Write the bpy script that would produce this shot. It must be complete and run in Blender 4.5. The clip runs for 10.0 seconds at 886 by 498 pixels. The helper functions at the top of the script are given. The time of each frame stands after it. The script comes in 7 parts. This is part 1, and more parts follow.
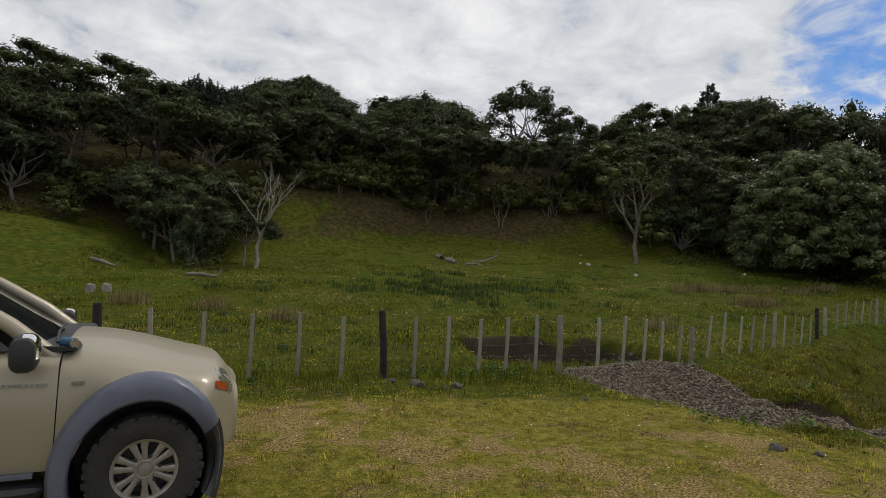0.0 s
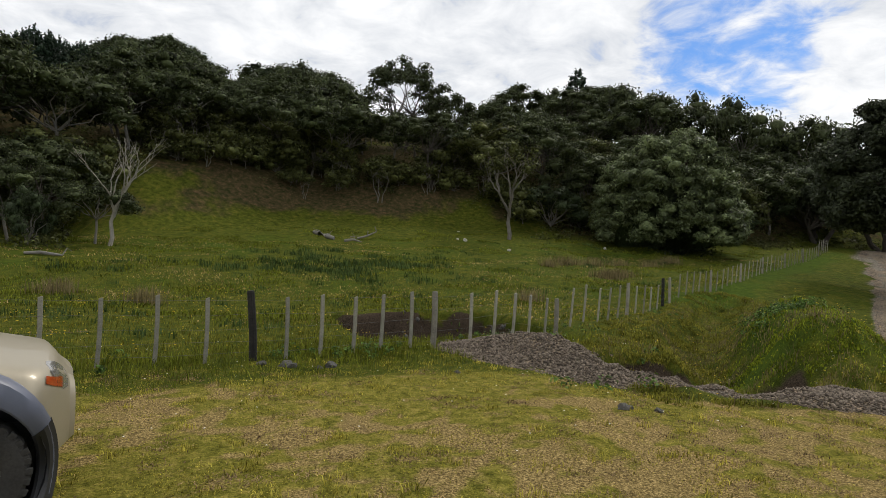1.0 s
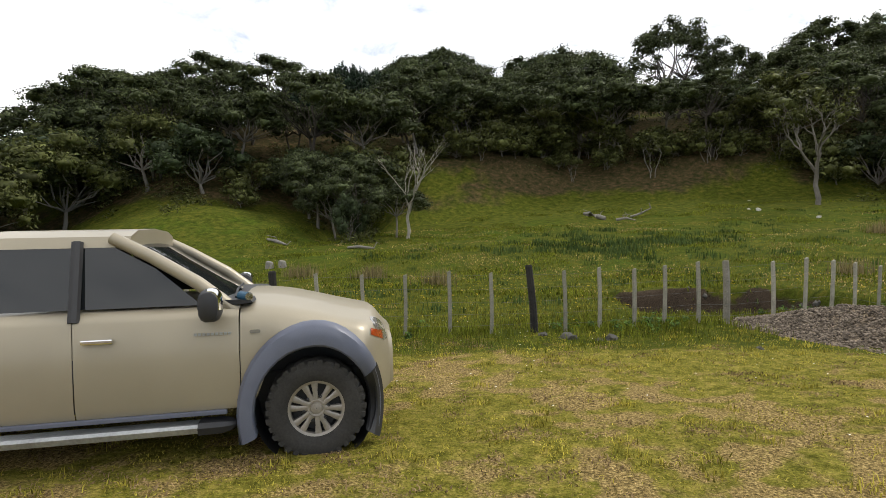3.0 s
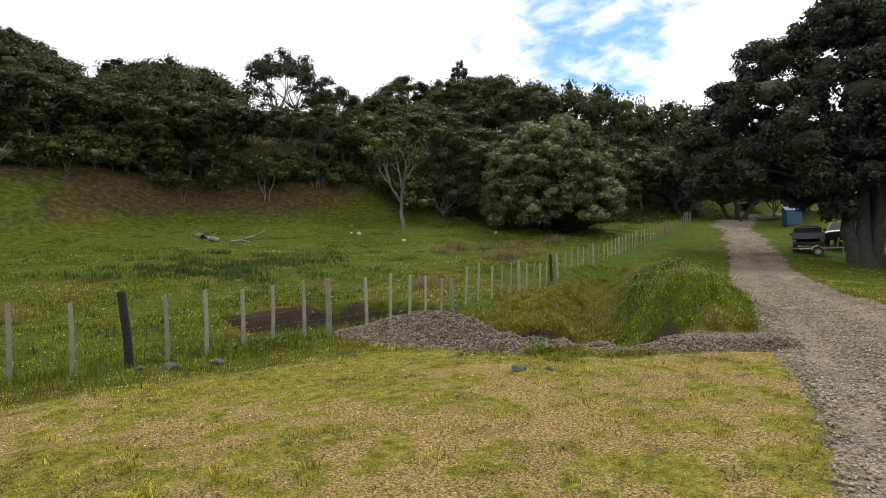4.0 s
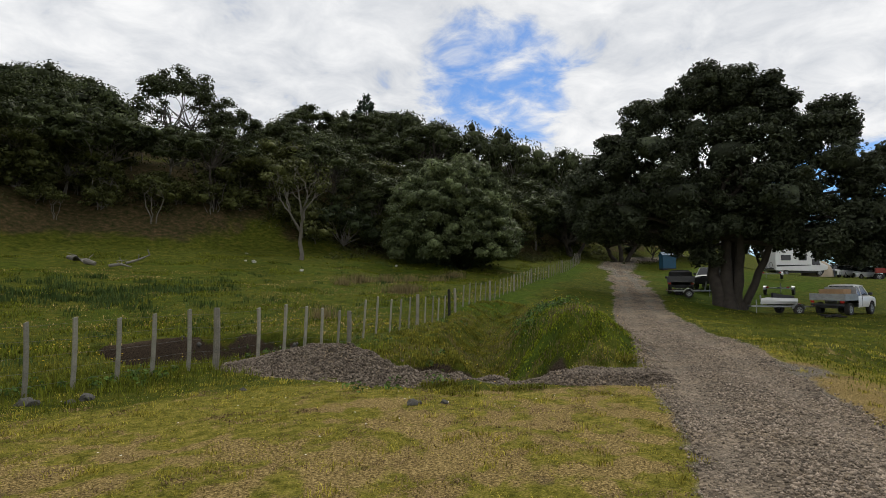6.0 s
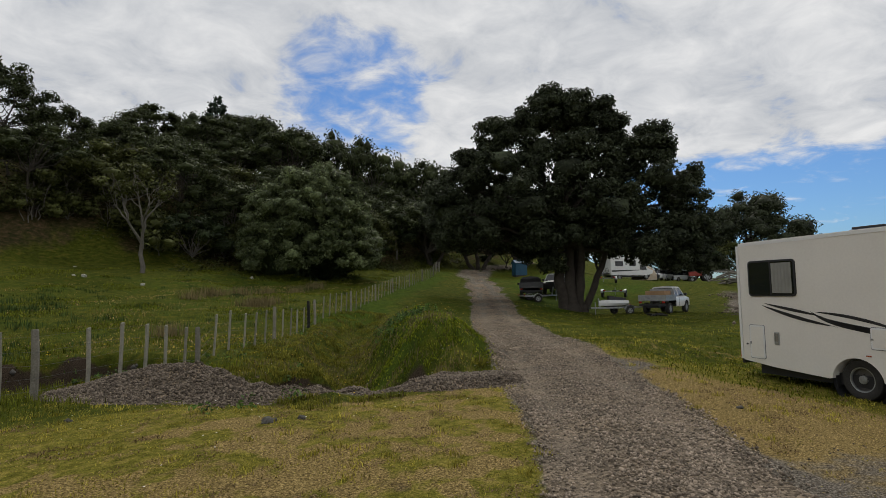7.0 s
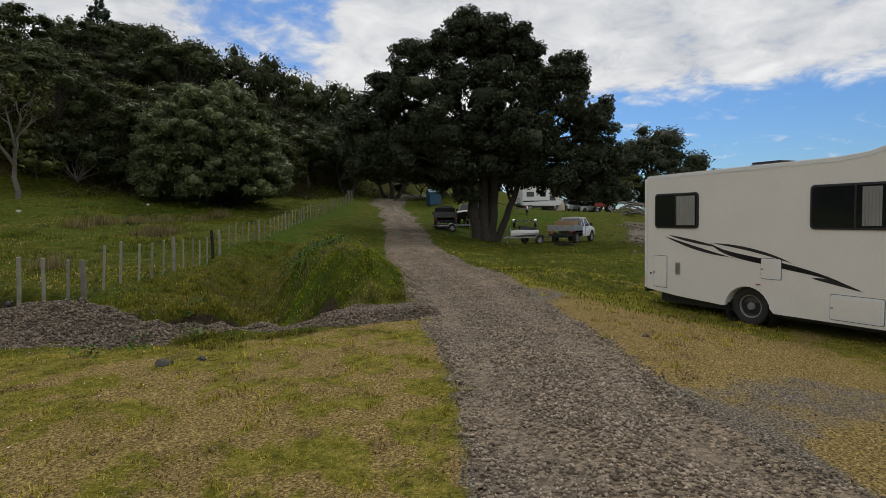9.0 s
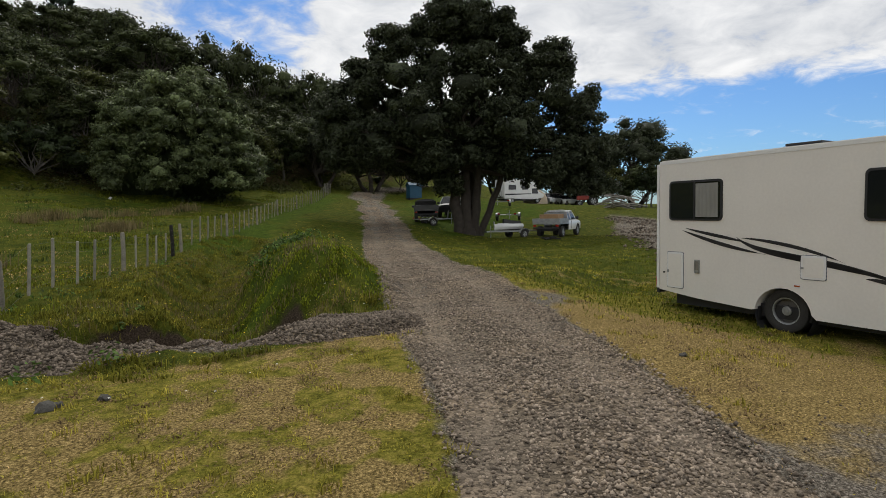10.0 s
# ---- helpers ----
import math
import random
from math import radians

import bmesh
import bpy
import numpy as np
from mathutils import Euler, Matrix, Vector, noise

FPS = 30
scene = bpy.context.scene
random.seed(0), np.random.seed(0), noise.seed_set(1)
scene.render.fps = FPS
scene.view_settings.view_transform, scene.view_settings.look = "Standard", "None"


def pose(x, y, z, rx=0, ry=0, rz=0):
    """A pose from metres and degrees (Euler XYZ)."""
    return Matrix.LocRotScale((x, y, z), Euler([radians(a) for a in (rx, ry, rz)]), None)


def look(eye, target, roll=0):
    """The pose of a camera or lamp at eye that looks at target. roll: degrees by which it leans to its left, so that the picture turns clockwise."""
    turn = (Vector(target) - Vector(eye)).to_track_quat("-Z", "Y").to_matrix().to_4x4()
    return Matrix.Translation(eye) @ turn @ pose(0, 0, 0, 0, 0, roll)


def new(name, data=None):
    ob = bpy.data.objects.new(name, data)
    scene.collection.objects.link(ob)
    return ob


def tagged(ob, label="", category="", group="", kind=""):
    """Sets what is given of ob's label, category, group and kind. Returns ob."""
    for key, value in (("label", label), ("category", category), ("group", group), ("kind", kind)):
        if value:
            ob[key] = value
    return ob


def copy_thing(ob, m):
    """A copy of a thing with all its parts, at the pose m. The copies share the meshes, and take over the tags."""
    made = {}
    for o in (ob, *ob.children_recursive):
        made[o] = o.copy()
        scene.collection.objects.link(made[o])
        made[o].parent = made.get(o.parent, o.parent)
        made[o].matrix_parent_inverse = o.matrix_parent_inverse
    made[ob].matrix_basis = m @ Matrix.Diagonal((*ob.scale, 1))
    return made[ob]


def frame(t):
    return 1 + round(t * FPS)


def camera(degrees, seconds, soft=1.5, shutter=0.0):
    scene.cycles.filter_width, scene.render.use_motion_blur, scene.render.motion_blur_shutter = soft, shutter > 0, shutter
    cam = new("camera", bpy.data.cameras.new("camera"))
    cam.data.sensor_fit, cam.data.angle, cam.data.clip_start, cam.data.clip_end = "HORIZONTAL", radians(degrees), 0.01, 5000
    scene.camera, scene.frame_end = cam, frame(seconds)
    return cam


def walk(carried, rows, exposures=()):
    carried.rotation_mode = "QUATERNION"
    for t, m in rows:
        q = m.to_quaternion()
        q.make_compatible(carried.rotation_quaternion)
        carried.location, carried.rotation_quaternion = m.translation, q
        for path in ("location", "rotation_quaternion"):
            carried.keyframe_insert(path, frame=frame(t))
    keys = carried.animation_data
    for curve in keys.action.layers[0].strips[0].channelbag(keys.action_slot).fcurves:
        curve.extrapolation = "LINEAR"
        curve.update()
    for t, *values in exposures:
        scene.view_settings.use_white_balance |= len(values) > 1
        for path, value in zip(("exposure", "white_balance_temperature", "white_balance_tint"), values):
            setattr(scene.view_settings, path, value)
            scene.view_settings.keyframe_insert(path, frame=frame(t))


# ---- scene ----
cam = camera(75.6, 10.0, soft=0.6)
# seconds, place, yaw, pitch, roll
ROWS = [
    (0.0, -0.029, 0.006, 1.780, -0.12, 2.42, -2.87),
    (0.5, 0.048, 0.054, 1.795, -6.61, 1.41, -2.50),
    (1.0, 0.076, 0.050, 1.812, -12.04, 0.52, -2.36),
    (1.5, 0.079, 0.048, 1.814, -12.11, 0.33, -2.16),
    (2.0, 0.062, 0.037, 1.811, -10.41, -1.21, -1.73),
    (2.2, 0.004, 0.049, 1.787, 1.06, -2.35, -0.97),
    (2.75, 0.02, 0.07, 1.67, 16.5, -2.0, 0.7),
    (3.3, 0.092, 0.120, 1.575, 3.51, -0.58, 2.13),
    (3.5, 0.153, 0.131, 1.573, -10.62, -0.57, 1.58),
    (4.0, 0.197, 0.076, 1.579, -22.37, 0.00, 1.79),
    (4.5, 0.218, 0.064, 1.579, -29.26, 0.76, 2.21),
    (5.0, 0.157, 0.039, 1.579, -26.64, 1.68, 1.79),
    (5.5, 0.149, 0.038, 1.576, -25.76, 2.42, 0.59),
    (6.0, 0.179, 0.042, 1.573, -32.38, 3.19, -0.03),
    (6.2, 0.186, 0.035, 1.573, -38.38, 3.38, 0.34),
    (6.7, 0.19, 0.0, 1.576, -45.9, 3.9, 1.1),
    (7.3, 0.195, -0.03, 1.589, -46.24, 3.97, 1.47),
    (7.5, 0.199, -0.03, 1.600, -46.71, 3.36, 1.46),
    (8.0, 0.225, -0.005, 1.600, -50.11, 0.43, 0.80),
    (8.5, 0.329, 0.099, 1.607, -54.32, -3.21, 1.35),
    (9.0, 0.485, 0.251, 1.610, -54.72, -3.31, 1.00),
    (9.5, 0.918, 0.609, 1.588, -56.00, -3.61, 1.12),
    (10.0, 1.774, 1.233, 1.564, -56.72, -3.95, 1.17),
]
walk(cam, [(t, pose(x, y, z, 90 + pitch, roll, yaw)) for t, x, y, z, yaw, pitch, roll in ROWS],
     [(0.0, -0.27), (1.0, 0.08), (2.0, 0.28), (3.5, 0.64), (4.0, 0.64), (4.5, 0.34), (5.0, -0.1), (5.5, -0.05), (6.2, -0.13), (7.5, -0.48), (8.5, -0.36), (9.5, -0.21), (10.0, -0.14)])

# ---- world, sun ----
SUN_DIR = Vector((0.52, 0.38, 0.78)).normalized()  # towards the sun, high and ahead on the right
world = bpy.data.worlds.new("world")
scene.world = world
world.use_nodes = True
wn, wl = world.node_tree.nodes, world.node_tree.links
wn.clear()


def wnode(kind, **values):
    n = wn.new(kind)
    for k, v in values.items():
        if k in n.inputs:
            n.inputs[k].default_value = v
    return n


def wmath(op, a, b=None, clamp=False):
    n = wn.new("ShaderNodeMath")
    n.operation, n.use_clamp = op, clamp
    for i, v in enumerate((a, b)):
        if v is None:
            continue
        if isinstance(v, (int, float)):
            n.inputs[i].default_value = v
        else:
            wl.new(v, n.inputs[i])
    return n.outputs[0]


sky = wn.new("ShaderNodeTexSky")
sky.sky_type, sky.sun_disc = "NISHITA", False
sky.sun_elevation, sky.sun_rotation = math.asin(SUN_DIR.z), math.atan2(SUN_DIR.x, SUN_DIR.y)
sky.air_density, sky.dust_density, sky.ozone_density = 1.0, 0.6, 1.5
coord = wn.new("ShaderNodeTexCoord").outputs["Generated"]
sep = wn.new("ShaderNodeSeparateXYZ")
wl.new(coord, sep.inputs[0])
up = wmath("MAXIMUM", sep.outputs["Z"], 0.0)
flat = wmath("ADD", up, 0.22)
plane = wn.new("ShaderNodeCombineXYZ")
wl.new(wmath("DIVIDE", sep.outputs["X"], flat), plane.inputs[0])
wl.new(wmath("DIVIDE", sep.outputs["Y"], flat), plane.inputs[1])
big = wnode("ShaderNodeTexNoise", Scale=1.15, Detail=4.0, Roughness=0.55)
wl.new(plane.outputs[0], big.inputs["Vector"])
fine = wnode("ShaderNodeTexNoise", Scale=5.5, Detail=8.0, Roughness=0.6, Distortion=0.4)
wl.new(plane.outputs[0], fine.inputs["Vector"])
# the break in the cloud lies ahead-right, and the sheet ends low over the sea
gap_dir = Vector((0.586, 0.75, 0.315)).normalized()
dot = wn.new("ShaderNodeVectorMath")
dot.operation = "DOT_PRODUCT"
norm = wn.new("ShaderNodeVectorMath")
norm.operation = "NORMALIZE"
wl.new(coord, norm.inputs[0])
wl.new(norm.outputs[0], dot.inputs[0])
dot.inputs[1].default_value = gap_dir
gap = wn.new("ShaderNodeMapRange")
gap.interpolation_type = "SMOOTHSTEP"
wl.new(dot.outputs["Value"], gap.inputs[0])
for i, v in ((1, 0.984), (2, 0.9995), (3, 0.0), (4, 0.19)):
    gap.inputs[i].default_value = v
side = wmath("ADD", wmath("MULTIPLY", sep.outputs["X"], 0.96), wmath("MULTIPLY", sep.outputs["Y"], -0.28))
seaside = wn.new("ShaderNodeMapRange")
seaside.interpolation_type = "SMOOTHSTEP"
wl.new(side, seaside.inputs[0])
for i, v in ((1, 0.55), (2, 0.80), (3, 0.0), (4, 1.0)):
    seaside.inputs[i].default_value = v
lowsky = wn.new("ShaderNodeMapRange")
lowsky.interpolation_type = "SMOOTHSTEP"
wl.new(sep.outputs["Z"], lowsky.inputs[0])
for i, v in ((1, 0.15), (2, 0.235), (3, 0.34), (4, 0.0)):
    lowsky.inputs[i].default_value = v
cover = wmath("ADD", wmath("MULTIPLY", big.outputs["Fac"], 0.35), wmath("MULTIPLY", fine.outputs["Fac"], 0.65))
cover = wmath("SUBTRACT", cover, gap.outputs[0])
cover = wmath("SUBTRACT", cover, wmath("MULTIPLY", lowsky.outputs[0], seaside.outputs[0]))
mask = wn.new("ShaderNodeMapRange")
mask.interpolation_type = "SMOOTHSTEP"
wl.new(cover, mask.inputs[0])
for i, v in ((1, 0.20), (2, 0.42), (3, 0.0), (4, 1.0)):
    mask.inputs[i].default_value = v
cloud = wn.new("ShaderNodeValToRGB")
wl.new(wmath("ADD", wmath("MULTIPLY", fine.outputs["Fac"], 0.55), wmath("MULTIPLY", big.outputs["Fac"], 0.45)), cloud.inputs[0])
cloud.color_ramp.elements[0].position, cloud.color_ramp.elements[0].color = 0.36, (0.58, 0.61, 0.66, 1)
cloud.color_ramp.elements[1].position, cloud.color_ramp.elements[1].color = 0.64, (1.0, 1.0, 1.0, 1)
clear = wn.new("ShaderNodeBackground")
blue = wn.new("ShaderNodeMix")
blue.data_type, blue.blend_type = "RGBA", "MULTIPLY"
blue.inputs[0].default_value, blue.inputs[7].default_value = 1.0, (0.50, 0.78, 1.15, 1)
wl.new(sky.outputs[0], blue.inputs[6])
wl.new(blue.outputs[2], clear.inputs[0])
clear.inputs[1].default_value = 0.10
white = wn.new("ShaderNodeBackground")
wl.new(cloud.outputs[0], white.inputs[0])
white.inputs[1].default_value = 1.08
mixed = wn.new("ShaderNodeMixShader")
wl.new(mask.outputs[0], mixed.inputs[0])
wl.new(clear.outputs[0], mixed.inputs[1])
wl.new(white.outputs[0], mixed.inputs[2])
wl.new(mixed.outputs[0], wn.new("ShaderNodeOutputWorld").inputs[0])

sun = new("sun", bpy.data.lights.new("sun", "SUN"))
sun.data.energy, sun.data.angle, sun.data.color = 1.65, radians(14), (1.0, 0.95, 0.86)
sun.matrix_world = look(SUN_DIR * 100, (0, 0, 0))

# ---- materials ----
def material(name, colour, rough=0.8, metal=0.0, vary=0.25, scale=6.0, fine=60.0, bump=0.3, depth=0.01, spec=0.5, second=None, island=0.0, piece=0.0, coat=0.0, trans=0.0):
    """A surface with variation at two scales, in metres: broad stains and a fine grain, with relief."""
    m = bpy.data.materials.new(name)
    m.use_nodes = True
    n, l = m.node_tree.nodes, m.node_tree.links
    b = n["Principled BSDF"]
    b.inputs["Roughness"].default_value, b.inputs["Metallic"].default_value = rough, metal
    b.inputs["Specular IOR Level"].default_value = spec
    b.inputs["Coat Weight"].default_value = coat
    pos = n.new("ShaderNodeTexCoord").outputs["Object"]
    broad = n.new("ShaderNodeTexNoise")
    broad.inputs["Scale"].default_value, broad.inputs["Detail"].default_value = scale, 5.0
    grain = n.new("ShaderNodeTexNoise")
    grain.inputs["Scale"].default_value, grain.inputs["Detail"].default_value = fine, 4.0
    l.new(pos, broad.inputs["Vector"])
    l.new(pos, grain.inputs["Vector"])
    ramp = n.new("ShaderNodeValToRGB")
    dark = [c * (1 - vary) for c in colour] + [1]
    light = [min(1, c * (1 + vary)) for c in (second or colour)] + [1]
    ramp.color_ramp.elements[0].position, ramp.color_ramp.elements[1].position = 0.33, 0.67
    ramp.color_ramp.elements[0].color, ramp.color_ramp.elements[1].color = dark, light
    mix = n.new("ShaderNodeMath")
    mix.operation = "MULTIPLY_ADD"
    l.new(grain.outputs["Fac"], mix.inputs[0])
    mix.inputs[1].default_value = 0.45
    half = n.new("ShaderNodeMath")
    half.operation = "MULTIPLY"
    l.new(broad.outputs["Fac"], half.inputs[0])
    half.inputs[1].default_value = 0.55
    l.new(half.outputs[0], mix.inputs[2])
    l.new(mix.outputs[0], ramp.inputs[0])
    colour_out = ramp.outputs[0]
    if island or piece:
        hsv = n.new("ShaderNodeHueSaturation")
        rng = n.new("ShaderNodeMapRange")
        l.new(n.new("ShaderNodeNewGeometry").outputs["Random Per Island"] if island else n.new("ShaderNodeObjectInfo").outputs["Random"], rng.inputs[0])
        rng.inputs[3].default_value, rng.inputs[4].default_value = 1 - (island or piece), 1 + (island or piece)
        l.new(rng.outputs[0], hsv.inputs["Value"])
        l.new(colour_out, hsv.inputs["Color"])
        colour_out = hsv.outputs[0]
    l.new(colour_out, b.inputs["Base Color"])
    if bump:
        bp = n.new("ShaderNodeBump")
        bp.inputs["Strength"].default_value, bp.inputs["Distance"].default_value = bump, depth
        l.new(grain.outputs["Fac"], bp.inputs["Height"])
        l.new(bp.outputs[0], b.inputs["Normal"])
    if trans:
        t = n.new("ShaderNodeBsdfTranslucent")
        l.new(colour_out, t.inputs[0])
        mx = n.new("ShaderNodeMixShader")
        mx.inputs[0].default_value = trans
        l.new(b.outputs[0], mx.inputs[1])
        l.new(t.outputs[0], mx.inputs[2])
        l.new(mx.outputs[0], n["Material Output"].inputs[0])
    return m


def leaf_material(name, colour, light, rough=0.6, trans=0.25):
    return material(name, colour, rough, vary=0.4, scale=0.6, fine=6.0, bump=0.5, depth=0.10, second=light, island=0.66, trans=trans, spec=0.18)


LEAF_DARK = leaf_material("leaf_dark", (0.035, 0.046, 0.018), (0.062, 0.075, 0.029))
LEAF_BIG = leaf_material("leaf_coastal", (0.036, 0.046, 0.024), (0.064, 0.076, 0.042), 0.55)
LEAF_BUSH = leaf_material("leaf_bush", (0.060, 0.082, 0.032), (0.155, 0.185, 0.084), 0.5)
LEAF_OLIVE = leaf_material("leaf_olive", (0.050, 0.058, 0.016), (0.090, 0.098, 0.030))
LEAF_GREEN = leaf_material("leaf_green", (0.055, 0.10, 0.02), (0.09, 0.15, 0.03))
LEAF_PINE = leaf_material("leaf_pine", (0.014, 0.026, 0.016), (0.024, 0.040, 0.022), 0.6)
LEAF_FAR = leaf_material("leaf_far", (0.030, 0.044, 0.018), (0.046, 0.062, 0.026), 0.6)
BARK = material("bark", (0.048, 0.039, 0.030), 0.9, vary=0.4, scale=3, fine=25, bump=0.8, depth=0.03)
BARK_PALE = material("bark_pale", (0.27, 0.245, 0.205), 0.85, vary=0.3, scale=3, fine=30, bump=0.5, depth=0.02)
BARK_GREY = material("bark_grey", (0.145, 0.130, 0.110), 0.85, vary=0.3, scale=3, fine=30, bump=0.5, depth=0.02)
GRASS_GREEN = material("grass_green", (0.078, 0.100, 0.012), 0.7, vary=0.3, scale=0.4, fine=3, bump=0, second=(0.155, 0.168, 0.020), island=0.6, trans=0.3, spec=0.04)
GRASS_DRY = material("grass_dry", (0.29, 0.195, 0.078), 0.8, vary=0.3, scale=0.4, fine=3, bump=0, second=(0.43, 0.315, 0.145), island=0.65, trans=0.25, spec=0.04)
GRASS_MIXED = material("grass_mixed", (0.205, 0.190, 0.024), 0.75, vary=0.35, scale=1.6, fine=3, bump=0, second=(0.39, 0.33, 0.060), island=0.68, trans=0.3, spec=0.04)
GRASS_PADDOCK = material("grass_paddock", (0.105, 0.115, 0.014), 0.75, vary=0.35, scale=1.6, fine=3, bump=0, second=(0.20, 0.185, 0.030), island=0.6, trans=0.3, spec=0.04)
# the hump's own green, brightened to stand in for light on its top
GRASS_LUSH = material("grass_lush", (0.095, 0.135, 0.010), 0.7, vary=0.4, scale=1.4, fine=5, bump=0, second=(0.22, 0.25, 0.022), island=0.6, trans=0.3, spec=0.04)
RUSH = material("rush_green", (0.04, 0.07, 0.018), 0.7, vary=0.3, scale=0.5, fine=3, bump=0, second=(0.07, 0.10, 0.03), island=0.4, trans=0.2, spec=0.05)
RUSH_DRY = material("rush_straw", (0.20, 0.16, 0.075), 0.8, vary=0.3, scale=0.5, fine=3, bump=0, island=0.4, trans=0.2, spec=0.2)
THATCH = material("dead_thatch", (0.13, 0.085, 0.045), 0.9, vary=0.35, scale=2, fine=8, bump=0, second=(0.24, 0.17, 0.09), island=0.5, trans=0.1, spec=0.04)
FLOWER = material("flower_yellow", (0.75, 0.50, 0.02), 0.7, vary=0.2, bump=0, spec=0.2)
FLOWER_WHITE = material("flower_white", (0.8, 0.8, 0.74), 0.7, vary=0.1, bump=0, spec=0.2)
HEAP_STONE = material("heap_stone", (0.145, 0.118, 0.092), 0.95, vary=0.35, scale=8, fine=80, bump=0.4, island=0.6, spec=0.1)
STONE = material("gravel_stone", (0.255, 0.205, 0.155), 0.9, vary=0.3, scale=8, fine=80, bump=0.4, island=0.62, spec=0.3)
ROCK = material("rock", (0.085, 0.080, 0.070), 0.9, vary=0.4, scale=5, fine=30, bump=0.7, depth=0.03)
ROCK_PALE = material("rock_pale", (0.5, 0.48, 0.43), 0.9, vary=0.3, scale=5, fine=30, bump=0.5, depth=0.02)
BATTEN = material("batten_wood", (0.25, 0.235, 0.19), 0.9, vary=0.3, scale=5, fine=40, bump=0.5, piece=0.22, spec=0.2)
POST = material("post_wood", (0.24, 0.22, 0.18), 0.9, vary=0.4, scale=4, fine=40, bump=0.7, piece=0.2, spec=0.2)
POST_BLACK = material("post_tarred", (0.022, 0.020, 0.018), 0.85, vary=0.5, scale=6, fine=30, bump=0.7, spec=0.3)
WIRE = material("wire_galvanised", (0.16, 0.16, 0.155), 0.7, 0.5, vary=0.2, bump=0)
WOOD_GREY = material("driftwood", (0.19, 0.175, 0.15), 0.9, vary=0.35, scale=4, fine=40, bump=0.7, depth=0.02)
PAINT_BEIGE = material("paint_champagne", (0.315, 0.275, 0.200), 0.45, 0.25, vary=0.08, scale=2, fine=300, bump=0.02, coat=0.25)
PLASTIC_GREY = material("plastic_flare", (0.105, 0.115, 0.155), 0.42, vary=0.1, fine=200, bump=0.05, depth=0.002)
PLASTIC_BLACK = material("plastic_black", (0.018, 0.018, 0.020), 0.55, vary=0.2, fine=200, bump=0.1, depth=0.002)
RUBBER = material("rubber_dusty", (0.038, 0.036, 0.033), 0.9, vary=0.35, scale=6, fine=60, bump=0.3, depth=0.004, spec=0.3)
ALLOY = material("alloy", (0.30, 0.275, 0.245), 0.45, 0.6, vary=0.15, scale=8, fine=60, bump=0.05)
CHROME = material("chrome", (0.8, 0.8, 0.8), 0.08, 1.0, vary=0.05, bump=0)
GLASS_DARK = material("glass_tinted", (0.012, 0.014, 0.015), 0.05, vary=0.1, bump=0, spec=0.6)
LENS_CLEAR = material("lamp_clear", (0.24, 0.23, 0.21), 0.2, 0.3, vary=0.2, scale=20, bump=0, coat=0.8)
LENS_AMBER = material("lamp_amber", (0.32, 0.055, 0.012), 0.15, vary=0.2, scale=20, bump=0, coat=0.8)
LENS_RED = material("lamp_red", (0.35, 0.015, 0.012), 0.15, vary=0.2, scale=20, bump=0, coat=0.8)
WHITE_PANEL = material("panel_white", (0.74, 0.71, 0.66), 0.38, vary=0.05, scale=1.2, fine=25, bump=0.03, depth=0.002)
WHITE_PAINT = material("paint_white", (0.75, 0.75, 0.74), 0.3, vary=0.05, scale=1.5, fine=40, bump=0.02, coat=0.4)
DECAL_BLACK = material("decal_black", (0.02, 0.02, 0.022), 0.45, vary=0.1, bump=0)
CURTAIN = material("curtain_cloth", (0.235, 0.235, 0.215), 0.9, vary=0.15, scale=3, fine=120, bump=0.2)
PAINT_DARK = material("paint_charcoal", (0.035, 0.037, 0.036), 0.4, 0.2, vary=0.15, bump=0.02, coat=0.3)
PAINT_SILVER = material("paint_silver", (0.42, 0.42, 0.41), 0.35, 0.5, vary=0.1, bump=0.02, coat=0.3)
STEEL = material("steel_galvanised", (0.36, 0.37, 0.37), 0.5, 0.8, vary=0.25, scale=6, fine=50, bump=0.1)
RIM_STEEL = material("rim_steel_dark", (0.13, 0.125, 0.12), 0.5, 0.6, vary=0.35, scale=9, fine=60, bump=0.1)
PLY = material("plywood_box", (0.36, 0.22, 0.11), 0.8, vary=0.2, scale=3, fine=40, bump=0.1)
BLUE_PLASTIC = material("blue_plastic", (0.012, 0.075, 0.14), 0.5, vary=0.15, scale=2, bump=0.05)
CANVAS = material("canvas_tan", (0.46, 0.38, 0.28), 0.9, vary=0.12, scale=2, fine=80, bump=0.15)
RED_PAINT = material("paint_red", (0.30, 0.04, 0.025), 0.5, vary=0.2, bump=0.02)

# ---- shared builders ----
def sstep(a, b, v):
    t = np.clip((np.asarray(v, float) - a) / (b - a), 0, 1)
    return t * t * (3 - 2 * t)


def vnoise(x, y, seed=0):
    """Smooth value noise on the plan, 0 to 1."""
    x, y = np.asarray(x, float), np.asarray(y, float)
    ix, iy = np.floor(x), np.floor(y)
    fx, fy = x - ix, y - iy
    fx, fy = fx * fx * (3 - 2 * fx), fy * fy * (3 - 2 * fy)

    def h(a, b):
        v = np.sin(a * 127.1 + b * 311.7 + seed * 74.7) * 43758.5453
        return v - np.floor(v)
    return (h(ix, iy) * (1 - fx) + h(ix + 1, iy) * fx) * (1 - fy) + (h(ix, iy + 1) * (1 - fx) + h(ix + 1, iy + 1) * fx) * fy


def fbm(x, y, octaves=4, seed=0):
    v, a = 0, 0.5
    for i in range(octaves):
        v = v + a * vnoise(x * 2 ** i, y * 2 ** i, seed + i)
        a /= 2
    return v


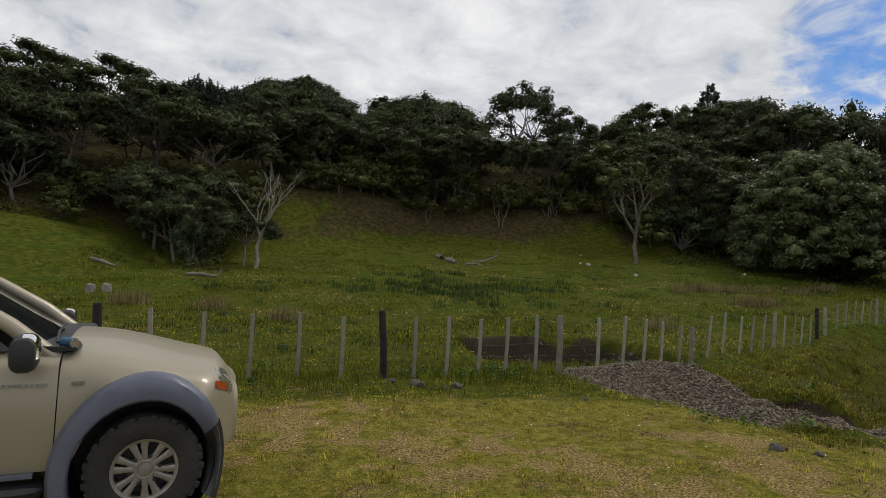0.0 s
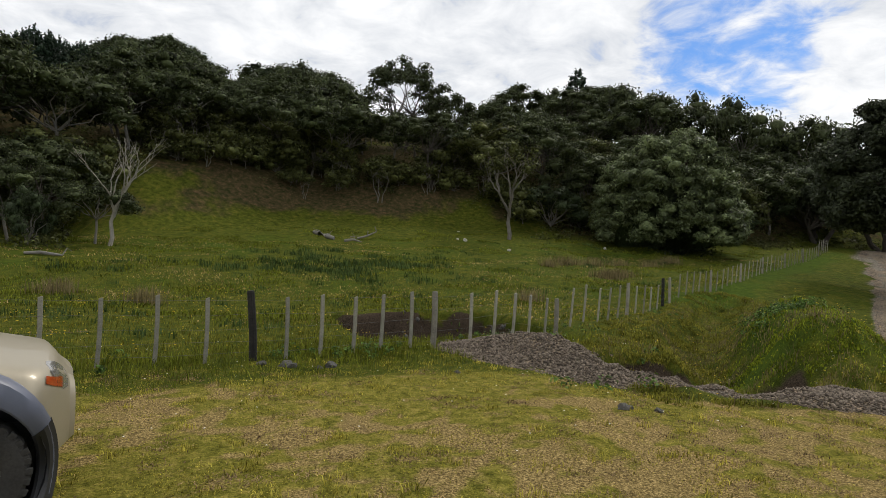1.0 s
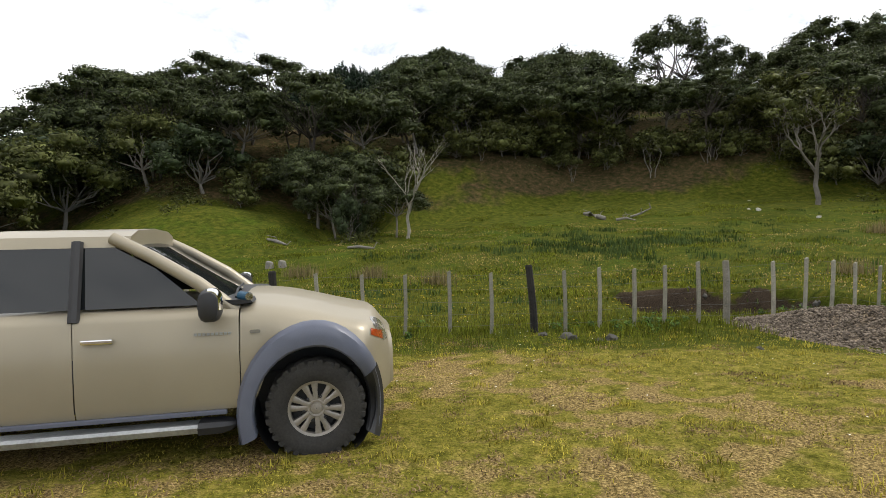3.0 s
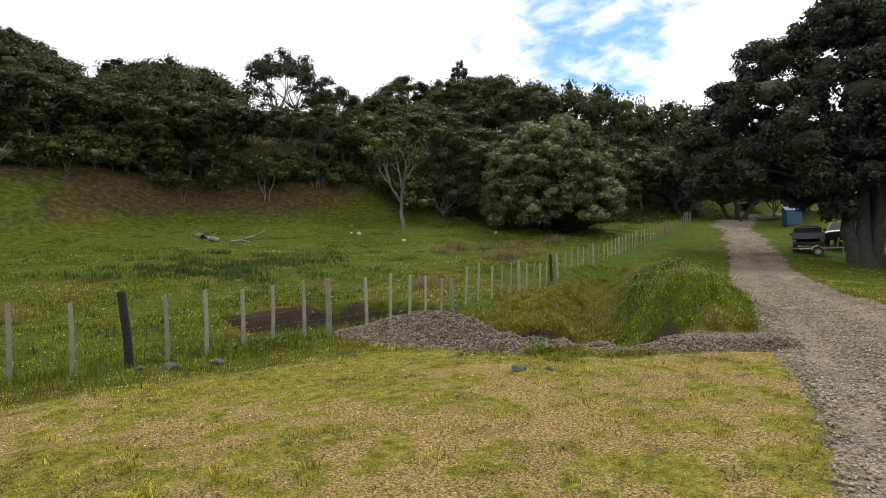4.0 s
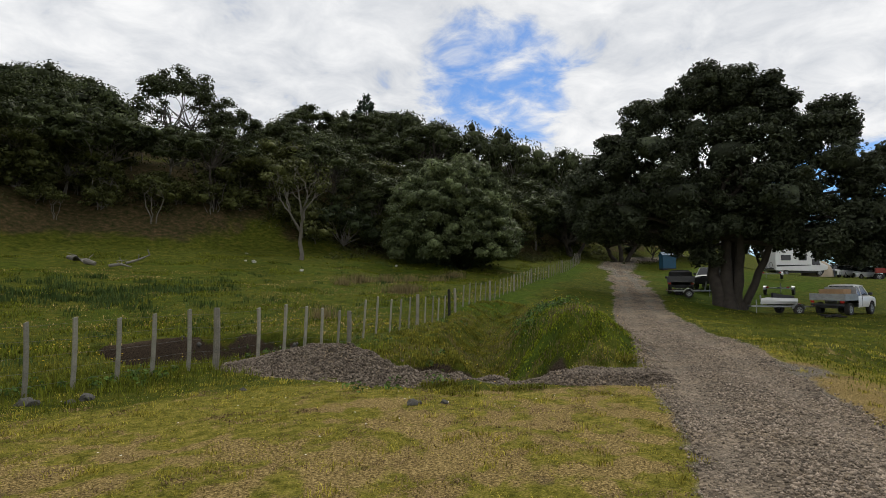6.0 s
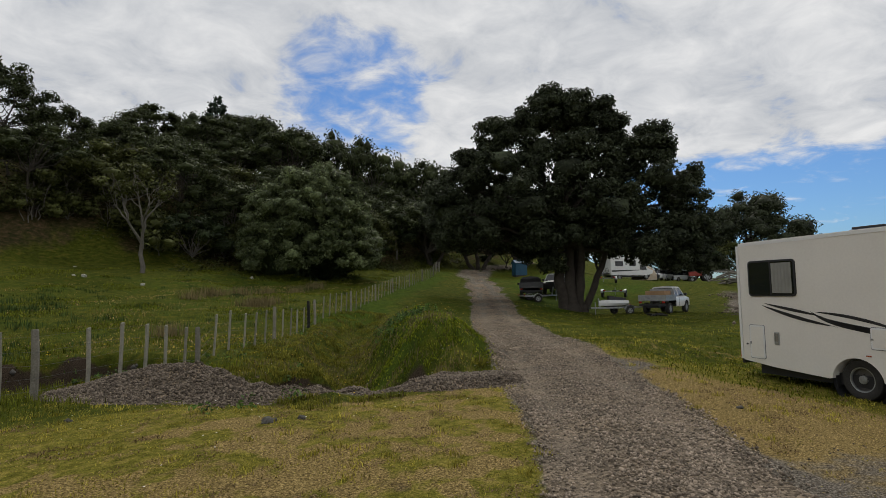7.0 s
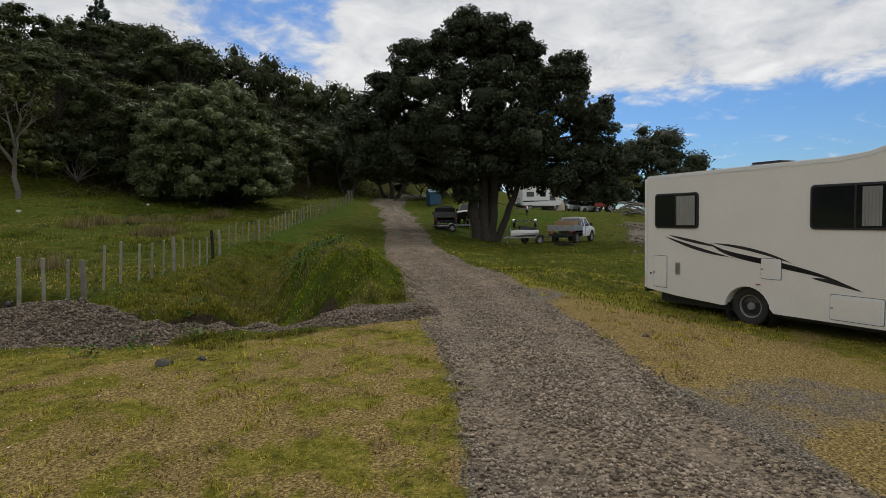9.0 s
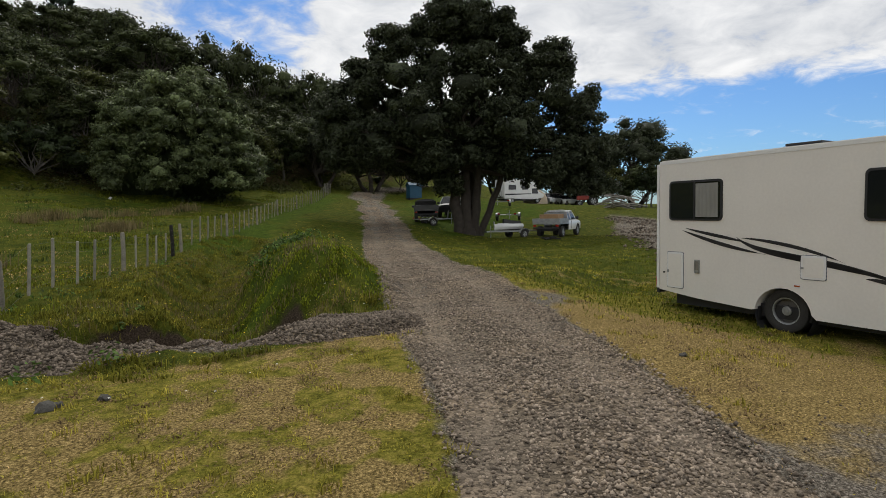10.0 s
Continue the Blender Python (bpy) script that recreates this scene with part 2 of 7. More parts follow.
def polydist(x, y, line):
    """Distance from the plan points to a polyline, and the length along it of the nearest place."""
    best, along, run = np.full(np.shape(x), 1e9), np.zeros(np.shape(x)), 0.0
    for (ax, ay), (bx, by) in zip(line[:-1], line[1:]):
        dx, dy = bx - ax, by - ay
        size = math.hypot(dx, dy)
        t = np.clip(((x - ax) * dx + (y - ay) * dy) / size ** 2, 0, 1)
        d = np.hypot(x - ax - t * dx, y - ay - t * dy)
        along = np.where(d < best, run + t * size, along)
        best = np.minimum(best, d)
        run += size
    return best, along


def mesh_object(name, verts, faces, mat, parent=None, label="", smooth=True):
    me = bpy.data.meshes.new(name)
    me.from_pydata(verts, [], faces)
    me.materials.append(mat)
    if smooth:
        me.shade_smooth()
    ob = new(name, me)
    if parent:
        ob.parent = parent
    if label:
        ob["label"] = label
    return ob


def part(name, bm, mat, parent=None, label="", smooth=False):
    me = bpy.data.meshes.new(name)
    bmesh.ops.recalc_face_normals(bm, faces=bm.faces)
    bm.to_mesh(me)
    bm.free()
    me.materials.append(mat)
    if smooth:
        me.shade_smooth()
        me.set_sharp_from_angle(angle=radians(38))
    ob = new(name, me)
    ob.parent = parent
    if label:
        ob["label"] = label
    return ob


def thing(name, m, label, category, group="", kind=""):
    ob = new(name)
    ob.matrix_world = m
    ob.empty_display_size = 0.2
    return tagged(ob, label, category, group, kind)


def add_box(bm, x0, y0, z0, x1, y1, z1, bevel=0.0, m=None):
    made = bmesh.ops.create_cube(bm, size=1.0, matrix=Matrix.Translation(((x0 + x1) / 2, (y0 + y1) / 2, (z0 + z1) / 2)) @ Matrix.Diagonal((x1 - x0, y1 - y0, z1 - z0, 1)))
    vs = made["verts"]
    if bevel:
        es = list({e for v in vs for e in v.link_edges})
        got = bmesh.ops.bevel(bm, geom=es, offset=bevel, segments=2, affect="EDGES", profile=0.6)
        vs = list({v for f in got["faces"] for v in f.verts} | {v for v in vs if v.is_valid})
    if m is not None:
        bmesh.ops.transform(bm, matrix=m, verts=vs)
    return vs


def box(x0, y0, z0, x1, y1, z1, bevel=0.0, m=None):
    bm = bmesh.new()
    add_box(bm, x0, y0, z0, x1, y1, z1, bevel, m)
    return bm


def add_tube(bm, path, radii, sides=6, cap=True):
    """A tapering tube along a list of places."""
    rings = []
    pts = [Vector(p) for p in path]
    for i, p in enumerate(pts):
        d = (pts[min(i + 1, len(pts) - 1)] - pts[max(i - 1, 0)]).normalized()
        a = d.orthogonal().normalized() if abs(d.z) < 0.9 else d.cross(Vector((1, 0, 0))).normalized()
        b = d.cross(a)
        r = radii[i] if hasattr(radii, "__len__") else radii
        rings.append([bm.verts.new(p + r * (math.cos(2 * math.pi * k / sides) * a + math.sin(2 * math.pi * k / sides) * b)) for k in range(sides)])
    for r0, r1 in zip(rings[:-1], rings[1:]):
        for k in range(sides):
            bm.faces.new((r0[k], r0[(k + 1) % sides], r1[(k + 1) % sides], r1[k]))
    if cap:
        bm.faces.new(rings[0][::-1])
        bm.faces.new(rings[-1])


def tube(path, radii, sides=6):
    bm = bmesh.new()
    add_tube(bm, path, radii, sides)
    return bm


def add_lathe(bm, profile, sides=32, axis="Y", m=None):
    """A turned shape: profile of (radius, along the axis)."""
    rings = []
    for r, h in profile:
        ring = []
        for k in range(sides):
            a = 2 * math.pi * k / sides
            p = (r * math.cos(a), h, r * math.sin(a)) if axis == "Y" else (r * math.cos(a), r * math.sin(a), h)
            ring.append(bm.verts.new(m @ Vector(p) if m else p))
        rings.append(ring)
    for r0, r1 in zip(rings[:-1], rings[1:]):
        for k in range(sides):
            bm.faces.new((r0[k], r0[(k + 1) % sides], r1[(k + 1) % sides], r1[k]))
    return rings


def lathe(profile, sides=32, axis="Y", m=None):
    bm = bmesh.new()
    add_lathe(bm, profile, sides, axis, m)
    return bm


def add_loft(bm, rings, close=True, caps=True):
    rows = [[bm.verts.new(p) for p in ring] for ring in rings]
    n = len(rows[0])
    for r0, r1 in zip(rows[:-1], rows[1:]):
        for k in range(n if close else n - 1):
            bm.faces.new((r0[k], r0[(k + 1) % n], r1[(k + 1) % n], r1[k]))
    if caps and close:
        bm.faces.new(rows[0][::-1])
        bm.faces.new(rows[-1])
    return rows


def loft(rings, close=True, caps=True):
    bm = bmesh.new()
    add_loft(bm, rings, close, caps)
    return bm


def plate(points, thick, plane="XZ", at=0.0, bevel=0.0):
    """A flat panel from its outline, with thickness."""
    bm = bmesh.new()
    put = (lambda a, b: (a, at, b)) if plane == "XZ" else (lambda a, b: (at, a, b)) if plane == "YZ" else (lambda a, b: (a, b, at))
    f = bm.faces.new([bm.verts.new(put(a, b)) for a, b in points])
    got = bmesh.ops.extrude_face_region(bm, geom=[f])
    move = (0, thick, 0) if plane == "XZ" else (thick, 0, 0) if plane == "YZ" else (0, 0, thick)
    bmesh.ops.translate(bm, vec=move, verts=[v for v in got["geom"] if isinstance(v, bmesh.types.BMVert)])
    if bevel:
        bmesh.ops.bevel(bm, geom=bm.edges[:], offset=bevel, segments=2, affect="EDGES")
    return bm


def rounded(x0, z0, x1, z1, r, n=5):
    """Outline of a rectangle with rounded corners."""
    out = []
    for cx, cz, a in ((x1 - r, z1 - r, 0), (x0 + r, z1 - r, 90), (x0 + r, z0 + r, 180), (x1 - r, z0 + r, 270)):
        out += [(cx + r * math.cos(radians(a + 90 * i / n)), cz + r * math.sin(radians(a + 90 * i / n))) for i in range(n + 1)]
    return out


# ---- the land ----
ROAD = [(-3.5, -5.2), (2.0, -0.6), (4.9, 2.05), (6.75, 3.45), (9.0, 5.45), (13.2, 9.3), (22.0, 17.3), (32.0, 25.8), (41.0, 34.0), (49.5, 42.5), (55.5, 47.5), (63.0, 50.5), (75.0, 52.5)]
ROAD_HALF = [(0, 1.7), (7.2, 1.45), (11.2, 1.02), (13.5, 1.15), (16.5, 1.3), (22.0, 1.35), (60.0, 1.5), (100.0, 1.6)]
FENCE_RIGHT = [(-0.93, 9.6), (2.26, 10.73), (3.0, 11.1), (4.5, 12.2), (5.8, 13.3), (14.0, 21.1), (28.7, 32.5), (46.0, 44.5), (50.0, 50.0)]
FENCE_LEFT = [(-0.93, 9.6), (-2.9, 8.95), (-5.0, 8.25), (-14.0, 5.3)]
FENCE_LINE = FENCE_LEFT[:0:-1] + FENCE_RIGHT
DITCH = [(5.6, 9.2), (7.0, 8.3), (8.0, 9.6), (9.3, 12.4), (12.0, 16.0), (17.5, 21.8)]
MOUND = [(9.3, 9.1), (11.0, 11.1), (13.6, 14.1)]
GAP_BANK = [(5.0, 9.0), (5.35, 8.0), (6.0, 7.3), (6.7, 6.85), (7.4, 6.6), (7.9, 6.3)]

# the wood's lower edge: bearing and elevation angle, to fit the camera's view
EDGE = ((-48, -30, -26, -22.5, -19, -16, -13, -8.6, -4.4, 5, 14, 18, 22, 40, 48, 60), (3.6, 3.6, 1.0, 0.2, 5.2, 7.6, 8.8, 9.0, 6.8, 6.2, 6.8, 5.2, 2.8, 2.4, 3.0, 3.0))


def foot(x):
    """Where the hill begins, along y."""
    return 47.0 - 7.5 * sstep(0, -16, x) - 9.0 * sstep(-18, -34, x) + 4.0 * sstep(30, 60, x)


def height(x, y):
    x, y = np.asarray(x, float), np.asarray(y, float)
    right = 0.65 * (x - 5) - 0.76 * (y - 2.5)
    z = -0.42 * sstep(1.0, 6.0, right) - 0.5 * sstep(14, 40, right)
    yy = y + 0.03 * x
    rise = 0.105 * np.maximum(0, yy - 20) * sstep(19, 24, yy) + 0.003 * np.maximum(0, np.minimum(yy, 46) - 30) ** 2
    z = z + np.minimum(rise, 4.2) * (1 - 0.6 * sstep(4, 20, right))
    ahead = 0.76 * (x - 5) + 0.65 * (y - 2.5)
    z = z + np.minimum(0.095 * np.maximum(0, ahead - 36), 1.95) * sstep(2, 9, right) * sstep(200, 120, ahead)
    d = y - foot(x)
    slope = 0.47 * np.maximum(0, d) * sstep(-2, 9, d)
    top = 25.5 + 2.5 * np.sin(x * 0.045 + 0.6) + 17.0 * sstep(6, 52, x) - 6.5 * sstep(10, -16, x)
    hill = top * (1 - np.exp(-slope / top * 1.15))
    hill = hill * (1 - 0.95 * sstep(82, 150, x - 0.15 * (y - 60))) + 21 * np.exp(-((x + 34) / 30) ** 2 - ((y - 140) / 30) ** 2) + 2.0 * np.exp(-((x + 32) / 11) ** 2 - ((y - 134) / 16) ** 2)
    hill = hill * (1 - 0.8 * sstep(170, 420, np.hypot(x, y)))
    z = z + hill
    # gully under the bushes on the near shoulder
    z = z - 1.8 * np.exp(-((x + 17.0) / 2.0) ** 2 - ((y - 40) / 6.0) ** 2)
    z = z + 2.6 * np.exp(-((x + 27.0) / 8.0) ** 2 - ((y - 34) / 7.0) ** 2)
    # unevenness
    far = sstep(5, 30, np.hypot(x, y))
    z = z + (fbm(x * 0.35, y * 0.35, 4, 3) - 0.47) * (0.10 + 0.45 * far) + (fbm(x * 1.3, y * 1.3, 3, 9) - 0.44) * 0.07
    z = z + sstep(1, 10, d) * (fbm(x * 0.16, y * 0.16, 3, 21) - 0.44) * 3.0
    # creek cut behind the fence, with a steep far bank
    u, v = (x - 3.0) * 0.97 + (y - 14.6) * 0.24, -(x - 3.0) * 0.24 + (y - 14.6) * 0.97
    wob = 0.5 * (fbm(x * 0.8, y * 0.8, 3, 5) - 0.45)
    pit = sstep(2.75, 2.2, np.abs(u - 0.2) + wob) * sstep(-2.8, -0.6, v + wob) * sstep(2.35, 2.05, v + wob * 1.4)
    z = z - 0.85 * pit
    # ditch and hump between the fence and the road
    dd, al = polydist(x, y, DITCH)
    z = z - (0.9 - 0.03 * al) * sstep(1.35, 0.15 + 0.3 * sstep(3, 1, al), dd + 0.55 * (fbm(x * 1.1, y * 1.1, 3, 7) - 0.45))
    dm, _ = polydist(x, y, MOUND)
    z = z + 0.98 * sstep(1.95, 0.1, dm + 0.5 * (fbm(x * 1.3, y * 1.3, 2, 14) - 0.4)) * (0.74 + 0.5 * fbm(x * 0.9, y * 0.9, 3, 13))
    banks = sstep(2.8, 1.4, np.minimum(dd, dm)) * sstep(6.5, 7.6, y)
    z = z + banks * (0.26 * (fbm(x * 2.1, y * 2.1, 3, 81) - 0.45) + 0.13 * (vnoise(x * 4.5, y * 4.5, 83) - 0.5))
    dr, ar = polydist(x, y, ROAD)
    half = np.interp(ar, [a for a, _ in ROAD_HALF], [b for _, b in ROAD_HALF])
    ease = sstep(half + 1.0, half - 0.3, dr)
    ruts = 0.045 * np.exp(-((dr - 0.66) / 0.22) ** 2) - 0.03 * np.exp(-(dr / 0.3) ** 2)
    z = z - ease * 0.02 - ease * ruts
    # grassy verge bank on the far side of the road
    z = z + 0.24 * np.exp(-((x - 14.4) / 3.0) ** 2 - ((y - 6.6) / 1.4) ** 2) + 0.16 * sstep(11, 15, x) * sstep(1.5, 4, right) * sstep(40, 25, x) * (fbm(x * 0.8, y * 0.8, 3, 17) - 0.4) / 0.3
    return z


def h1(x, y):
    return float(height(np.array([x]), np.array([y]))[0])


def axis(lo, a, b, hi, step, grow=1.09):
    mid = list(np.arange(a, b, step))
    left, s, v = [], step, a
    while v > lo:
        s = min(s * grow, 60)
        v -= s
        left.append(v)
    right, s, v = [], step, mid[-1]
    while v < hi:
        s = min(s * grow, 60)
        v += s
        right.append(v)
    return np.array(left[::-1] + mid + right)


def ground_material():
    m = bpy.data.materials.new("pasture")
    m.use_nodes = True
    n, l = m.node_tree.nodes, m.node_tree.links
    b = n["Principled BSDF"]
    b.inputs["Roughness"].default_value, b.inputs["Specular IOR Level"].default_value = 0.95, 0.03
    pos = n.new("ShaderNodeTexCoord").outputs["Object"]

    def noisy(scale, detail=5.0, rough=0.6):
        t = n.new("ShaderNodeTexNoise")
        t.inputs["Scale"].default_value, t.inputs["Detail"].default_value, t.inputs["Roughness"].default_value = scale, detail, rough
        l.new(pos, t.inputs["Vector"])
        return t.outputs["Fac"]

    def ramp(fac, *stops):
        r = n.new("ShaderNodeValToRGB")
        while len(r.color_ramp.elements) < len(stops):
            r.color_ramp.elements.new(0.5)
        for e, (p, c) in zip(r.color_ramp.elements, stops):
            e.position, e.color = p, (*c, 1)
        l.new(fac, r.inputs[0])
        return r.outputs[0]

    def mix(fac, a, c):
        x = n.new("ShaderNodeMix")
        x.data_type = "RGBA"
        l.new(fac, x.inputs[0])
        l.new(a, x.inputs[6])
        l.new(c, x.inputs[7])
        return x.outputs[2]

    def attribute(name, breakup, lo=0.78, hi=1.12):
        a = n.new("ShaderNodeAttribute")
        a.attribute_name = name
        s = n.new("ShaderNodeMath")
        s.operation = "MULTIPLY_ADD"
        l.new(breakup, s.inputs[0])
        s.inputs[1].default_value = 0.9
        l.new(a.outputs["Fac"], s.inputs[2])
        r = n.new("ShaderNodeMapRange")
        r.interpolation_type = "SMOOTHSTEP"
        l.new(s.outputs[0], r.inputs[0])
        r.inputs[1].default_value, r.inputs[2].default_value = lo, hi
        return r.outputs[0]

    patch, tuft, grain = noisy(0.55), noisy(2.6, 8.0, 0.68), noisy(45.0, 6.0, 0.7)
    green = ramp(tuft, (0.32, (0.034, 0.045, 0.007)), (0.50, (0.070, 0.084, 0.011)), (0.68, (0.135, 0.120, 0.020)))
    mown = ramp(noisy(7.0, 8.0, 0.75), (0.34, (0.078, 0.080, 0.012)), (0.50, (0.185, 0.170, 0.028)), (0.66, (0.33, 0.265, 0.066)))
    lush = ramp(tuft, (0.32, (0.028, 0.052, 0.006)), (0.68, (0.080, 0.118, 0.012)))
    dry = ramp(grain, (0.32, (0.095, 0.068, 0.024)), (0.52, (0.27, 0.195, 0.075)), (0.70, (0.47, 0.355, 0.155)))
    soil = ramp(grain, (0.30, (0.030, 0.022, 0.015)), (0.70, (0.085, 0.063, 0.045)))
    scrub = ramp(tuft, (0.32, (0.022, 0.032, 0.010)), (0.50, (0.064, 0.052, 0.022)), (0.66, (0.13, 0.082, 0.044)))
    gravel = ramp(grain, (0.32, (0.065, 0.056, 0.044)), (0.50, (0.165, 0.143, 0.115)), (0.68, (0.32, 0.285, 0.235)))
    c = mix(attribute("mown", patch), green, mown)
    c = mix(attribute("lush", patch), c, lush)
    c = mix(attribute("dry", noisy(6.5, 8.0, 0.75), 0.84, 1.08), c, dry)
    c = mix(attribute("scrub", patch), c, scrub)
    c = mix(attribute("soil", tuft, 0.82, 1.04), c, soil)
    c = mix(attribute("stones", tuft), c, gravel)
    shade = ramp(grain, (0.32, (0.38, 0.38, 0.38)), (0.66, (1.32, 1.32, 1.32)))
    mul = n.new("ShaderNodeMix")
    mul.data_type, mul.blend_type = "RGBA", "MULTIPLY"
    mul.inputs[0].default_value = 1.0
    l.new(c, mul.inputs[6])
    l.new(shade, mul.inputs[7])
    l.new(mul.outputs[2], b.inputs["Base Color"])
    bp = n.new("ShaderNodeBump")
    bp.inputs["Strength"].default_value, bp.inputs["Distance"].default_value = 0.7, 0.05
    add = n.new("ShaderNodeMath")
    add.operation = "ADD"
    l.new(tuft, add.inputs[0])
    l.new(grain, add.inputs[1])
    l.new(add.outputs[0], bp.inputs["Height"])
    l.new(bp.outputs[0], b.inputs["Normal"])
    return m


GROUND = ground_material()


def parched(x, y):
    """Where the mown grass has dried: broken patches, and the strip beyond the road."""
    beyond = 0.65 * (x - 5) - 0.76 * (y - 2.5)
    p = sstep(0.45, 0.62, 0.5 * fbm(x * 1.5, y * 1.5, 3, 101) + 0.5 * fbm(x * 5.0, y * 5.0, 3, 103) + 0.05 * sstep(6.5, 3.0, y - 0.3 * x) - 0.06 * sstep(7.0, 8.5, y))
    return np.maximum(p, 0.92 * sstep(0.6, 1.3, beyond) * sstep(5.5, 3.0, beyond) * sstep(12.2, 9.6, x))


def stony(x, y):
    """How much loose stone lies at places of the plan."""
    right = 0.65 * (x - 5) - 0.76 * (y - 2.5)
    dr, ar = polydist(x, y, ROAD)
    half = np.interp(ar, [a for a, _ in ROAD_HALF], [b for _, b in ROAD_HALF])
    stones = 0.95 * sstep(half + 0.22, half - 0.3, dr)
    stones = stones + 0.9 * sstep(0.55, 0.2, polydist(x, y, GAP_BANK)[0])
    stones = stones + 0.75 * np.exp(-((x - 10.9) / 0.8) ** 2 - ((y - 5.1) / 0.6) ** 2)
    stones = stones + 0.55 * sstep(1.2, 0.3, polydist(x, y, [(5.2, 1.0), (6.4, 0.6), (7.2, 0.2)])[0])
    stones = stones + 0.9 * sstep(0.0, 1.8, right - 8.3 - 0.35 * (x - 22) + 2.0 * (fbm(x * 0.45, y * 0.45, 4, 31) - 0.45)) * sstep(16, 20, x) * sstep(62, 52, x)
    return stones


def masks(x, y):
    """How dry, lush, scrubby, bare and stony the ground is at places of the plan."""
    d = y - foot(x)
    right = 0.65 * (x - 5) - 0.76 * (y - 2.5)
    fence_y = np.interp(x, [p[0] for p in FENCE_LINE], [p[1] for p in FENCE_LINE])
    yard = sstep(0.3, -2.2, y - fence_y)
    n1, n2 = fbm(x * 0.45, y * 0.45, 4, 31), fbm(x * 1.6, y * 1.6, 3, 37)
    n3 = fbm(x * 4.5, y * 4.5, 3, 33)
    calm = 1 - sstep(2.8, 1.6, np.minimum(polydist(x, y, DITCH)[0], polydist(x, y, MOUND)[0]))
    edge = polydist(x, y, ROAD)[0] - np.interp(polydist(x, y, ROAD)[1], [a for a, _ in ROAD_HALF], [b for _, b in ROAD_HALF])
    dry = calm * yard * sstep(0.8, -0.2, right) * (0.34 + 0.7 * (n1 - 0.34) + 0.7 * (n2 - 0.45) + 1.2 * (n3 - 0.45) - 0.16 * sstep(1.8, 0.3, edge)) * sstep(9.6, 7.0, y - 0.15 * x + 0.8 * n1)
    dry = dry + 0.95 * sstep(0.6, 1.4, right) * sstep(5.5, 3.0, right) * sstep(12.2, 9.6, x) * (0.40 + n1)
    dry = dry + 0.22 * sstep(24, 20, y) * sstep(6, 2, d + 40) + 0.18 * sstep(-6, -14, x) * sstep(30, 24, y) * (y > fence_y)
    mown = 0.85 * calm * yard * sstep(9.9, 7.6, y - 0.15 * x + 0.8 * n1) * sstep(15, 11, x)
    lush = 0.42 * sstep(18, 24, y) * sstep(2, -6, d) * (0.6 + 0.8 * fbm(x * 0.2, y * 0.2, 3, 41)) + 0.6 * sstep(2.0, 1.0, polydist(x, y, MOUND)[0])
    lush = lush + 0.30 * sstep(2.0, 0.5, np.abs(y - fence_y + 0.6)) * (x > -4) + 0.30 * sstep(11, 14, x) * sstep(1.5, 4, right) * sstep(60, 40, x)
    scrub, bare = np.zeros(np.shape(x)), np.zeros(np.shape(x))
    up = d > -3
    if up.any():
        ux, uy = x[up], y[up]
        ur = np.hypot(ux, uy)
        az, el = np.degrees(np.arctan2(ux, uy)), np.degrees(np.arctan2(height(ux, uy) - 1.7, ur))
        over = el - np.interp(az, *EDGE)
        patchy = fbm(ux * 0.15, uy * 0.15, 3, 55)
        scrub[up] = 0.85 * sstep(-1.4, 0.9, over + 3.0 * (patchy - 0.45)) * sstep(150, 100, ur) * (0.6 + 0.5 * patchy) * (1 - 0.8 * sstep(9.5, 11.5, el) * sstep(-18, -14, az) * sstep(17, 14, az))
        # patches of the scrub colour also darken the open grass slope
        scrub[up] = np.maximum(scrub[up], 0.86 * sstep(0, 6, d[up]) * sstep(0.24, 0.50, patchy) * sstep(100, 80, ur))
        bare[up] = 1.1 * sstep(3.4, 4.6, el + 2 * (patchy - 0.45)) * sstep(9.5, 7.5, el) * sstep(1, 5, az) * sstep(17, 13, az) * (0.35 + fbm(ux * 0.3, uy * 0.3, 3, 71))
    dd, al = polydist(x, y, DITCH)
    soil = 1.0 * sstep(1.2, 0.85, dd) * sstep(3.4, 2.0, al)
    near_bank = (np.minimum(dd, polydist(x, y, MOUND)[0]) < 3.2) & (np.hypot(x, y) < 34)
    steep = np.zeros(np.shape(x))
    if near_bank.any():
        bx, by = x[near_bank], y[near_bank]
        steep[near_bank] = np.hypot(height(bx + 0.12, by) - height(bx - 0.12, by), height(bx, by + 0.12) - height(bx, by - 0.12)) / 0.24
    soil = np.maximum(soil, (0.5 * sstep(1.25, 1.7, steep) + 0.5 * sstep(0.8, 1.2, steep) * sstep(2.8, 1.8, al)) * sstep(1.35, 1.0, dd) * sstep(4.0, 2.6, al))
    u, v = (x - 3.0) * 0.97 + (y - 14.6) * 0.24, -(x - 3.0) * 0.24 + (y - 14.6) * 0.97
    soil = soil + 0.95 * sstep(2.75, 2.4, np.abs(u - 0.2)) * sstep(-1.2, 0.2, v) * sstep(2.5, 2.25, v)
    soil = soil + 0.42 * calm * sstep(0.55, 0.66, fbm(x * 2.6, y * 2.6, 3, 61)) * yard * sstep(9.0, 6.0, y)
    scrub = np.maximum(scrub, 1.1 * bare)
    soil = soil + 0.35 * bare
    stones = stony(x, y)
    if (np.hypot(x, y) < 20).any():
        near = np.hypot(x, y) < 20
        dry = dry.copy()
        dry[near] = dry[near] + calm[near] * yard[near] * (0.55 * parched(x[near], y[near]) - 0.22)
    return dict(mown=mown, dry=dry, lush=lush, scrub=scrub, soil=soil, stones=stones)


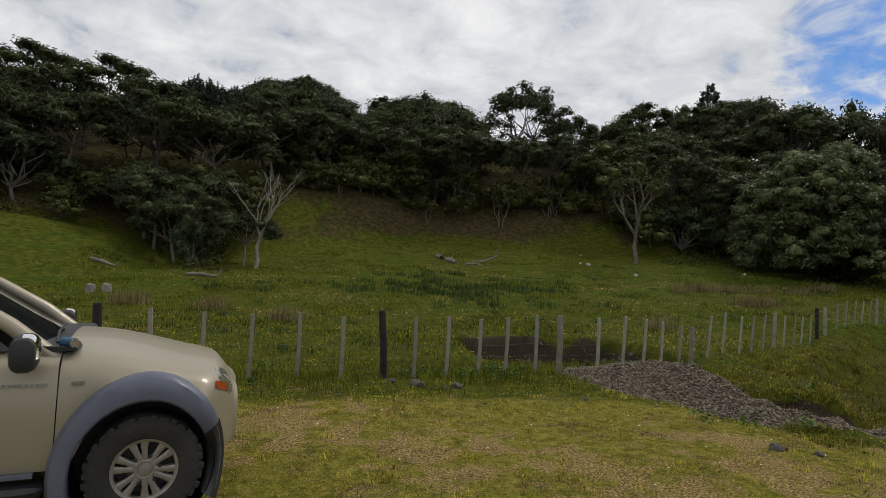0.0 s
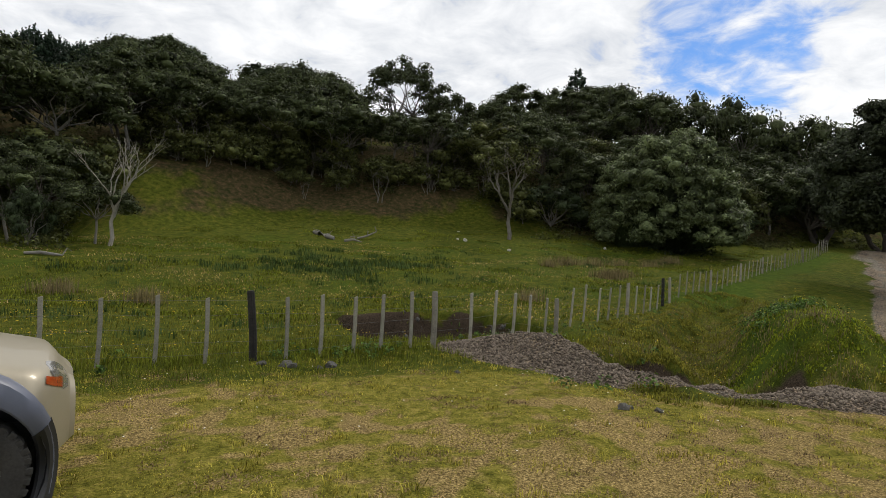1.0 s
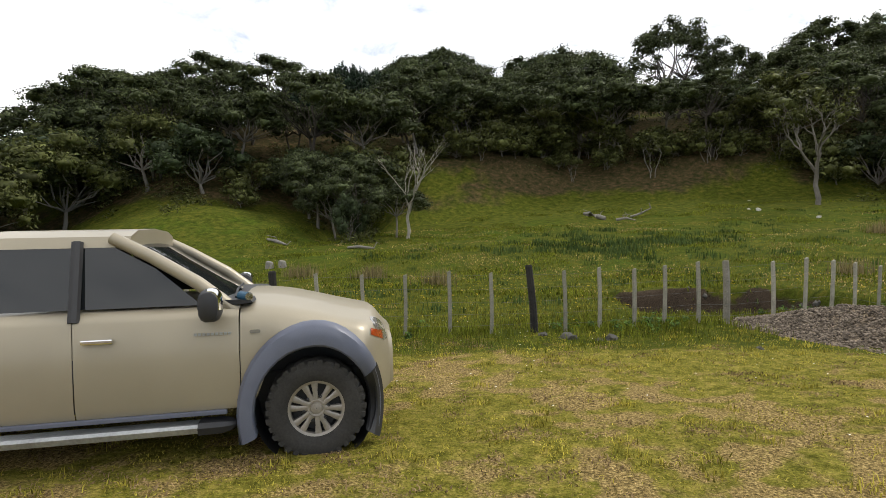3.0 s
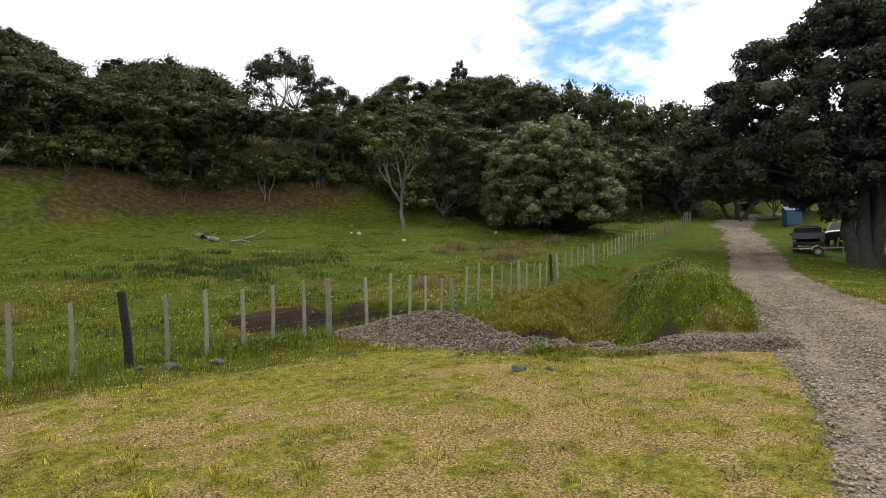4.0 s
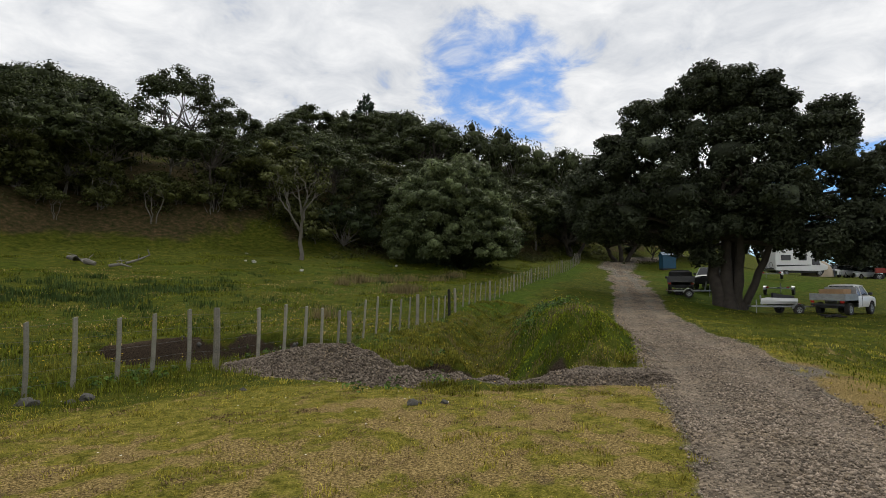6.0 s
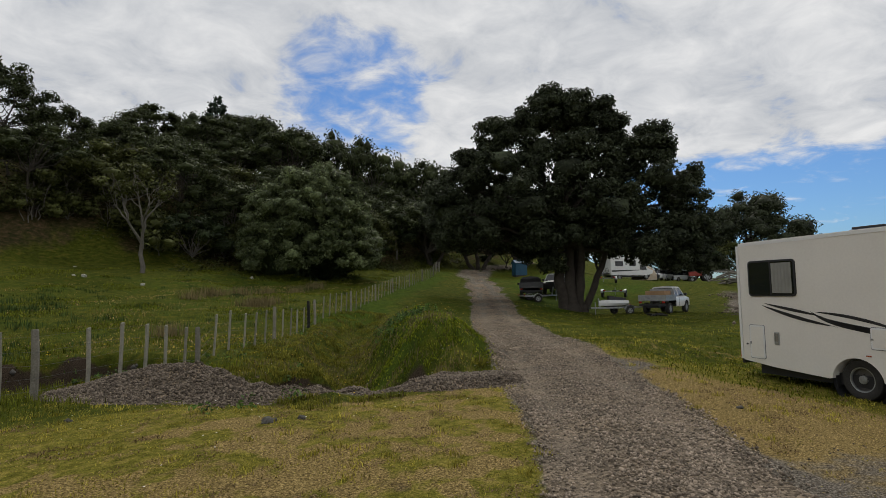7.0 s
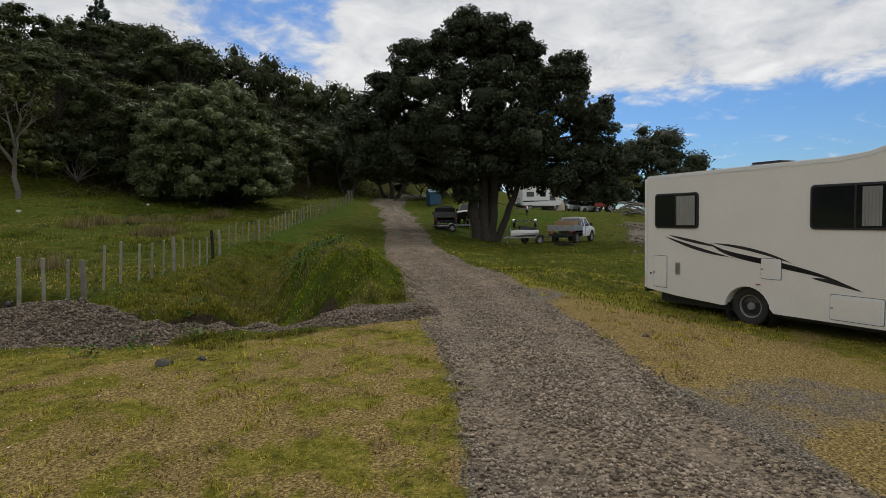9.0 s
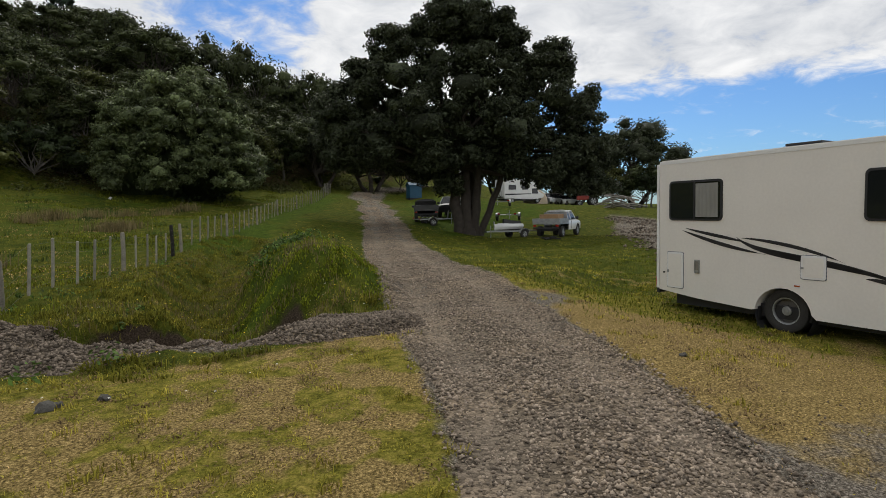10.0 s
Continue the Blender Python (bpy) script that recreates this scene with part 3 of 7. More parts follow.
def sheet(name, xs, ys, mat, lift=0.0):
    gx, gy = np.meshgrid(xs, ys)
    gx, gy = gx.ravel(), gy.ravel()
    gz = height(gx, gy) + lift
    nx, ny = len(xs), len(ys)
    i = np.arange(nx * ny).reshape(ny, nx)
    faces = np.stack([i[:-1, :-1], i[:-1, 1:], i[1:, 1:], i[1:, :-1]], -1).reshape(-1, 4)
    me = bpy.data.meshes.new(name)
    me.vertices.add(nx * ny)
    me.vertices.foreach_set("co", np.stack([gx, gy, gz], 1).ravel())
    me.loops.add(faces.size)
    me.loops.foreach_set("vertex_index", faces.ravel())
    me.polygons.add(len(faces))
    me.polygons.foreach_set("loop_start", np.arange(0, faces.size, 4))
    me.update()
    me.shade_smooth()
    me.materials.append(mat)
    for key, values in masks(gx, gy).items():
        me.attributes.new(key, "FLOAT", "POINT").data.foreach_set("value", np.ascontiguousarray(values, dtype=np.float32))
    return new(name, me)


ground = tagged(sheet("ground", axis(-900, -5, 17, 900, 0.14), axis(-900, -2, 19, 900, 0.14), GROUND), "uneven pasture with green and dried grass, bare soil and a wooded hill behind", "ground", kind="structure")


def ribbon(name, line, halves, mat, lift, label, category, step=0.25):
    """A track laid on the land, with a ragged edge that dips into it."""
    pts, run = [], 0.0
    for (ax, ay), (bx, by) in zip(line[:-1], line[1:]):
        size = math.hypot(bx - ax, by - ay)
        k = max(1, int(size / (step if run < 25 else 1.0)))
        pts += [(ax + (bx - ax) * i / k, ay + (by - ay) * i / k, run + size * i / k) for i in range(k)]
        run += size
    p = np.array(pts)
    for _ in range(8):
        p[1:-1, :2] = (p[:-2, :2] + p[1:-1, :2] * 2 + p[2:, :2]) / 4
    t = np.gradient(p[:, :2], axis=0)
    t /= np.hypot(*t.T)[:, None]
    perp = np.stack([-t[:, 1], t[:, 0]], 1)
    hw = np.interp(p[:, 2], [a for a, _ in halves], [b for _, b in halves])
    across = np.linspace(-1, 1, 17)
    xs, ys, lifts = [], [], []
    for k, a in enumerate(across):
        wob = 0.30 * (fbm(p[:, 2] * 0.9 + 50 * (a > 0), p[:, 2] * 0 + 3, 3, 5) - 0.45) * abs(a)
        o = a * hw + wob * np.sign(a)
        xs.append(p[:, 0] + perp[:, 0] * o)
        ys.append(p[:, 1] + perp[:, 1] * o)
        lifts.append(np.full(len(p), lift if abs(a) < 0.95 else -0.03))
    xs, ys, lifts = np.array(xs).T, np.array(ys).T, np.array(lifts).T
    zs = height(xs, ys) + lifts
    n, w = xs.shape
    faces = [(i * w + j, i * w + j + 1, (i + 1) * w + j + 1, (i + 1) * w + j) for i in range(n - 1) for j in range(w - 1)]
    ob = mesh_object(name, np.stack([xs, ys, zs], -1).reshape(-1, 3).tolist(), [f[::-1] for f in faces], mat)
    o = np.abs(np.array(across))[None, :] * hw[:, None]
    track = np.exp(-((o - 0.62) / 0.24) ** 2) * (0.6 + 0.4 * fbm(xs * 0.7, ys * 0.7, 3, 15))
    ob.data.attributes.new("track", "FLOAT", "POINT").data.foreach_set("value", np.ascontiguousarray(track.ravel(), dtype=np.float32))
    return tagged(ob, label, category, kind="structure")


def road_material():
    m = bpy.data.materials.new("road_gravel")
    m.use_nodes = True
    n, l = m.node_tree.nodes, m.node_tree.links
    b = n["Principled BSDF"]
    b.inputs["Roughness"].default_value, b.inputs["Specular IOR Level"].default_value = 0.95, 0.06
    pos = n.new("ShaderNodeTexCoord").outputs["Object"]
    cells = n.new("ShaderNodeTexVoronoi")
    cells.inputs["Scale"].default_value = 30
    small = n.new("ShaderNodeTexVoronoi")
    small.inputs["Scale"].default_value = 80
    broad = n.new("ShaderNodeTexNoise")
    broad.inputs["Scale"].default_value, broad.inputs["Detail"].default_value = 0.8, 5
    for t in (cells, small, broad):
        l.new(pos, t.inputs["Vector"])
    bw = n.new("ShaderNodeSeparateColor")
    l.new(cells.outputs["Color"], bw.inputs[0])
    r1 = n.new("ShaderNodeValToRGB")
    l.new(bw.outputs[0], r1.inputs[0])
    r1.color_ramp.elements[0].color, r1.color_ramp.elements[1].color = (0.040, 0.033, 0.026, 1), (0.31, 0.255, 0.195, 1)
    r2 = n.new("ShaderNodeValToRGB")
    l.new(broad.outputs["Fac"], r2.inputs[0])
    r2.color_ramp.elements[0].position, r2.color_ramp.elements[1].position = 0.35, 0.68
    r2.color_ramp.elements[0].color, r2.color_ramp.elements[1].color = (0.72, 0.72, 0.72, 1), (1.2, 1.13, 1.02, 1)
    mul = n.new("ShaderNodeMix")
    mul.data_type, mul.blend_type = "RGBA", "MULTIPLY"
    mul.inputs[0].default_value = 1
    l.new(r1.outputs[0], mul.inputs[6])
    l.new(r2.outputs[0], mul.inputs[7])
    worn = n.new("ShaderNodeAttribute")
    worn.attribute_name = "track"
    packed = n.new("ShaderNodeMix")
    packed.data_type = "RGBA"
    amount = n.new("ShaderNodeMath")
    amount.operation = "MULTIPLY"
    amount.inputs[1].default_value = 0.42
    l.new(worn.outputs["Fac"], amount.inputs[0])
    l.new(amount.outputs[0], packed.inputs[0])
    l.new(mul.outputs[2], packed.inputs[6])
    packed.inputs[7].default_value = (0.285, 0.235, 0.178, 1)
    l.new(packed.outputs[2], b.inputs["Base Color"])
    add = n.new("ShaderNodeMath")
    add.operation = "MULTIPLY_ADD"
    l.new(small.outputs["Distance"], add.inputs[0])
    add.inputs[1].default_value = 0.4
    l.new(cells.outputs["Distance"], add.inputs[2])
    bp = n.new("ShaderNodeBump")
    bp.invert = True
    bp.inputs["Strength"].default_value, bp.inputs["Distance"].default_value = 1.0, 0.024
    l.new(add.outputs[0], bp.inputs["Height"])
    l.new(bp.outputs[0], b.inputs["Normal"])
    return m


ROAD_GRAVEL = road_material()
road = ribbon("road", ROAD, ROAD_HALF, ROAD_GRAVEL, 0.015, "worn grey gravel farm road with wheel ruts", "road")

# ---- fence ----
def fence_places(line, step):
    out, run = [], 0.0
    for (ax, ay), (bx, by) in zip(line[:-1], line[1:]):
        size = math.hypot(bx - ax, by - ay)
        t = (-run) % step
        while t < size:
            out.append((ax + (bx - ax) * t / size, ay + (by - ay) * t / size, math.atan2(by - ay, bx - ax)))
            t += step
        run += size
    return out


def batten_mesh(w, d, hgt, bevel=0.006):
    bm = box(-w / 2, -d / 2, -0.06, w / 2, d / 2, hgt, bevel)
    bmesh.ops.subdivide_edges(bm, edges=[e for e in bm.edges if abs(e.verts[0].co.z - e.verts[1].co.z) > 0.5], cuts=2)
    for v in bm.verts:
        v.co.x += 0.012 * math.sin(v.co.z * 3.1)
        if v.co.z > hgt - 0.02:
            v.co.z += 0.02 * (v.co.x / w)
    me = bpy.data.meshes.new("batten")
    bm.to_mesh(me)
    bm.free()
    return me


def round_post_mesh(r, hgt, mat, sides=10):
    bm = bmesh.new()
    rnd = random.Random(5)
    path = [(0.012 * math.sin(z * 4), 0.01 * math.cos(z * 3), z) for z in (-0.1, 0.15, 0.45, 0.75, hgt - 0.03, hgt)]
    add_tube(bm, path, [r * 1.05, r * 1.02, r, r * 0.98, r * 0.97, r * 0.8], sides)
    for v in bm.verts:
        v.co.x *= 1 + rnd.uniform(-0.06, 0.06)
        v.co.y *= 1 + rnd.uniform(-0.06, 0.06)
    me = bpy.data.meshes.new("post")
    bm.to_mesh(me)
    bm.free()
    me.materials.append(mat)
    return me


def build_fence():
    rnd = random.Random(11)
    fence = thing("fence", Matrix(), "weathered wooden batten and wire farm fence along the paddock", "fence")
    slim = [batten_mesh(0.058, 0.045, 1.0 + 0.03 * i) for i in range(3)]
    for me in slim:
        me.materials.append(BATTEN)
    post = round_post_mesh(0.058, 1.1, POST)
    black = round_post_mesh(0.062, 1.14, POST_BLACK)
    runs = []
    for line, side in ((FENCE_LEFT, -1), (FENCE_RIGHT, 1)):
        spots = fence_places(line, 0.565 if side > 0 else 0.70)
        if side > 0:  # wider spacing once the fence turns along the road
            spots = spots[:7] + fence_places(line, 0.72)[6:11] + fence_places(line, 0.98)[8:]
        run = []
        for i, (x, y, a) in enumerate(spots):
            if math.hypot(x, y) > 68:
                break
            run.append((x, y, a))
            if side < 0 and i == 0:
                continue
            turn = math.degrees(a) + (180 if side < 0 else 0)
            px, py = x + rnd.uniform(-0.03, 0.03), y + rnd.uniform(-0.02, 0.02)
            z = h1(px, py) - 0.02
            if i % 6 == 0 or (side > 0 and i in (23,)):
                dark = (side > 0 and i in (0, 23)) or (side < 0 and i == 6)
                ob = new("post", black if dark else post)
                if dark:
                    ob["label"] = "blackened round wooden post with a split grey top"
                ob.matrix_world = pose(px, py, z, rnd.uniform(-2, 2), -3.5 if i == 0 else rnd.uniform(-2, 2), turn)
            else:
                ob = new("batten", slim[(i * 7) % 3])
                ob.matrix_world = pose(px, py, z, rnd.uniform(-1, 1) + (3.0 if i > 7 and side > 0 else 0.5), rnd.uniform(-1.3, 1.3), turn + rnd.uniform(-6, 6))
            ob.parent = fence
        runs.append(run)
    whole = runs[0][:0:-1] + runs[1]
    for level in (0.14, 0.32, 0.52, 0.74, 0.96):
        path = [(x, y - 0.035, h1(x, y) + level + 0.012 * math.sin(i * 1.7 + level * 9)) for i, (x, y, a) in enumerate(whole)]
        part("wire", tube(path, 0.0022, 4), WIRE, fence)
    return fence


build_fence()

# ---- trees ----
def unit_ball(level):
    bm = bmesh.new()
    bmesh.ops.create_icosphere(bm, subdivisions=level, radius=1.0)
    v = np.array([tuple(p.co) for p in bm.verts])
    f = np.array([[p.index for p in q.verts] for q in bm.faces])
    bm.free()
    return v, f


BALLS = {1: unit_ball(1), 2: unit_ball(2)}


def leaf_mesh(name, clumps, size, mat, seed, up=0.25, shell=0.45, aspect=0.5, core=0.0, level=2):
    """A crown: every clump (centre, radii, count) is a cloud of small leaves, thickest towards its skin, round an added
    opaque core in the leaf colour.
    """
    g = np.random.default_rng(seed)
    cs, ns, ss, bv, bf, at = [], [], [], [], [], 0
    ball, tri = BALLS[level]
    for c, r, k in clumps:
        c, r = np.array(c), np.array(r)
        d = g.normal(size=(k, 3))
        d /= np.linalg.norm(d, axis=1)[:, None]
        rad = 1 - shell * g.random(k) ** 1.6
        lump = 1 + 0.16 * np.sin(d[:, 0] * 5 + c[0] * 3) * np.cos(d[:, 1] * 6 + c[1] * 2) + 0.10 * np.sin(d[:, 2] * 9 + c[2])
        p = c + d * r * (rad * lump)[:, None]
        n = d / r + g.normal(size=(k, 3)) * 0.75 / np.mean(r)
        n[:, 2] += up / np.mean(r)
        n /= np.linalg.norm(n, axis=1)[:, None]
        cs.append(p)
        ns.append(n)
        ss.append(size * (0.6 + 0.8 * g.random(k)))
        if core:
            bv.append(c + ball * r * core * (1 + g.normal(0, 0.24, (len(ball), 1))))
            bf.append(tri + at)
            at += len(ball)
    p, n, s = np.concatenate(cs), np.concatenate(ns), np.concatenate(ss)
    a = np.cross(n, g.normal(size=n.shape))
    a /= np.linalg.norm(a, axis=1)[:, None]
    b = np.cross(n, a)
    a, b = a * s[:, None], b * (s * aspect)[:, None]
    lift = n * (s * 0.18)[:, None]
    v = np.stack([p - a - lift, p - b * 0.9 + lift, p + a - lift, p + b + lift], 1).reshape(-1, 3)
    k = len(p)
    loops, starts = np.arange(4 * k), np.arange(0, 4 * k, 4)
    if core:
        tris = np.concatenate(bf) + 4 * k
        v = np.concatenate([v] + bv)
        starts = np.concatenate([starts, 4 * k + np.arange(0, tris.size, 3)])
        loops = np.concatenate([loops, tris.ravel()])
    me = bpy.data.meshes.new(name)
    me.vertices.add(len(v))
    me.vertices.foreach_set("co", v.ravel())
    me.loops.add(len(loops))
    me.loops.foreach_set("vertex_index", loops)
    me.polygons.add(len(starts))
    me.polygons.foreach_set("loop_start", starts)
    me.update()
    me.materials.append(mat)
    return me


def limb(bm, rnd, a, b, r0, r1, wob=0.12, steps=5, sides=6):
    a, b = Vector(a), Vector(b)
    d = (b - a).length
    path = []
    for i in range(steps + 1):
        t = i / steps
        j = wob * d * math.sin(math.pi * t)
        path.append(a.lerp(b, t) + Vector((rnd.uniform(-j, j), rnd.uniform(-j, j), rnd.uniform(-j, j) * 0.5)) * 0.6)
    add_tube(bm, path, [r0 + (r1 - r0) * i / steps for i in range(steps + 1)], sides)
    return path


def crown_clumps(rnd, n, rx, ry, z0, z1, r, count, flat=0.7, dome=True):
    """Clumps spread over a dome from z0 to z1."""
    out = []
    for i in range(n):
        a, q = rnd.uniform(0, 2 * math.pi), math.sqrt(rnd.random())
        top = z0 + (z1 - z0) * (math.sqrt(max(0, 1 - q * q)) if dome else rnd.uniform(0.75, 1.0))
        z = z0 + (top - z0) * rnd.uniform(0.35, 1.0) ** 0.6
        k = rnd.uniform(0.7, 1.3)
        out.append(((rx * q * math.cos(a), ry * q * math.sin(a), z), (r * k, r * k, r * k * flat), int(count * k * k)))
    return out


def tree(name, seed, hgt, rx, n, r, count, size, leaf, bark, label, category="tree", base=0.45, trunks=1, flat=0.6, spread=0.3, trunk_r=0.16, core=0.52, level=2):
    rnd = random.Random(seed)
    t = thing(name, Matrix(), label, category)
    clumps = crown_clumps(rnd, n, rx, rx, hgt * base, hgt - r * flat, r, count, flat)
    bm = bmesh.new()
    for k in range(trunks):
        a = 2 * math.pi * k / max(1, trunks) + rnd.uniform(0, 1)
        foot_at = Vector((0.25 * trunk_r * 4 * math.cos(a) * (trunks > 1), 0.25 * trunk_r * 4 * math.sin(a) * (trunks > 1), -0.4))
        fork = Vector((spread * rx * math.cos(a) * (0.4 if trunks == 1 else 1), spread * rx * math.sin(a) * (0.4 if trunks == 1 else 1), hgt * base * rnd.uniform(0.7, 0.95)))
        limb(bm, rnd, foot_at, fork, trunk_r, trunk_r * 0.65, 0.07, 6, 8)
        mine = clumps[k::trunks]
        for c, rr, _ in mine[:12]:
            limb(bm, rnd, fork, c, trunk_r * 0.45, trunk_r * 0.1, 0.15, 4, 4)
    part("trunk", bm, bark, t, smooth=True)
    crown = new("crown", leaf_mesh("crown", clumps, size, leaf, seed, 0.5, 0.35, 0.5, core, level))
    crown.parent = t
    return t


def place(t, x, y, s=1.0, turn=0.0, sink=0.15, sz=None):
    t.matrix_world = Matrix.Translation((x, y, h1(x, y) - sink)) @ Matrix.Rotation(turn, 4, "Z") @ Matrix.Diagonal((s, s, sz or s, 1))
    return t


def put_copy(t, x, y, s=1.0, turn=0.0, sink=0.15, sz=None, label=""):
    c = copy_thing(t, Matrix())
    place(c, x, y, s, turn, sink, sz)
    if label:
        c["label"] = label
    return c


WOODS = "trees on the hill"
hill_kinds = [
    tree("hill_tree", 1, 8.0, 3.9, 29, 1.04, 128, 0.14, LEAF_DARK, BARK_GREY, "dark evergreen tree with a layered spreading crown on the hill", base=0.45, flat=0.62),
    tree("hill_tree", 2, 7.0, 3.2, 25, 1.04, 128, 0.14, LEAF_OLIVE, BARK_GREY, "olive-green evergreen tree with a rounded crown on the hill", base=0.30, flat=0.62),
    tree("hill_tree", 3, 9.5, 4.0, 27, 1.04, 128, 0.14, LEAF_DARK, BARK, "tall dark evergreen tree with flat-topped foliage on the hill", base=0.58, flat=0.52, trunks=2, spread=0.25),
    tree("hill_tree", 4, 6.0, 3.4, 27, 1.04, 128, 0.14, LEAF_FAR, BARK_GREY, "dense dark-green evergreen tree on the hill", base=0.22, flat=0.65),
]
far_kinds = [
    tree("far_tree", 8, 7.5, 3.8, 17, 1.35, 72, 0.17, LEAF_DARK, BARK_GREY, "far evergreen tree with a flat-topped crown on the ridge", base=0.42, flat=0.6, level=1),
    tree("far_tree", 9, 6.5, 3.4, 15, 1.35, 72, 0.17, LEAF_FAR, BARK_GREY, "far rounded evergreen tree on the ridge", base=0.28, flat=0.62, level=1),
]
scrub_kind = tree("scrub_bush", 5, 2.6, 1.5, 10, 0.62, 70, 0.13, LEAF_OLIVE, BARK_GREY, "low olive-green scrub bush on the hillside", "bush", base=0.2, flat=0.75, trunk_r=0.05, level=1)
thin_kind = tree("scrub_tree", 6, 4.6, 1.5, 9, 0.55, 42, 0.15, LEAF_OLIVE, BARK_GREY, "thin pale-stemmed tree with a sparse crown on the slope", base=0.55, trunks=3, flat=0.6, spread=0.5, trunk_r=0.045, core=0.45, level=1)
for t in hill_kinds + far_kinds:
    tagged(t, group=WOODS)
KIND_TALL = {id(t): h for t, h in zip(hill_kinds + far_kinds, (6.4, 5.8, 7.9, 5.0, 6.1, 5.3))}
# tops of the wood and of the far brow, likewise fitted to the camera's view
TOPS = ((-46, -38.8, -37.3, -33.8, -32.1, -30.2, -27, -20, -14, -9.4, -6.7, -2.5, 0.8, 2.7, 13, 16.4, 19.2, 23.5, 27.2, 32.2, 36.9, 40.4, 42, 45, 50, 58), (13.8, 14.4, 13.7, 14.2, 13.4, 12.6, 12.4, 13.6, 14.8, 14.0, 15.2, 15.7, 15.3, 13.4, 13.4, 15.0, 16.4, 15.8, 15.9, 15.6, 15.0, 13.8, 12.6, 11.6, 9.6, 7))
FAR_TOPS = ((-46, -24, -20, -17.7, -14, -11.2, -9.4, -7.2, -6, 0, 1.3, 3, 14, 17, 46), (11, 13.4, 15.8, 17.1, 17.9, 16.3, 14.6, 15.0, 17.0, 16.9, 16.2, 13.2, 13.0, 14, 10))


LAND_X, LAND_Y = np.arange(-120.0, 141.0, 1.0), np.arange(10.0, 171.0, 1.0)
LAND = height(*[v.ravel() for v in np.meshgrid(LAND_X, LAND_Y)]).reshape(len(LAND_Y), len(LAND_X))


def lie(x, y):
    """The land's height between the knots of a one-metre grid."""
    i, j = min(max(int(x + 120), 0), 259), min(max(int(y - 10), 0), 159)
    u, v = x + 120 - i, y - 10 - j
    return float((LAND[j, i] * (1 - u) + LAND[j, i + 1] * u) * (1 - v) + (LAND[j + 1, i] * (1 - u) + LAND[j + 1, i + 1] * u) * v)


def bearing(x, y):
    """Bearing, distance and elevation angle of the ground at a place, from the camera's spot."""
    r = math.hypot(x, y)
    return math.degrees(math.atan2(x, y)), r, math.degrees(math.atan2(lie(x, y) - 1.7, r))


def wooded(x, y):
    az, r, el = bearing(x, y)
    return el - float(np.interp(az, *EDGE))


class Grove:
    """Puts a kind's first tree down, then copies of it."""
    used = set()

    def put(self, kind, x, y, s, turn, sink=0.2, sz=None):
        if id(kind) in self.used:
            return put_copy(kind, x, y, s, turn, sink, sz)
        self.used.add(id(kind))
        return place(kind, x, y, s, turn, sink, sz)


grove = Grove()


def fitted(kind, x, y, s, tops):
    """The scale at which a tree fits under the skyline the camera sees on its bearing."""
    az, r, el = bearing(x, y)
    room = 1.7 + r * math.tan(radians(float(np.interp(az, *tops)))) - lie(x, y)
    return min(s, room / KIND_TALL[id(kind)])


def plant_hill():
    rnd = random.Random(77)
    spots, n, tries = [], 0, 0
    while n < 175 and tries < 16000:
        tries += 1
        az, r = rnd.uniform(-50, 58), rnd.uniform(38, 100)
        x, y = r * math.sin(radians(az)), r * math.cos(radians(az))
        if x > 50 and y < 60 + 0.12 * (x - 50):
            continue
        over = wooded(x, y)
        if over < 0 or (over < 0.8 and rnd.random() < 0.4):
            continue
        if -17 < az < -5 and rnd.random() < 0.45:  # open grass between the trees
            continue
        if 1.5 < az < 16 and r > 66 and rnd.random() < 0.8:  # the bare knoll
            continue
        gap = 3.0 + 0.024 * r
        if any((x - a) ** 2 + (y - b) ** 2 < gap * gap for a, b in spots):
            continue
        kind = rnd.choice((hill_kinds[0], hill_kinds[0], hill_kinds[1], hill_kinds[2], hill_kinds[2], hill_kinds[3]) if r < 76 else (hill_kinds[0], far_kinds[0], far_kinds[0], far_kinds[1]))
        s = fitted(kind, x, y, rnd.uniform(0.75, 1.25), TOPS)
        if s < 0.36:
            continue
        spots.append((x, y))
        grove.put(kind, x, y, s, rnd.uniform(0, 6.3), sz=s * rnd.uniform(0.88, 1.0))
        n += 1
    # scrub and thin stems at the wood's lower edge
    placed = 0
    for i in range(4000):
        az, r = rnd.uniform(-34, 34), rnd.uniform(36, 66)
        x, y = r * math.sin(radians(az)), r * math.cos(radians(az))
        w = wooded(x, y)
        if not -1.6 < w < 1.4 or y - float(foot(x)) < 2 or rnd.random() > 0.35 + 0.2 * w:
            continue
        if rnd.random() < (0.55 if -3 < az < 17 else 0.2):
            grove.put(thin_kind, x, y, rnd.uniform(0.55, 1.1), rnd.uniform(0, 6.3))
        else:
            grove.put(scrub_kind, x, y, rnd.uniform(0.6, 1.5), rnd.uniform(0, 6.3))
        placed += 1
        if placed > 130:
            break


plant_hill()


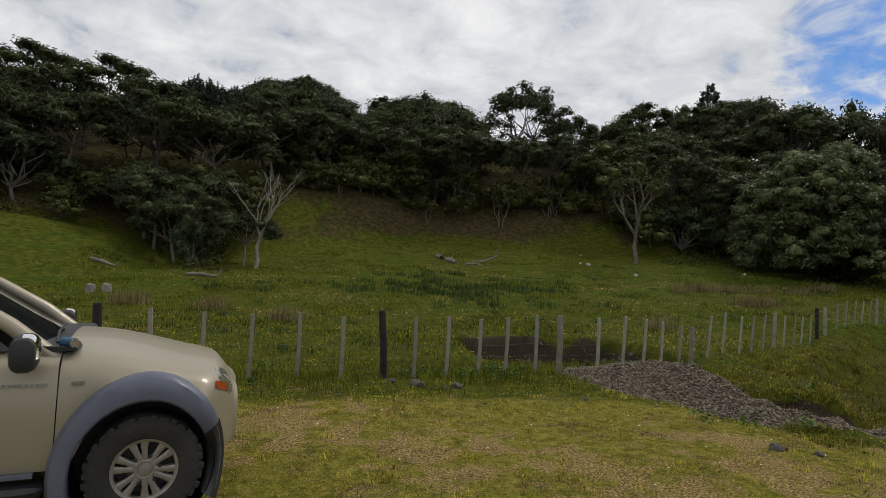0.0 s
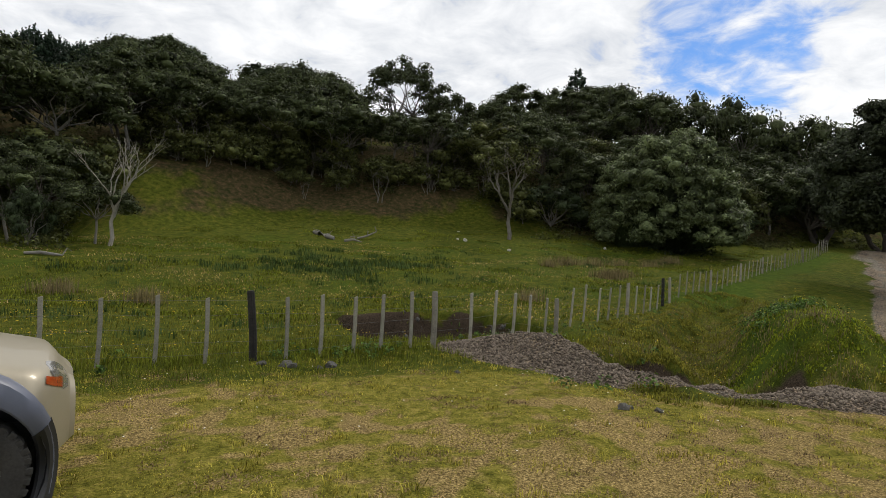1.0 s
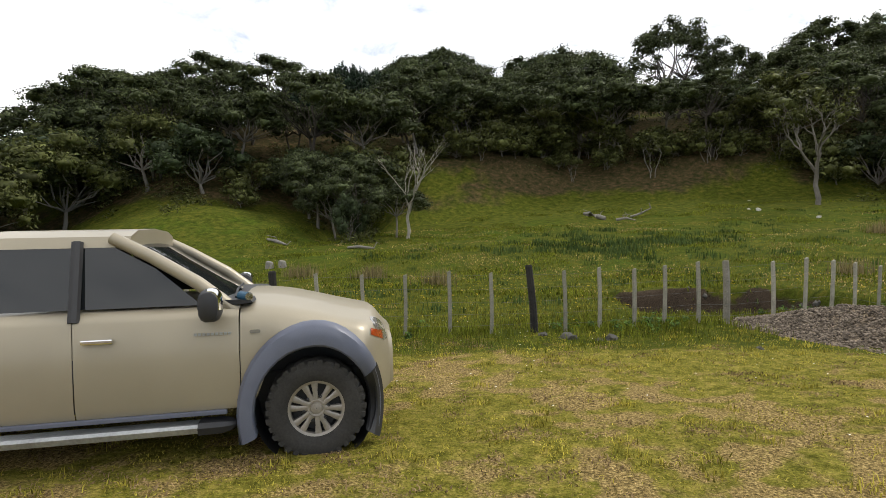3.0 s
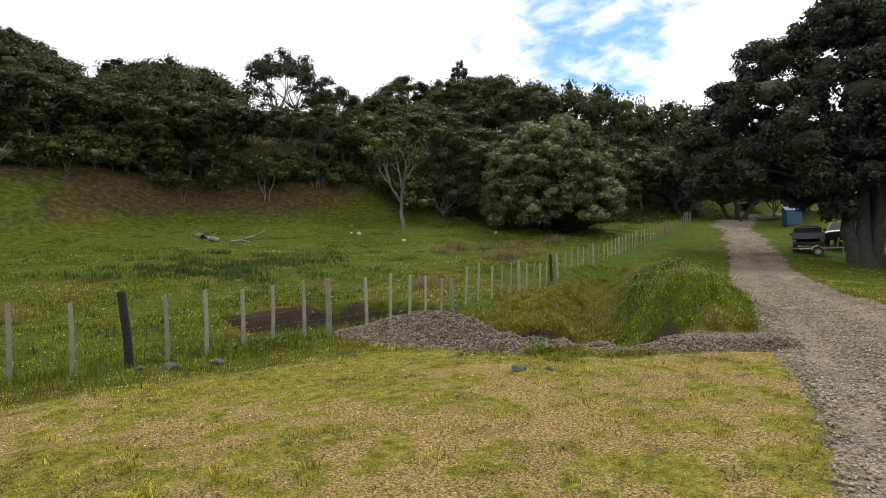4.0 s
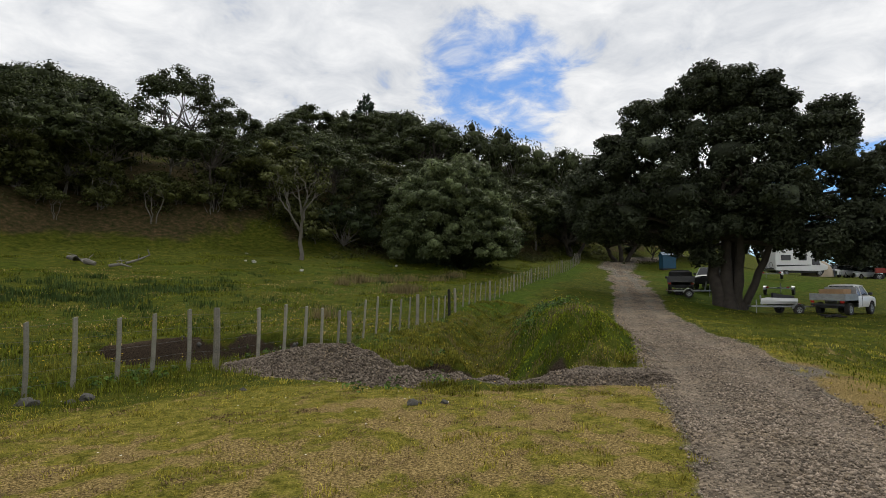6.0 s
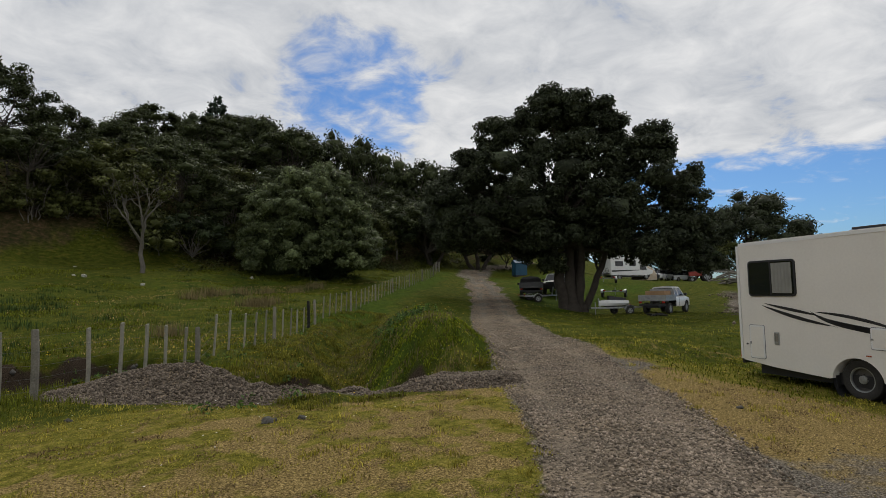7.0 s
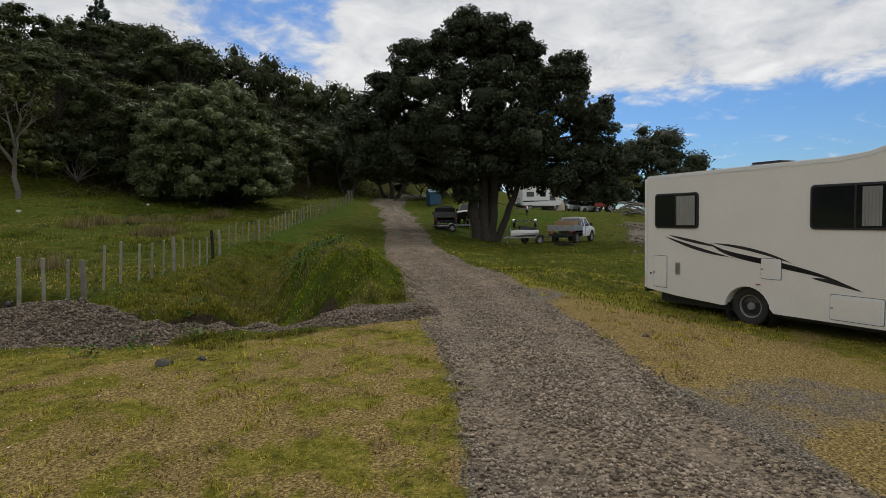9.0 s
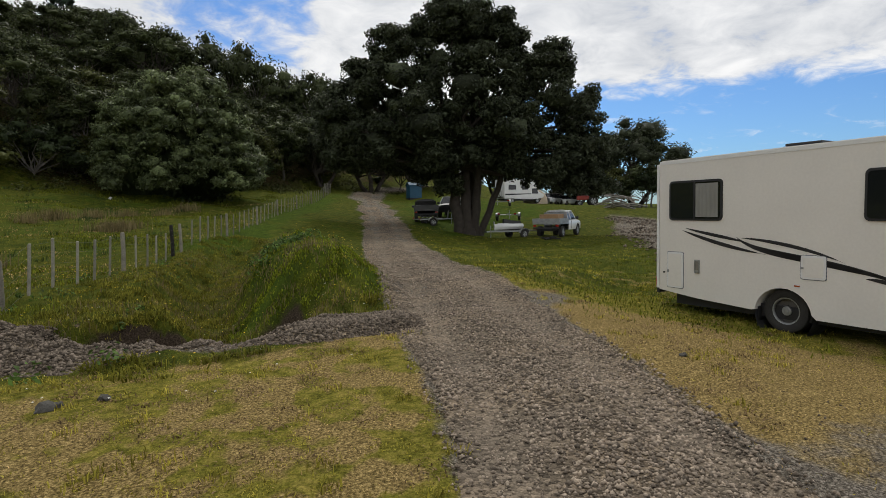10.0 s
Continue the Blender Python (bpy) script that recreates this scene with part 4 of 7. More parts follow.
def plant_crest():
    rnd = random.Random(79)
    # the ridge line: one uneven row, scaled to fit the camera's skyline
    az = -46.0
    while az < 47:
        r = rnd.uniform(76, 92) if az > 14 else rnd.uniform(60, 70)
        x, y = r * math.sin(radians(az)), r * math.cos(radians(az))
        if not (-31 < az < -8 or 2.5 < az < 14):
            kind = rnd.choice((hill_kinds[0], hill_kinds[2], far_kinds[0]))
            s = fitted(kind, x, y, 2.0, TOPS)
            if s > 0.4:
                grove.put(kind, x, y, min(s, 1.15), rnd.uniform(0, 6.3), sz=s * rnd.uniform(0.93, 1.0))
        az += rnd.uniform(1.9, 3.0)
    # small trees covering the knob and the far brow
    for i in range(190):
        az = rnd.uniform(-21, -8) if i < 90 else rnd.uniform(-9, 2.5) if i < 150 else rnd.uniform(-46, 46)
        r = rnd.uniform(100, 138)
        x, y = r * math.sin(radians(az)), r * math.cos(radians(az))
        kind = far_kinds[rnd.randrange(2)]
        s = fitted(kind, x, y, rnd.uniform(0.9, 1.7), FAR_TOPS)
        if s > 0.25:
            grove.put(kind, x, y, s, rnd.uniform(0, 6.3), 0.4)
    # spreading trees alone on the open slope, placed by camera bearing and elevation
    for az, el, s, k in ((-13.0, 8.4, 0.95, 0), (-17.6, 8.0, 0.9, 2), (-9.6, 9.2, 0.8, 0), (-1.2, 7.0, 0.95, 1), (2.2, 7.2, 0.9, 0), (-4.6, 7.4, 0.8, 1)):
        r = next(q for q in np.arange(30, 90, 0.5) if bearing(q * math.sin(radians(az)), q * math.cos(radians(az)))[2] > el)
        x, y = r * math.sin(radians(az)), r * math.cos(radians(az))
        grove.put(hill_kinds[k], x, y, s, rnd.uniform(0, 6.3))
    # the wood goes on past the yard's left side
    for i in range(16):
        az, r = -66 + 1.35 * i + rnd.uniform(-0.5, 0.5), rnd.uniform(44, 62)
        x, y = r * math.sin(radians(az)), r * math.cos(radians(az))
        kind = hill_kinds[rnd.choice((0, 1, 3))]
        grove.put(kind, x, y, rnd.uniform(1.0, 1.25), rnd.uniform(0, 6.3), 0.4)
    # the dense end of the wood above the road
    for i in range(14):
        a, d = radians(rnd.uniform(35, 47)), rnd.uniform(78, 100)
        x, y = d * math.sin(a), d * math.cos(a)
        kind = hill_kinds[rnd.choice((1, 3))]
        grove.put(kind, x, y, fitted(kind, x, y, rnd.uniform(0.7, 1.0), TOPS), rnd.uniform(0, 6.3), 0.6)


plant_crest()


def bare_tree(name, seed, hgt, spread, bark, label, r0=0.22, levels=4, lean=0.0, leafy=None, stem=0.34):
    rnd = random.Random(seed)
    t = thing(name, Matrix(), label, "tree")
    bm = bmesh.new()
    tips = []

    def grow(a, d, length, r, level):
        b = a + d * length
        limb(bm, rnd, a, b, r, r * 0.62, 0.10, 3, 6 if level < 2 else 4)
        if level >= levels:
            tips.append(b)
            return
        for k in range(3 if level < 2 else 2):
            nd = (d + Vector((rnd.uniform(-1, 1), rnd.uniform(-1, 1), rnd.uniform(-0.15, 0.55))) * spread).normalized()
            grow(a.lerp(b, rnd.uniform(0.75, 1.0)), nd, length * rnd.uniform(0.6, 0.85), r * 0.58, level + 1)
    grow(Vector((0, 0, -0.3)), Vector((lean, 0, 1)).normalized(), hgt * stem, r0, 0)
    part("trunk", bm, bark, t, smooth=True)
    if leafy:
        g = random.Random(seed + 1)
        clumps = [(tuple(p), (0.5, 0.5, 0.35), 40) for p in tips if g.random() < leafy]
        if clumps:
            crown = new("crown", leaf_mesh("crown", clumps, 0.12, LEAF_OLIVE, seed, core=0.4, level=1))
            crown.parent = t
    return t


place(bare_tree("dead_tree", 31, 8.8, 1.0, BARK_GREY, "half-dead grey tree with bare spreading branches in the paddock", 0.17, 5, leafy=0.30, stem=0.27), 15.0, 44.6, 1.16)
place(bare_tree("dead_tree", 32, 9.0, 0.55, BARK_PALE, "bleached dead tree with forked bare branches above dark bushes", 0.15, 5, 0.12), -11.0, 33.4, 0.80)
# leafy lower growth round the bleached tree, and the dark gully bush
put_copy(hill_kinds[0], -11.9, 34.2, 0.50, 1.0, 0.3)
put_copy(hill_kinds[3], -14.3, 32.6, 0.36, 2.2, 0.5, 0.62)
put_copy(hill_kinds[2], -15.6, 35.6, 0.55, 0.4, 0.6, 0.62)
put_copy(hill_kinds[0], -17.6, 37.6, 0.7, 3.0, 0.6, 0.8)

# evergreen bush in the paddock: a great dome of foliage down to the ground
def build_bush():
    rnd = random.Random(41)
    t = thing("round_bush_tree", Matrix(), "huge domed grey-green coastal tree with foliage down to the grass", "tree")
    clumps = []
    for i in range(560):
        a, e = rnd.uniform(0, 2 * math.pi), math.asin(rnd.uniform(-0.04, 1.0))
        k = rnd.uniform(0.80, 1.06)
        p = Vector((5.3 * k * math.cos(a) * math.cos(e), 5.3 * k * math.sin(a) * math.cos(e), 0.8 + 6.9 * k * max(0.0, math.sin(e)) ** 0.9))
        w = rnd.uniform(0.38, 0.80)
        # every bough ends in a tuft that stands clear of the dark inside
        clumps.append((tuple(p), (w, w, w * 0.62), int(330 * w * w) + 30))
    crown = new("crown", leaf_mesh("crown", clumps, 0.105, LEAF_BUSH, 41, up=1.1, core=0.72, level=1))
    crown.parent = t
    # inner leaves in a darker leaf colour paint the shade between the tufts
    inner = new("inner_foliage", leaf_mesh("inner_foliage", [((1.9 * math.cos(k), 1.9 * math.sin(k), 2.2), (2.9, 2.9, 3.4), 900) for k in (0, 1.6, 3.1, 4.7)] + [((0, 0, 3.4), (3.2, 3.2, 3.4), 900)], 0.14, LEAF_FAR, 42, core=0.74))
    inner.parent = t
    bm = bmesh.new()
    for k in range(7):
        a = k * 0.9
        limb(bm, rnd, (0.4 * math.cos(a), 0.4 * math.sin(a), -0.3), (3.4 * math.cos(a), 3.4 * math.sin(a), rnd.uniform(3, 6)), 0.26, 0.07, 0.1, 6, 7)
    part("trunk", bm, BARK, t, smooth=True)
    place(t, 28.2, 42.8, 1.06, sz=1.22)


build_bush()


def build_big_tree():
    """The spreading coastal tree over the parked vehicles: several leaning trunks and a broken, lobed crown."""
    rnd = random.Random(52)
    t = thing("coastal_tree", Matrix(), "massive dark coastal evergreen with several leaning trunks and lobed crown", "tree")
    lobes = [  # shaped to fit the camera's view: across it (u), along it (v), height, radius
        (-5.8, 0.5, 9.3, 2.3), (-7.2, -0.5, 7.2, 2.2), (-6.8, 0.8, 5.6, 1.9), (-3.6, -0.8, 10.6, 2.5), (-4.4, 1.2, 6.8, 2.7), (-1.6, 0.4, 11.6, 2.7),
        (-0.5, -0.4, 14.0, 1.7), (0.6, 0.8, 13.4, 1.6), (0.4, -1.6, 9.6, 2.7), (2.6, 0.3, 12.4, 1.5), (3.0, -0.2, 10.4, 2.3), (4.9, 0.3, 11.0, 1.7), (5.6, -0.6, 8.9, 2.3),
        (6.6, 0.6, 7.2, 1.8), (7.6, 0.2, 6.0, 1.6), (6.4, -1.2, 5.0, 1.5), (-2.4, 2.4, 8.6, 2.6), (1.8, 2.6, 8.2, 2.7), (-2.2, -2.8, 7.2, 2.4), (2.6, -3.0, 6.8, 2.2),
        (-4.9, -2.2, 5.2, 1.8), (-3.2, 2.4, 4.6, 2.0), (4.2, 2.6, 6.6, 2.2), (8.0, 0.9, 4.4, 1.2), (-0.6, 0.2, 6.6, 2.2), (-7.4, 0.0, 5.4, 1.3), (-1.6, -2.4, 4.0, 1.2), (2.2, 1.8, 4.4, 1.1), (4.6, -2.2, 3.6, 1.1)]
    lobes = [(u * 1.16 - 0.3, v * 1.2, z * 1.02, r * 1.08) for u, v, z, r in lobes]
    lobes = [(u, v, z + (0.9 if z < 5.6 and u < 2 else 0.0), r) for u, v, z, r in lobes]
    lobes += [(-1.3, -0.2, 14.9, 1.6), (0.7, 0.3, 14.7, 1.5), (2.7, 0.2, 13.9, 1.5), (-4.9, 0.2, 13.0, 1.8), (-3.0, 0.4, 13.4, 1.7), (-7.4, 0.2, 10.6, 1.9), (-9.0, 0.0, 8.4, 1.8), (6.0, 0.2, 11.9, 1.5), (8.4, 0.4, 8.2, 1.6)]
    lobes += [(-8.8, 0.6, 6.0, 1.9), (-8.2, -0.6, 5.4, 1.6), (-6.6, -1.8, 5.4, 1.3), (-4.4, 0.5, 5.2, 1.5), (-2.6, 1.6, 4.4, 1.0), (5.2, 0.8, 4.2, 1.5), (7.2, -0.4, 3.4, 1.3), (9.3, 0.2, 3.0, 1.1), (8.8, 0.6, 5.4, 1.4), (3.4, -1.4, 4.6, 1.4)]
    lobes += [(-2.2, -1.8, 5.4, 1.7), (0.2, -2.0, 5.6, 1.6), (1.9, -1.2, 5.8, 1.6), (-3.6, -1.2, 6.4, 1.8), (0.6, 1.2, 8.0, 2.2), (3.8, 0.6, 8.6, 2.0), (-1.4, -0.8, 3.5, 0.9), (1.2, -1.0, 11.2, 2.0), (4.6, -0.6, 6.6, 1.6)]
    clumps = []
    for u, v, z, r in lobes:
        for k in range(int(7 + 5 * r)):
            a, e = rnd.uniform(0, 2 * math.pi), rnd.uniform(-0.7, 1.5)
            q = r * rnd.uniform(0.65, 1.0)
            s = rnd.uniform(0.38, 0.75)
            clumps.append(((u + q * math.cos(a) * math.cos(e), v + q * math.sin(a) * math.cos(e), z + 0.85 * q * math.sin(e)), (s, s, s * 0.75), int(210 * s * s / 0.4)))
        clumps.append(((u, v, z), (r * 0.75, r * 0.75, r * 0.6), int(180 * r)))
    crown = new("crown", leaf_mesh("crown", clumps, 0.125, LEAF_BIG, 52, up=0.5, core=0.55, level=1))
    crown.parent = t
    trunks = [((-0.45, 0.1), (-1.3, 0.0, 4.8), 0.48), ((0.0, -0.2), (-0.2, 0.3, 6.0), 0.44), ((0.35, 0.1), (0.8, -0.2, 5.6), 0.36), ((0.7, 0.2), (2.9, 0.2, 5.2), 0.28), ((0.1, 0.5), (0.4, 2.0, 5.0), 0.30)]
    for k, ((a, b), f, r) in enumerate(trunks):
        bm = bmesh.new()
        limb(bm, rnd, (a, b, -0.5), f, r, r * 0.6, 0.05, 8, 12)
        add_tube(bm, [(a, b, -0.5), (a, b, -0.1), (a + 0.02, b, 0.45)], [r * 1.8, r * 1.35, r * 0.95], 12)
        for i, (u, v, z, rr) in enumerate(lobes):
            if i % 5 == k:
                limb(bm, rnd, f, (u, v, z), r * 0.42, 0.06, 0.10, 6, 7)
        part("trunk", bm, BARK, t, smooth=True)
    t.matrix_world = Matrix.Translation((36.3, 21.8, h1(36.3, 21.8))) @ Matrix.Rotation(math.atan2(-0.83, 0.56), 4, "Z")
    return t


big_tree = build_big_tree()
shore_tree = tree("shore_tree", 57, 13.0, 6.5, 52, 1.6, 190, 0.17, LEAF_BIG, BARK, "rounded dark coastal evergreen beyond the campground", base=0.22, trunks=3, flat=0.75, spread=0.3, trunk_r=0.35)
place(shore_tree, 90.0, 24.5, 1.12)
for x, y, s, turn in ((58.5, 49.5, 0.98, 1.1), (53.5, 53.0, 0.8, 2.6), (64.0, 46.5, 0.9, 0.4), (83.0, 31.0, 0.8, 4.0), (71.0, 37.5, 0.75, 5.2), (97.0, 19.0, 0.7, 2.0)):
    put_copy(shore_tree, x, y, s, turn, 0.2)


def plant_back_row():
    rnd = random.Random(93)
    for i in range(16):
        t = i / 15
        x, y = 66 + 22 * t + rnd.uniform(-2, 2), 52 - 36 * t + rnd.uniform(-2, 2)
        put_copy(hill_kinds[rnd.choice((0, 1, 3))], x, y, rnd.uniform(0.7, 1.05), rnd.uniform(0, 6.3))
    # dark bushes and the overhanging trees low on the near shoulder
    for x, y, s, k in ((-19.5, 38.5, 0.8, 0), (-18.5, 43.5, 0.95, 1), (-21.0, 40.0, 0.8, 0), (-23.0, 44.0, 1.1, 2), (-28.0, 41.5, 0.95, 0), (-34.0, 39.0, 0.95, 2), (-39.0, 46.0, 0.9, 2), (-34.0, 48.5, 0.95, 0), (-43.5, 43.0, 0.95, 0), (-30.0, 51.0, 0.9, 2), (-38.0, 52.0, 1.0, 2), (-46.0, 48.0, 1.0, 3), (-50.0, 43.0, 1.0, 0), (20.5, 49.5, 0.85, 3), (24.5, 52.0, 0.95, 0), (35.2, 49.0, 0.9, 1), (37.5, 50.0, 1.0, 3), (40.0, 50.5, 1.0, 1), (44.0, 52.5, 1.05, 0), (47.5, 55.0, 1.0, 3)):
        put_copy(hill_kinds[k], x, y, s, rnd.uniform(0, 6.3), sink=0.5)


plant_back_row()


def conifer(name, seed, hgt, r, label):
    rnd = random.Random(seed)
    t = thing(name, Matrix(), label, "tree")
    clumps = []
    for i in range(40):
        q = i / 39
        a = i * 2.4
        rr = r * (1 - 0.85 * q * q) * rnd.uniform(0.5, 1.0)
        clumps.append(((rr * math.cos(a), rr * math.sin(a), hgt * (0.18 + 0.8 * q)), (0.5 * r * (1.2 - q), 0.5 * r * (1.2 - q), hgt * 0.07), int(62 * (1.25 - q))))
    crown = new("crown", leaf_mesh("crown", clumps, 0.24, LEAF_PINE, seed, up=0.0, core=0.6, level=1))
    crown.parent = t
    part("trunk", tube([(0, 0, -0.5), (0.05, 0, hgt * 0.5), (0, 0, hgt * 0.97)], [0.22, 0.14, 0.03], 7), BARK, t)
    return t


pine = conifer("pine_tree", 61, 15.0, 2.6, "near-black pine in the plantation on the far hill")
tagged(pine, group="pine plantation")


def plant_pines():
    rnd = random.Random(62)
    first = True
    for i in range(42):
        az, r = -31.5 + 14 * (i + rnd.random()) / 42, rnd.choice((108, 114, 120)) + rnd.uniform(-2, 2)
        x, y = r * math.sin(radians(az)), r * math.cos(radians(az))
        # height set so the tip fits the skyline in the camera's view
        top = 1.7 + r * math.tan(radians(float(np.interp(az, (-31, -27, -24.2, -20.7, -18), (14.1, 15.4, 16.9, 16.4, 16.6)) - rnd.uniform(0, 0.7)))) - h1(x, y)
        if first:
            place(pine, x, y, 0.85, sz=top / 15)
            first = False
        else:
            put_copy(pine, x, y, rnd.uniform(0.75, 1.0), rnd.uniform(0, 6.3), sz=top / 15)
    lone = conifer("conifer", 63, 13.0, 3.4, "lone dark conifer standing out on the ridge")
    place(lone, 45.5, 99.0, 1.10, sz=0.98)


plant_pines()

# open-crowned tree against the sky on the crest
crest = tree("crest_tree", 71, 13.0, 5.6, 58, 0.95, 150, 0.15, LEAF_DARK, BARK, "tall open-crowned tree with sky between its branches on the crest", base=0.40, trunks=2, flat=0.6, spread=0.25, trunk_r=0.22, core=0.4)
place(crest, 9.3, 69.4, 0.94)
put_copy(crest, 14.2, 69.0, 0.70, 2.0)

# ---- vehicles ----
def wheel(parent, at, r, width, rim_r, outward, rim_mat, spokes=7, tread=True, name="wheel", lugs=False):
    """A wheel as a part: tyre with tread blocks, dished rim, spokes, hub and nuts. outward: +1 or -1 along y."""
    w = new(name)
    w.parent = parent
    w.matrix_local = Matrix.Translation(at)
    w.empty_display_size = 0.1
    s = outward
    hw = width / 2
    prof = [(rim_r, -hw * 0.8), (rim_r + 0.03, -hw), (r * 0.86, -hw * 1.06), (r * 0.97, -hw * 0.9), (r, -hw * 0.6), (r, hw * 0.6), (r * 0.97, hw * 0.9), (r * 0.86, hw * 1.06), (rim_r + 0.03, hw), (rim_r, hw * 0.8)]
    bm = bmesh.new()
    rings = add_lathe(bm, [(a, s * b) for a, b in prof], 72 if tread else 36)
    if tread:  # shoulder lugs and the grooves between them
        for row, ring in enumerate(rings):
            for k, v in enumerate(ring):
                if 3 <= row <= 6 and (k // 2 + (row > 4)) % 2:
                    v.co.x *= 0.965
                    v.co.z *= 0.965
    part("tyre", bm, RUBBER, w, smooth=True)
    if lugs:  # blocks of the mud tread wrapping onto the side wall
        y0, y1 = sorted((hw * 0.80 * s, hw * 1.03 * s))
        first = part("tread_lug", box(r * 0.83, y0, -0.020, r * 0.995, y1, 0.020, 0.004), RUBBER, w)
        for k in range(1, 34):
            lug = new("tread_lug", first.data)
            lug.parent = w
            lug.matrix_local = Matrix.Rotation(2 * math.pi * k / 34, 4, "Y") @ Matrix.Scale(0.985 if k % 2 else 1.0, 4)

    face = hw * 0.72 * s
    bm = lathe([(rim_r * 1.01, -face), (rim_r * 1.02, face * 1.12), (rim_r * 0.955, face * 1.08), (rim_r * 0.90, face * 0.55), (rim_r * 0.86, face * 0.25), (0.02, face * 0.22)], 40)
    # recessed barrel is coloured darker than the face, black behind spokes
    part("rim_barrel", bm, PLASTIC_BLACK if spokes else rim_mat, w, smooth=True)
    bm = bmesh.new()
    add_lathe(bm, [(rim_r * 1.03, face * 0.9), (rim_r * 1.03, face * 1.16), (rim_r * 0.93, face * 1.10), (rim_r * 0.90, face * 0.8)], 40)
    for k in range(2 * spokes):
        a = 2 * math.pi * (k // 2 + 0.25) / spokes + (0.20 if k % 2 else -0.20)
        m = Matrix.Rotation(a, 4, "Y")
        pts = [(rim_r * 0.28, 0.11), (rim_r * 0.60, 0.085), (rim_r * 0.96, 0.13)]
        rings = []
        for q, hwid in pts:
            wd = rim_r * hwid
            f0, f1 = face * (1.02 if q < rim_r * 0.5 else 1.06), face * 0.6
            rings.append([m @ Vector((q, f1, -wd)), m @ Vector((q, f0 * 0.97, -wd)), m @ Vector((q, f0, -wd * 0.75)), m @ Vector((q, f0, wd * 0.75)), m @ Vector((q, f0 * 0.97, wd)), m @ Vector((q, f1, wd))])
        add_loft(bm, rings)
    add_lathe(bm, [(rim_r * 0.34, face * 0.6), (rim_r * 0.34, face * 1.0), (rim_r * 0.30, face * 1.05), (rim_r * 0.22, face * 1.02), (rim_r * 0.20, face * 1.12), (rim_r * 0.06, face * 1.16), (0.003, face * 1.16)], 24)
    part("rim", bm, rim_mat if spokes else STEEL, w, smooth=True)
    for k in range(6):
        a = 2 * math.pi * k / 6 + 0.2
        bm = bmesh.new()
        add_lathe(bm, [(0.012, face), (0.012, face * 1.12), (0.002, face * 1.14)], 8, "Y", Matrix.Translation((rim_r * 0.46 * math.cos(a), 0, rim_r * 0.46 * math.sin(a))))
        part("wheel_nut", bm, PLASTIC_BLACK, w)
    return w


def section(half, zb, zt, crown=0.05, tuck=0.03, shoulder=0.16):
    """A ring across a car body, from the right sill over the top to the left sill."""
    side = [(half - tuck, zb), (half - 0.008, zb + 0.10 * (zt - zb)), (half, zb + 0.45 * (zt - zb)), (half - 0.010, zt - shoulder), (half - 0.045, zt - shoulder * 0.55), (half - 0.11, zt - shoulder * 0.22), (half - 0.22, zt - 0.018), (half * 0.5, zt + crown * 0.7), (0, zt + crown)]
    return [(-a, b) for a, b in side] + [(a, b) for a, b in side[-2::-1]]


def shell(stations, name, mat, parent, label=""):
    """stations: x, half width, lower edge, upper edge, crown, shoulder."""
    rings = [[(x, y, z) for y, z in section(hw, zb, zt, cr, 0.03, sh)] for x, hw, zb, zt, cr, sh in stations]
    bm = loft(rings, close=False)
    return part(name, bm, mat, parent, label, smooth=True)


def arch_edge(x, cx, r, zc, base, tall=1.0):
    d = abs(x - cx)
    return max(base, zc + tall * math.sqrt(max(0, r * r - d * d))) if d < r else base


UTE_X, UTE_Y, UTE_Z, UTE_TURN = -2.37, 4.72, -0.04, 27


def nose(x):
    return 0.86 - 0.42 * float(sstep(0.30, 0.66, x)) ** 1.5


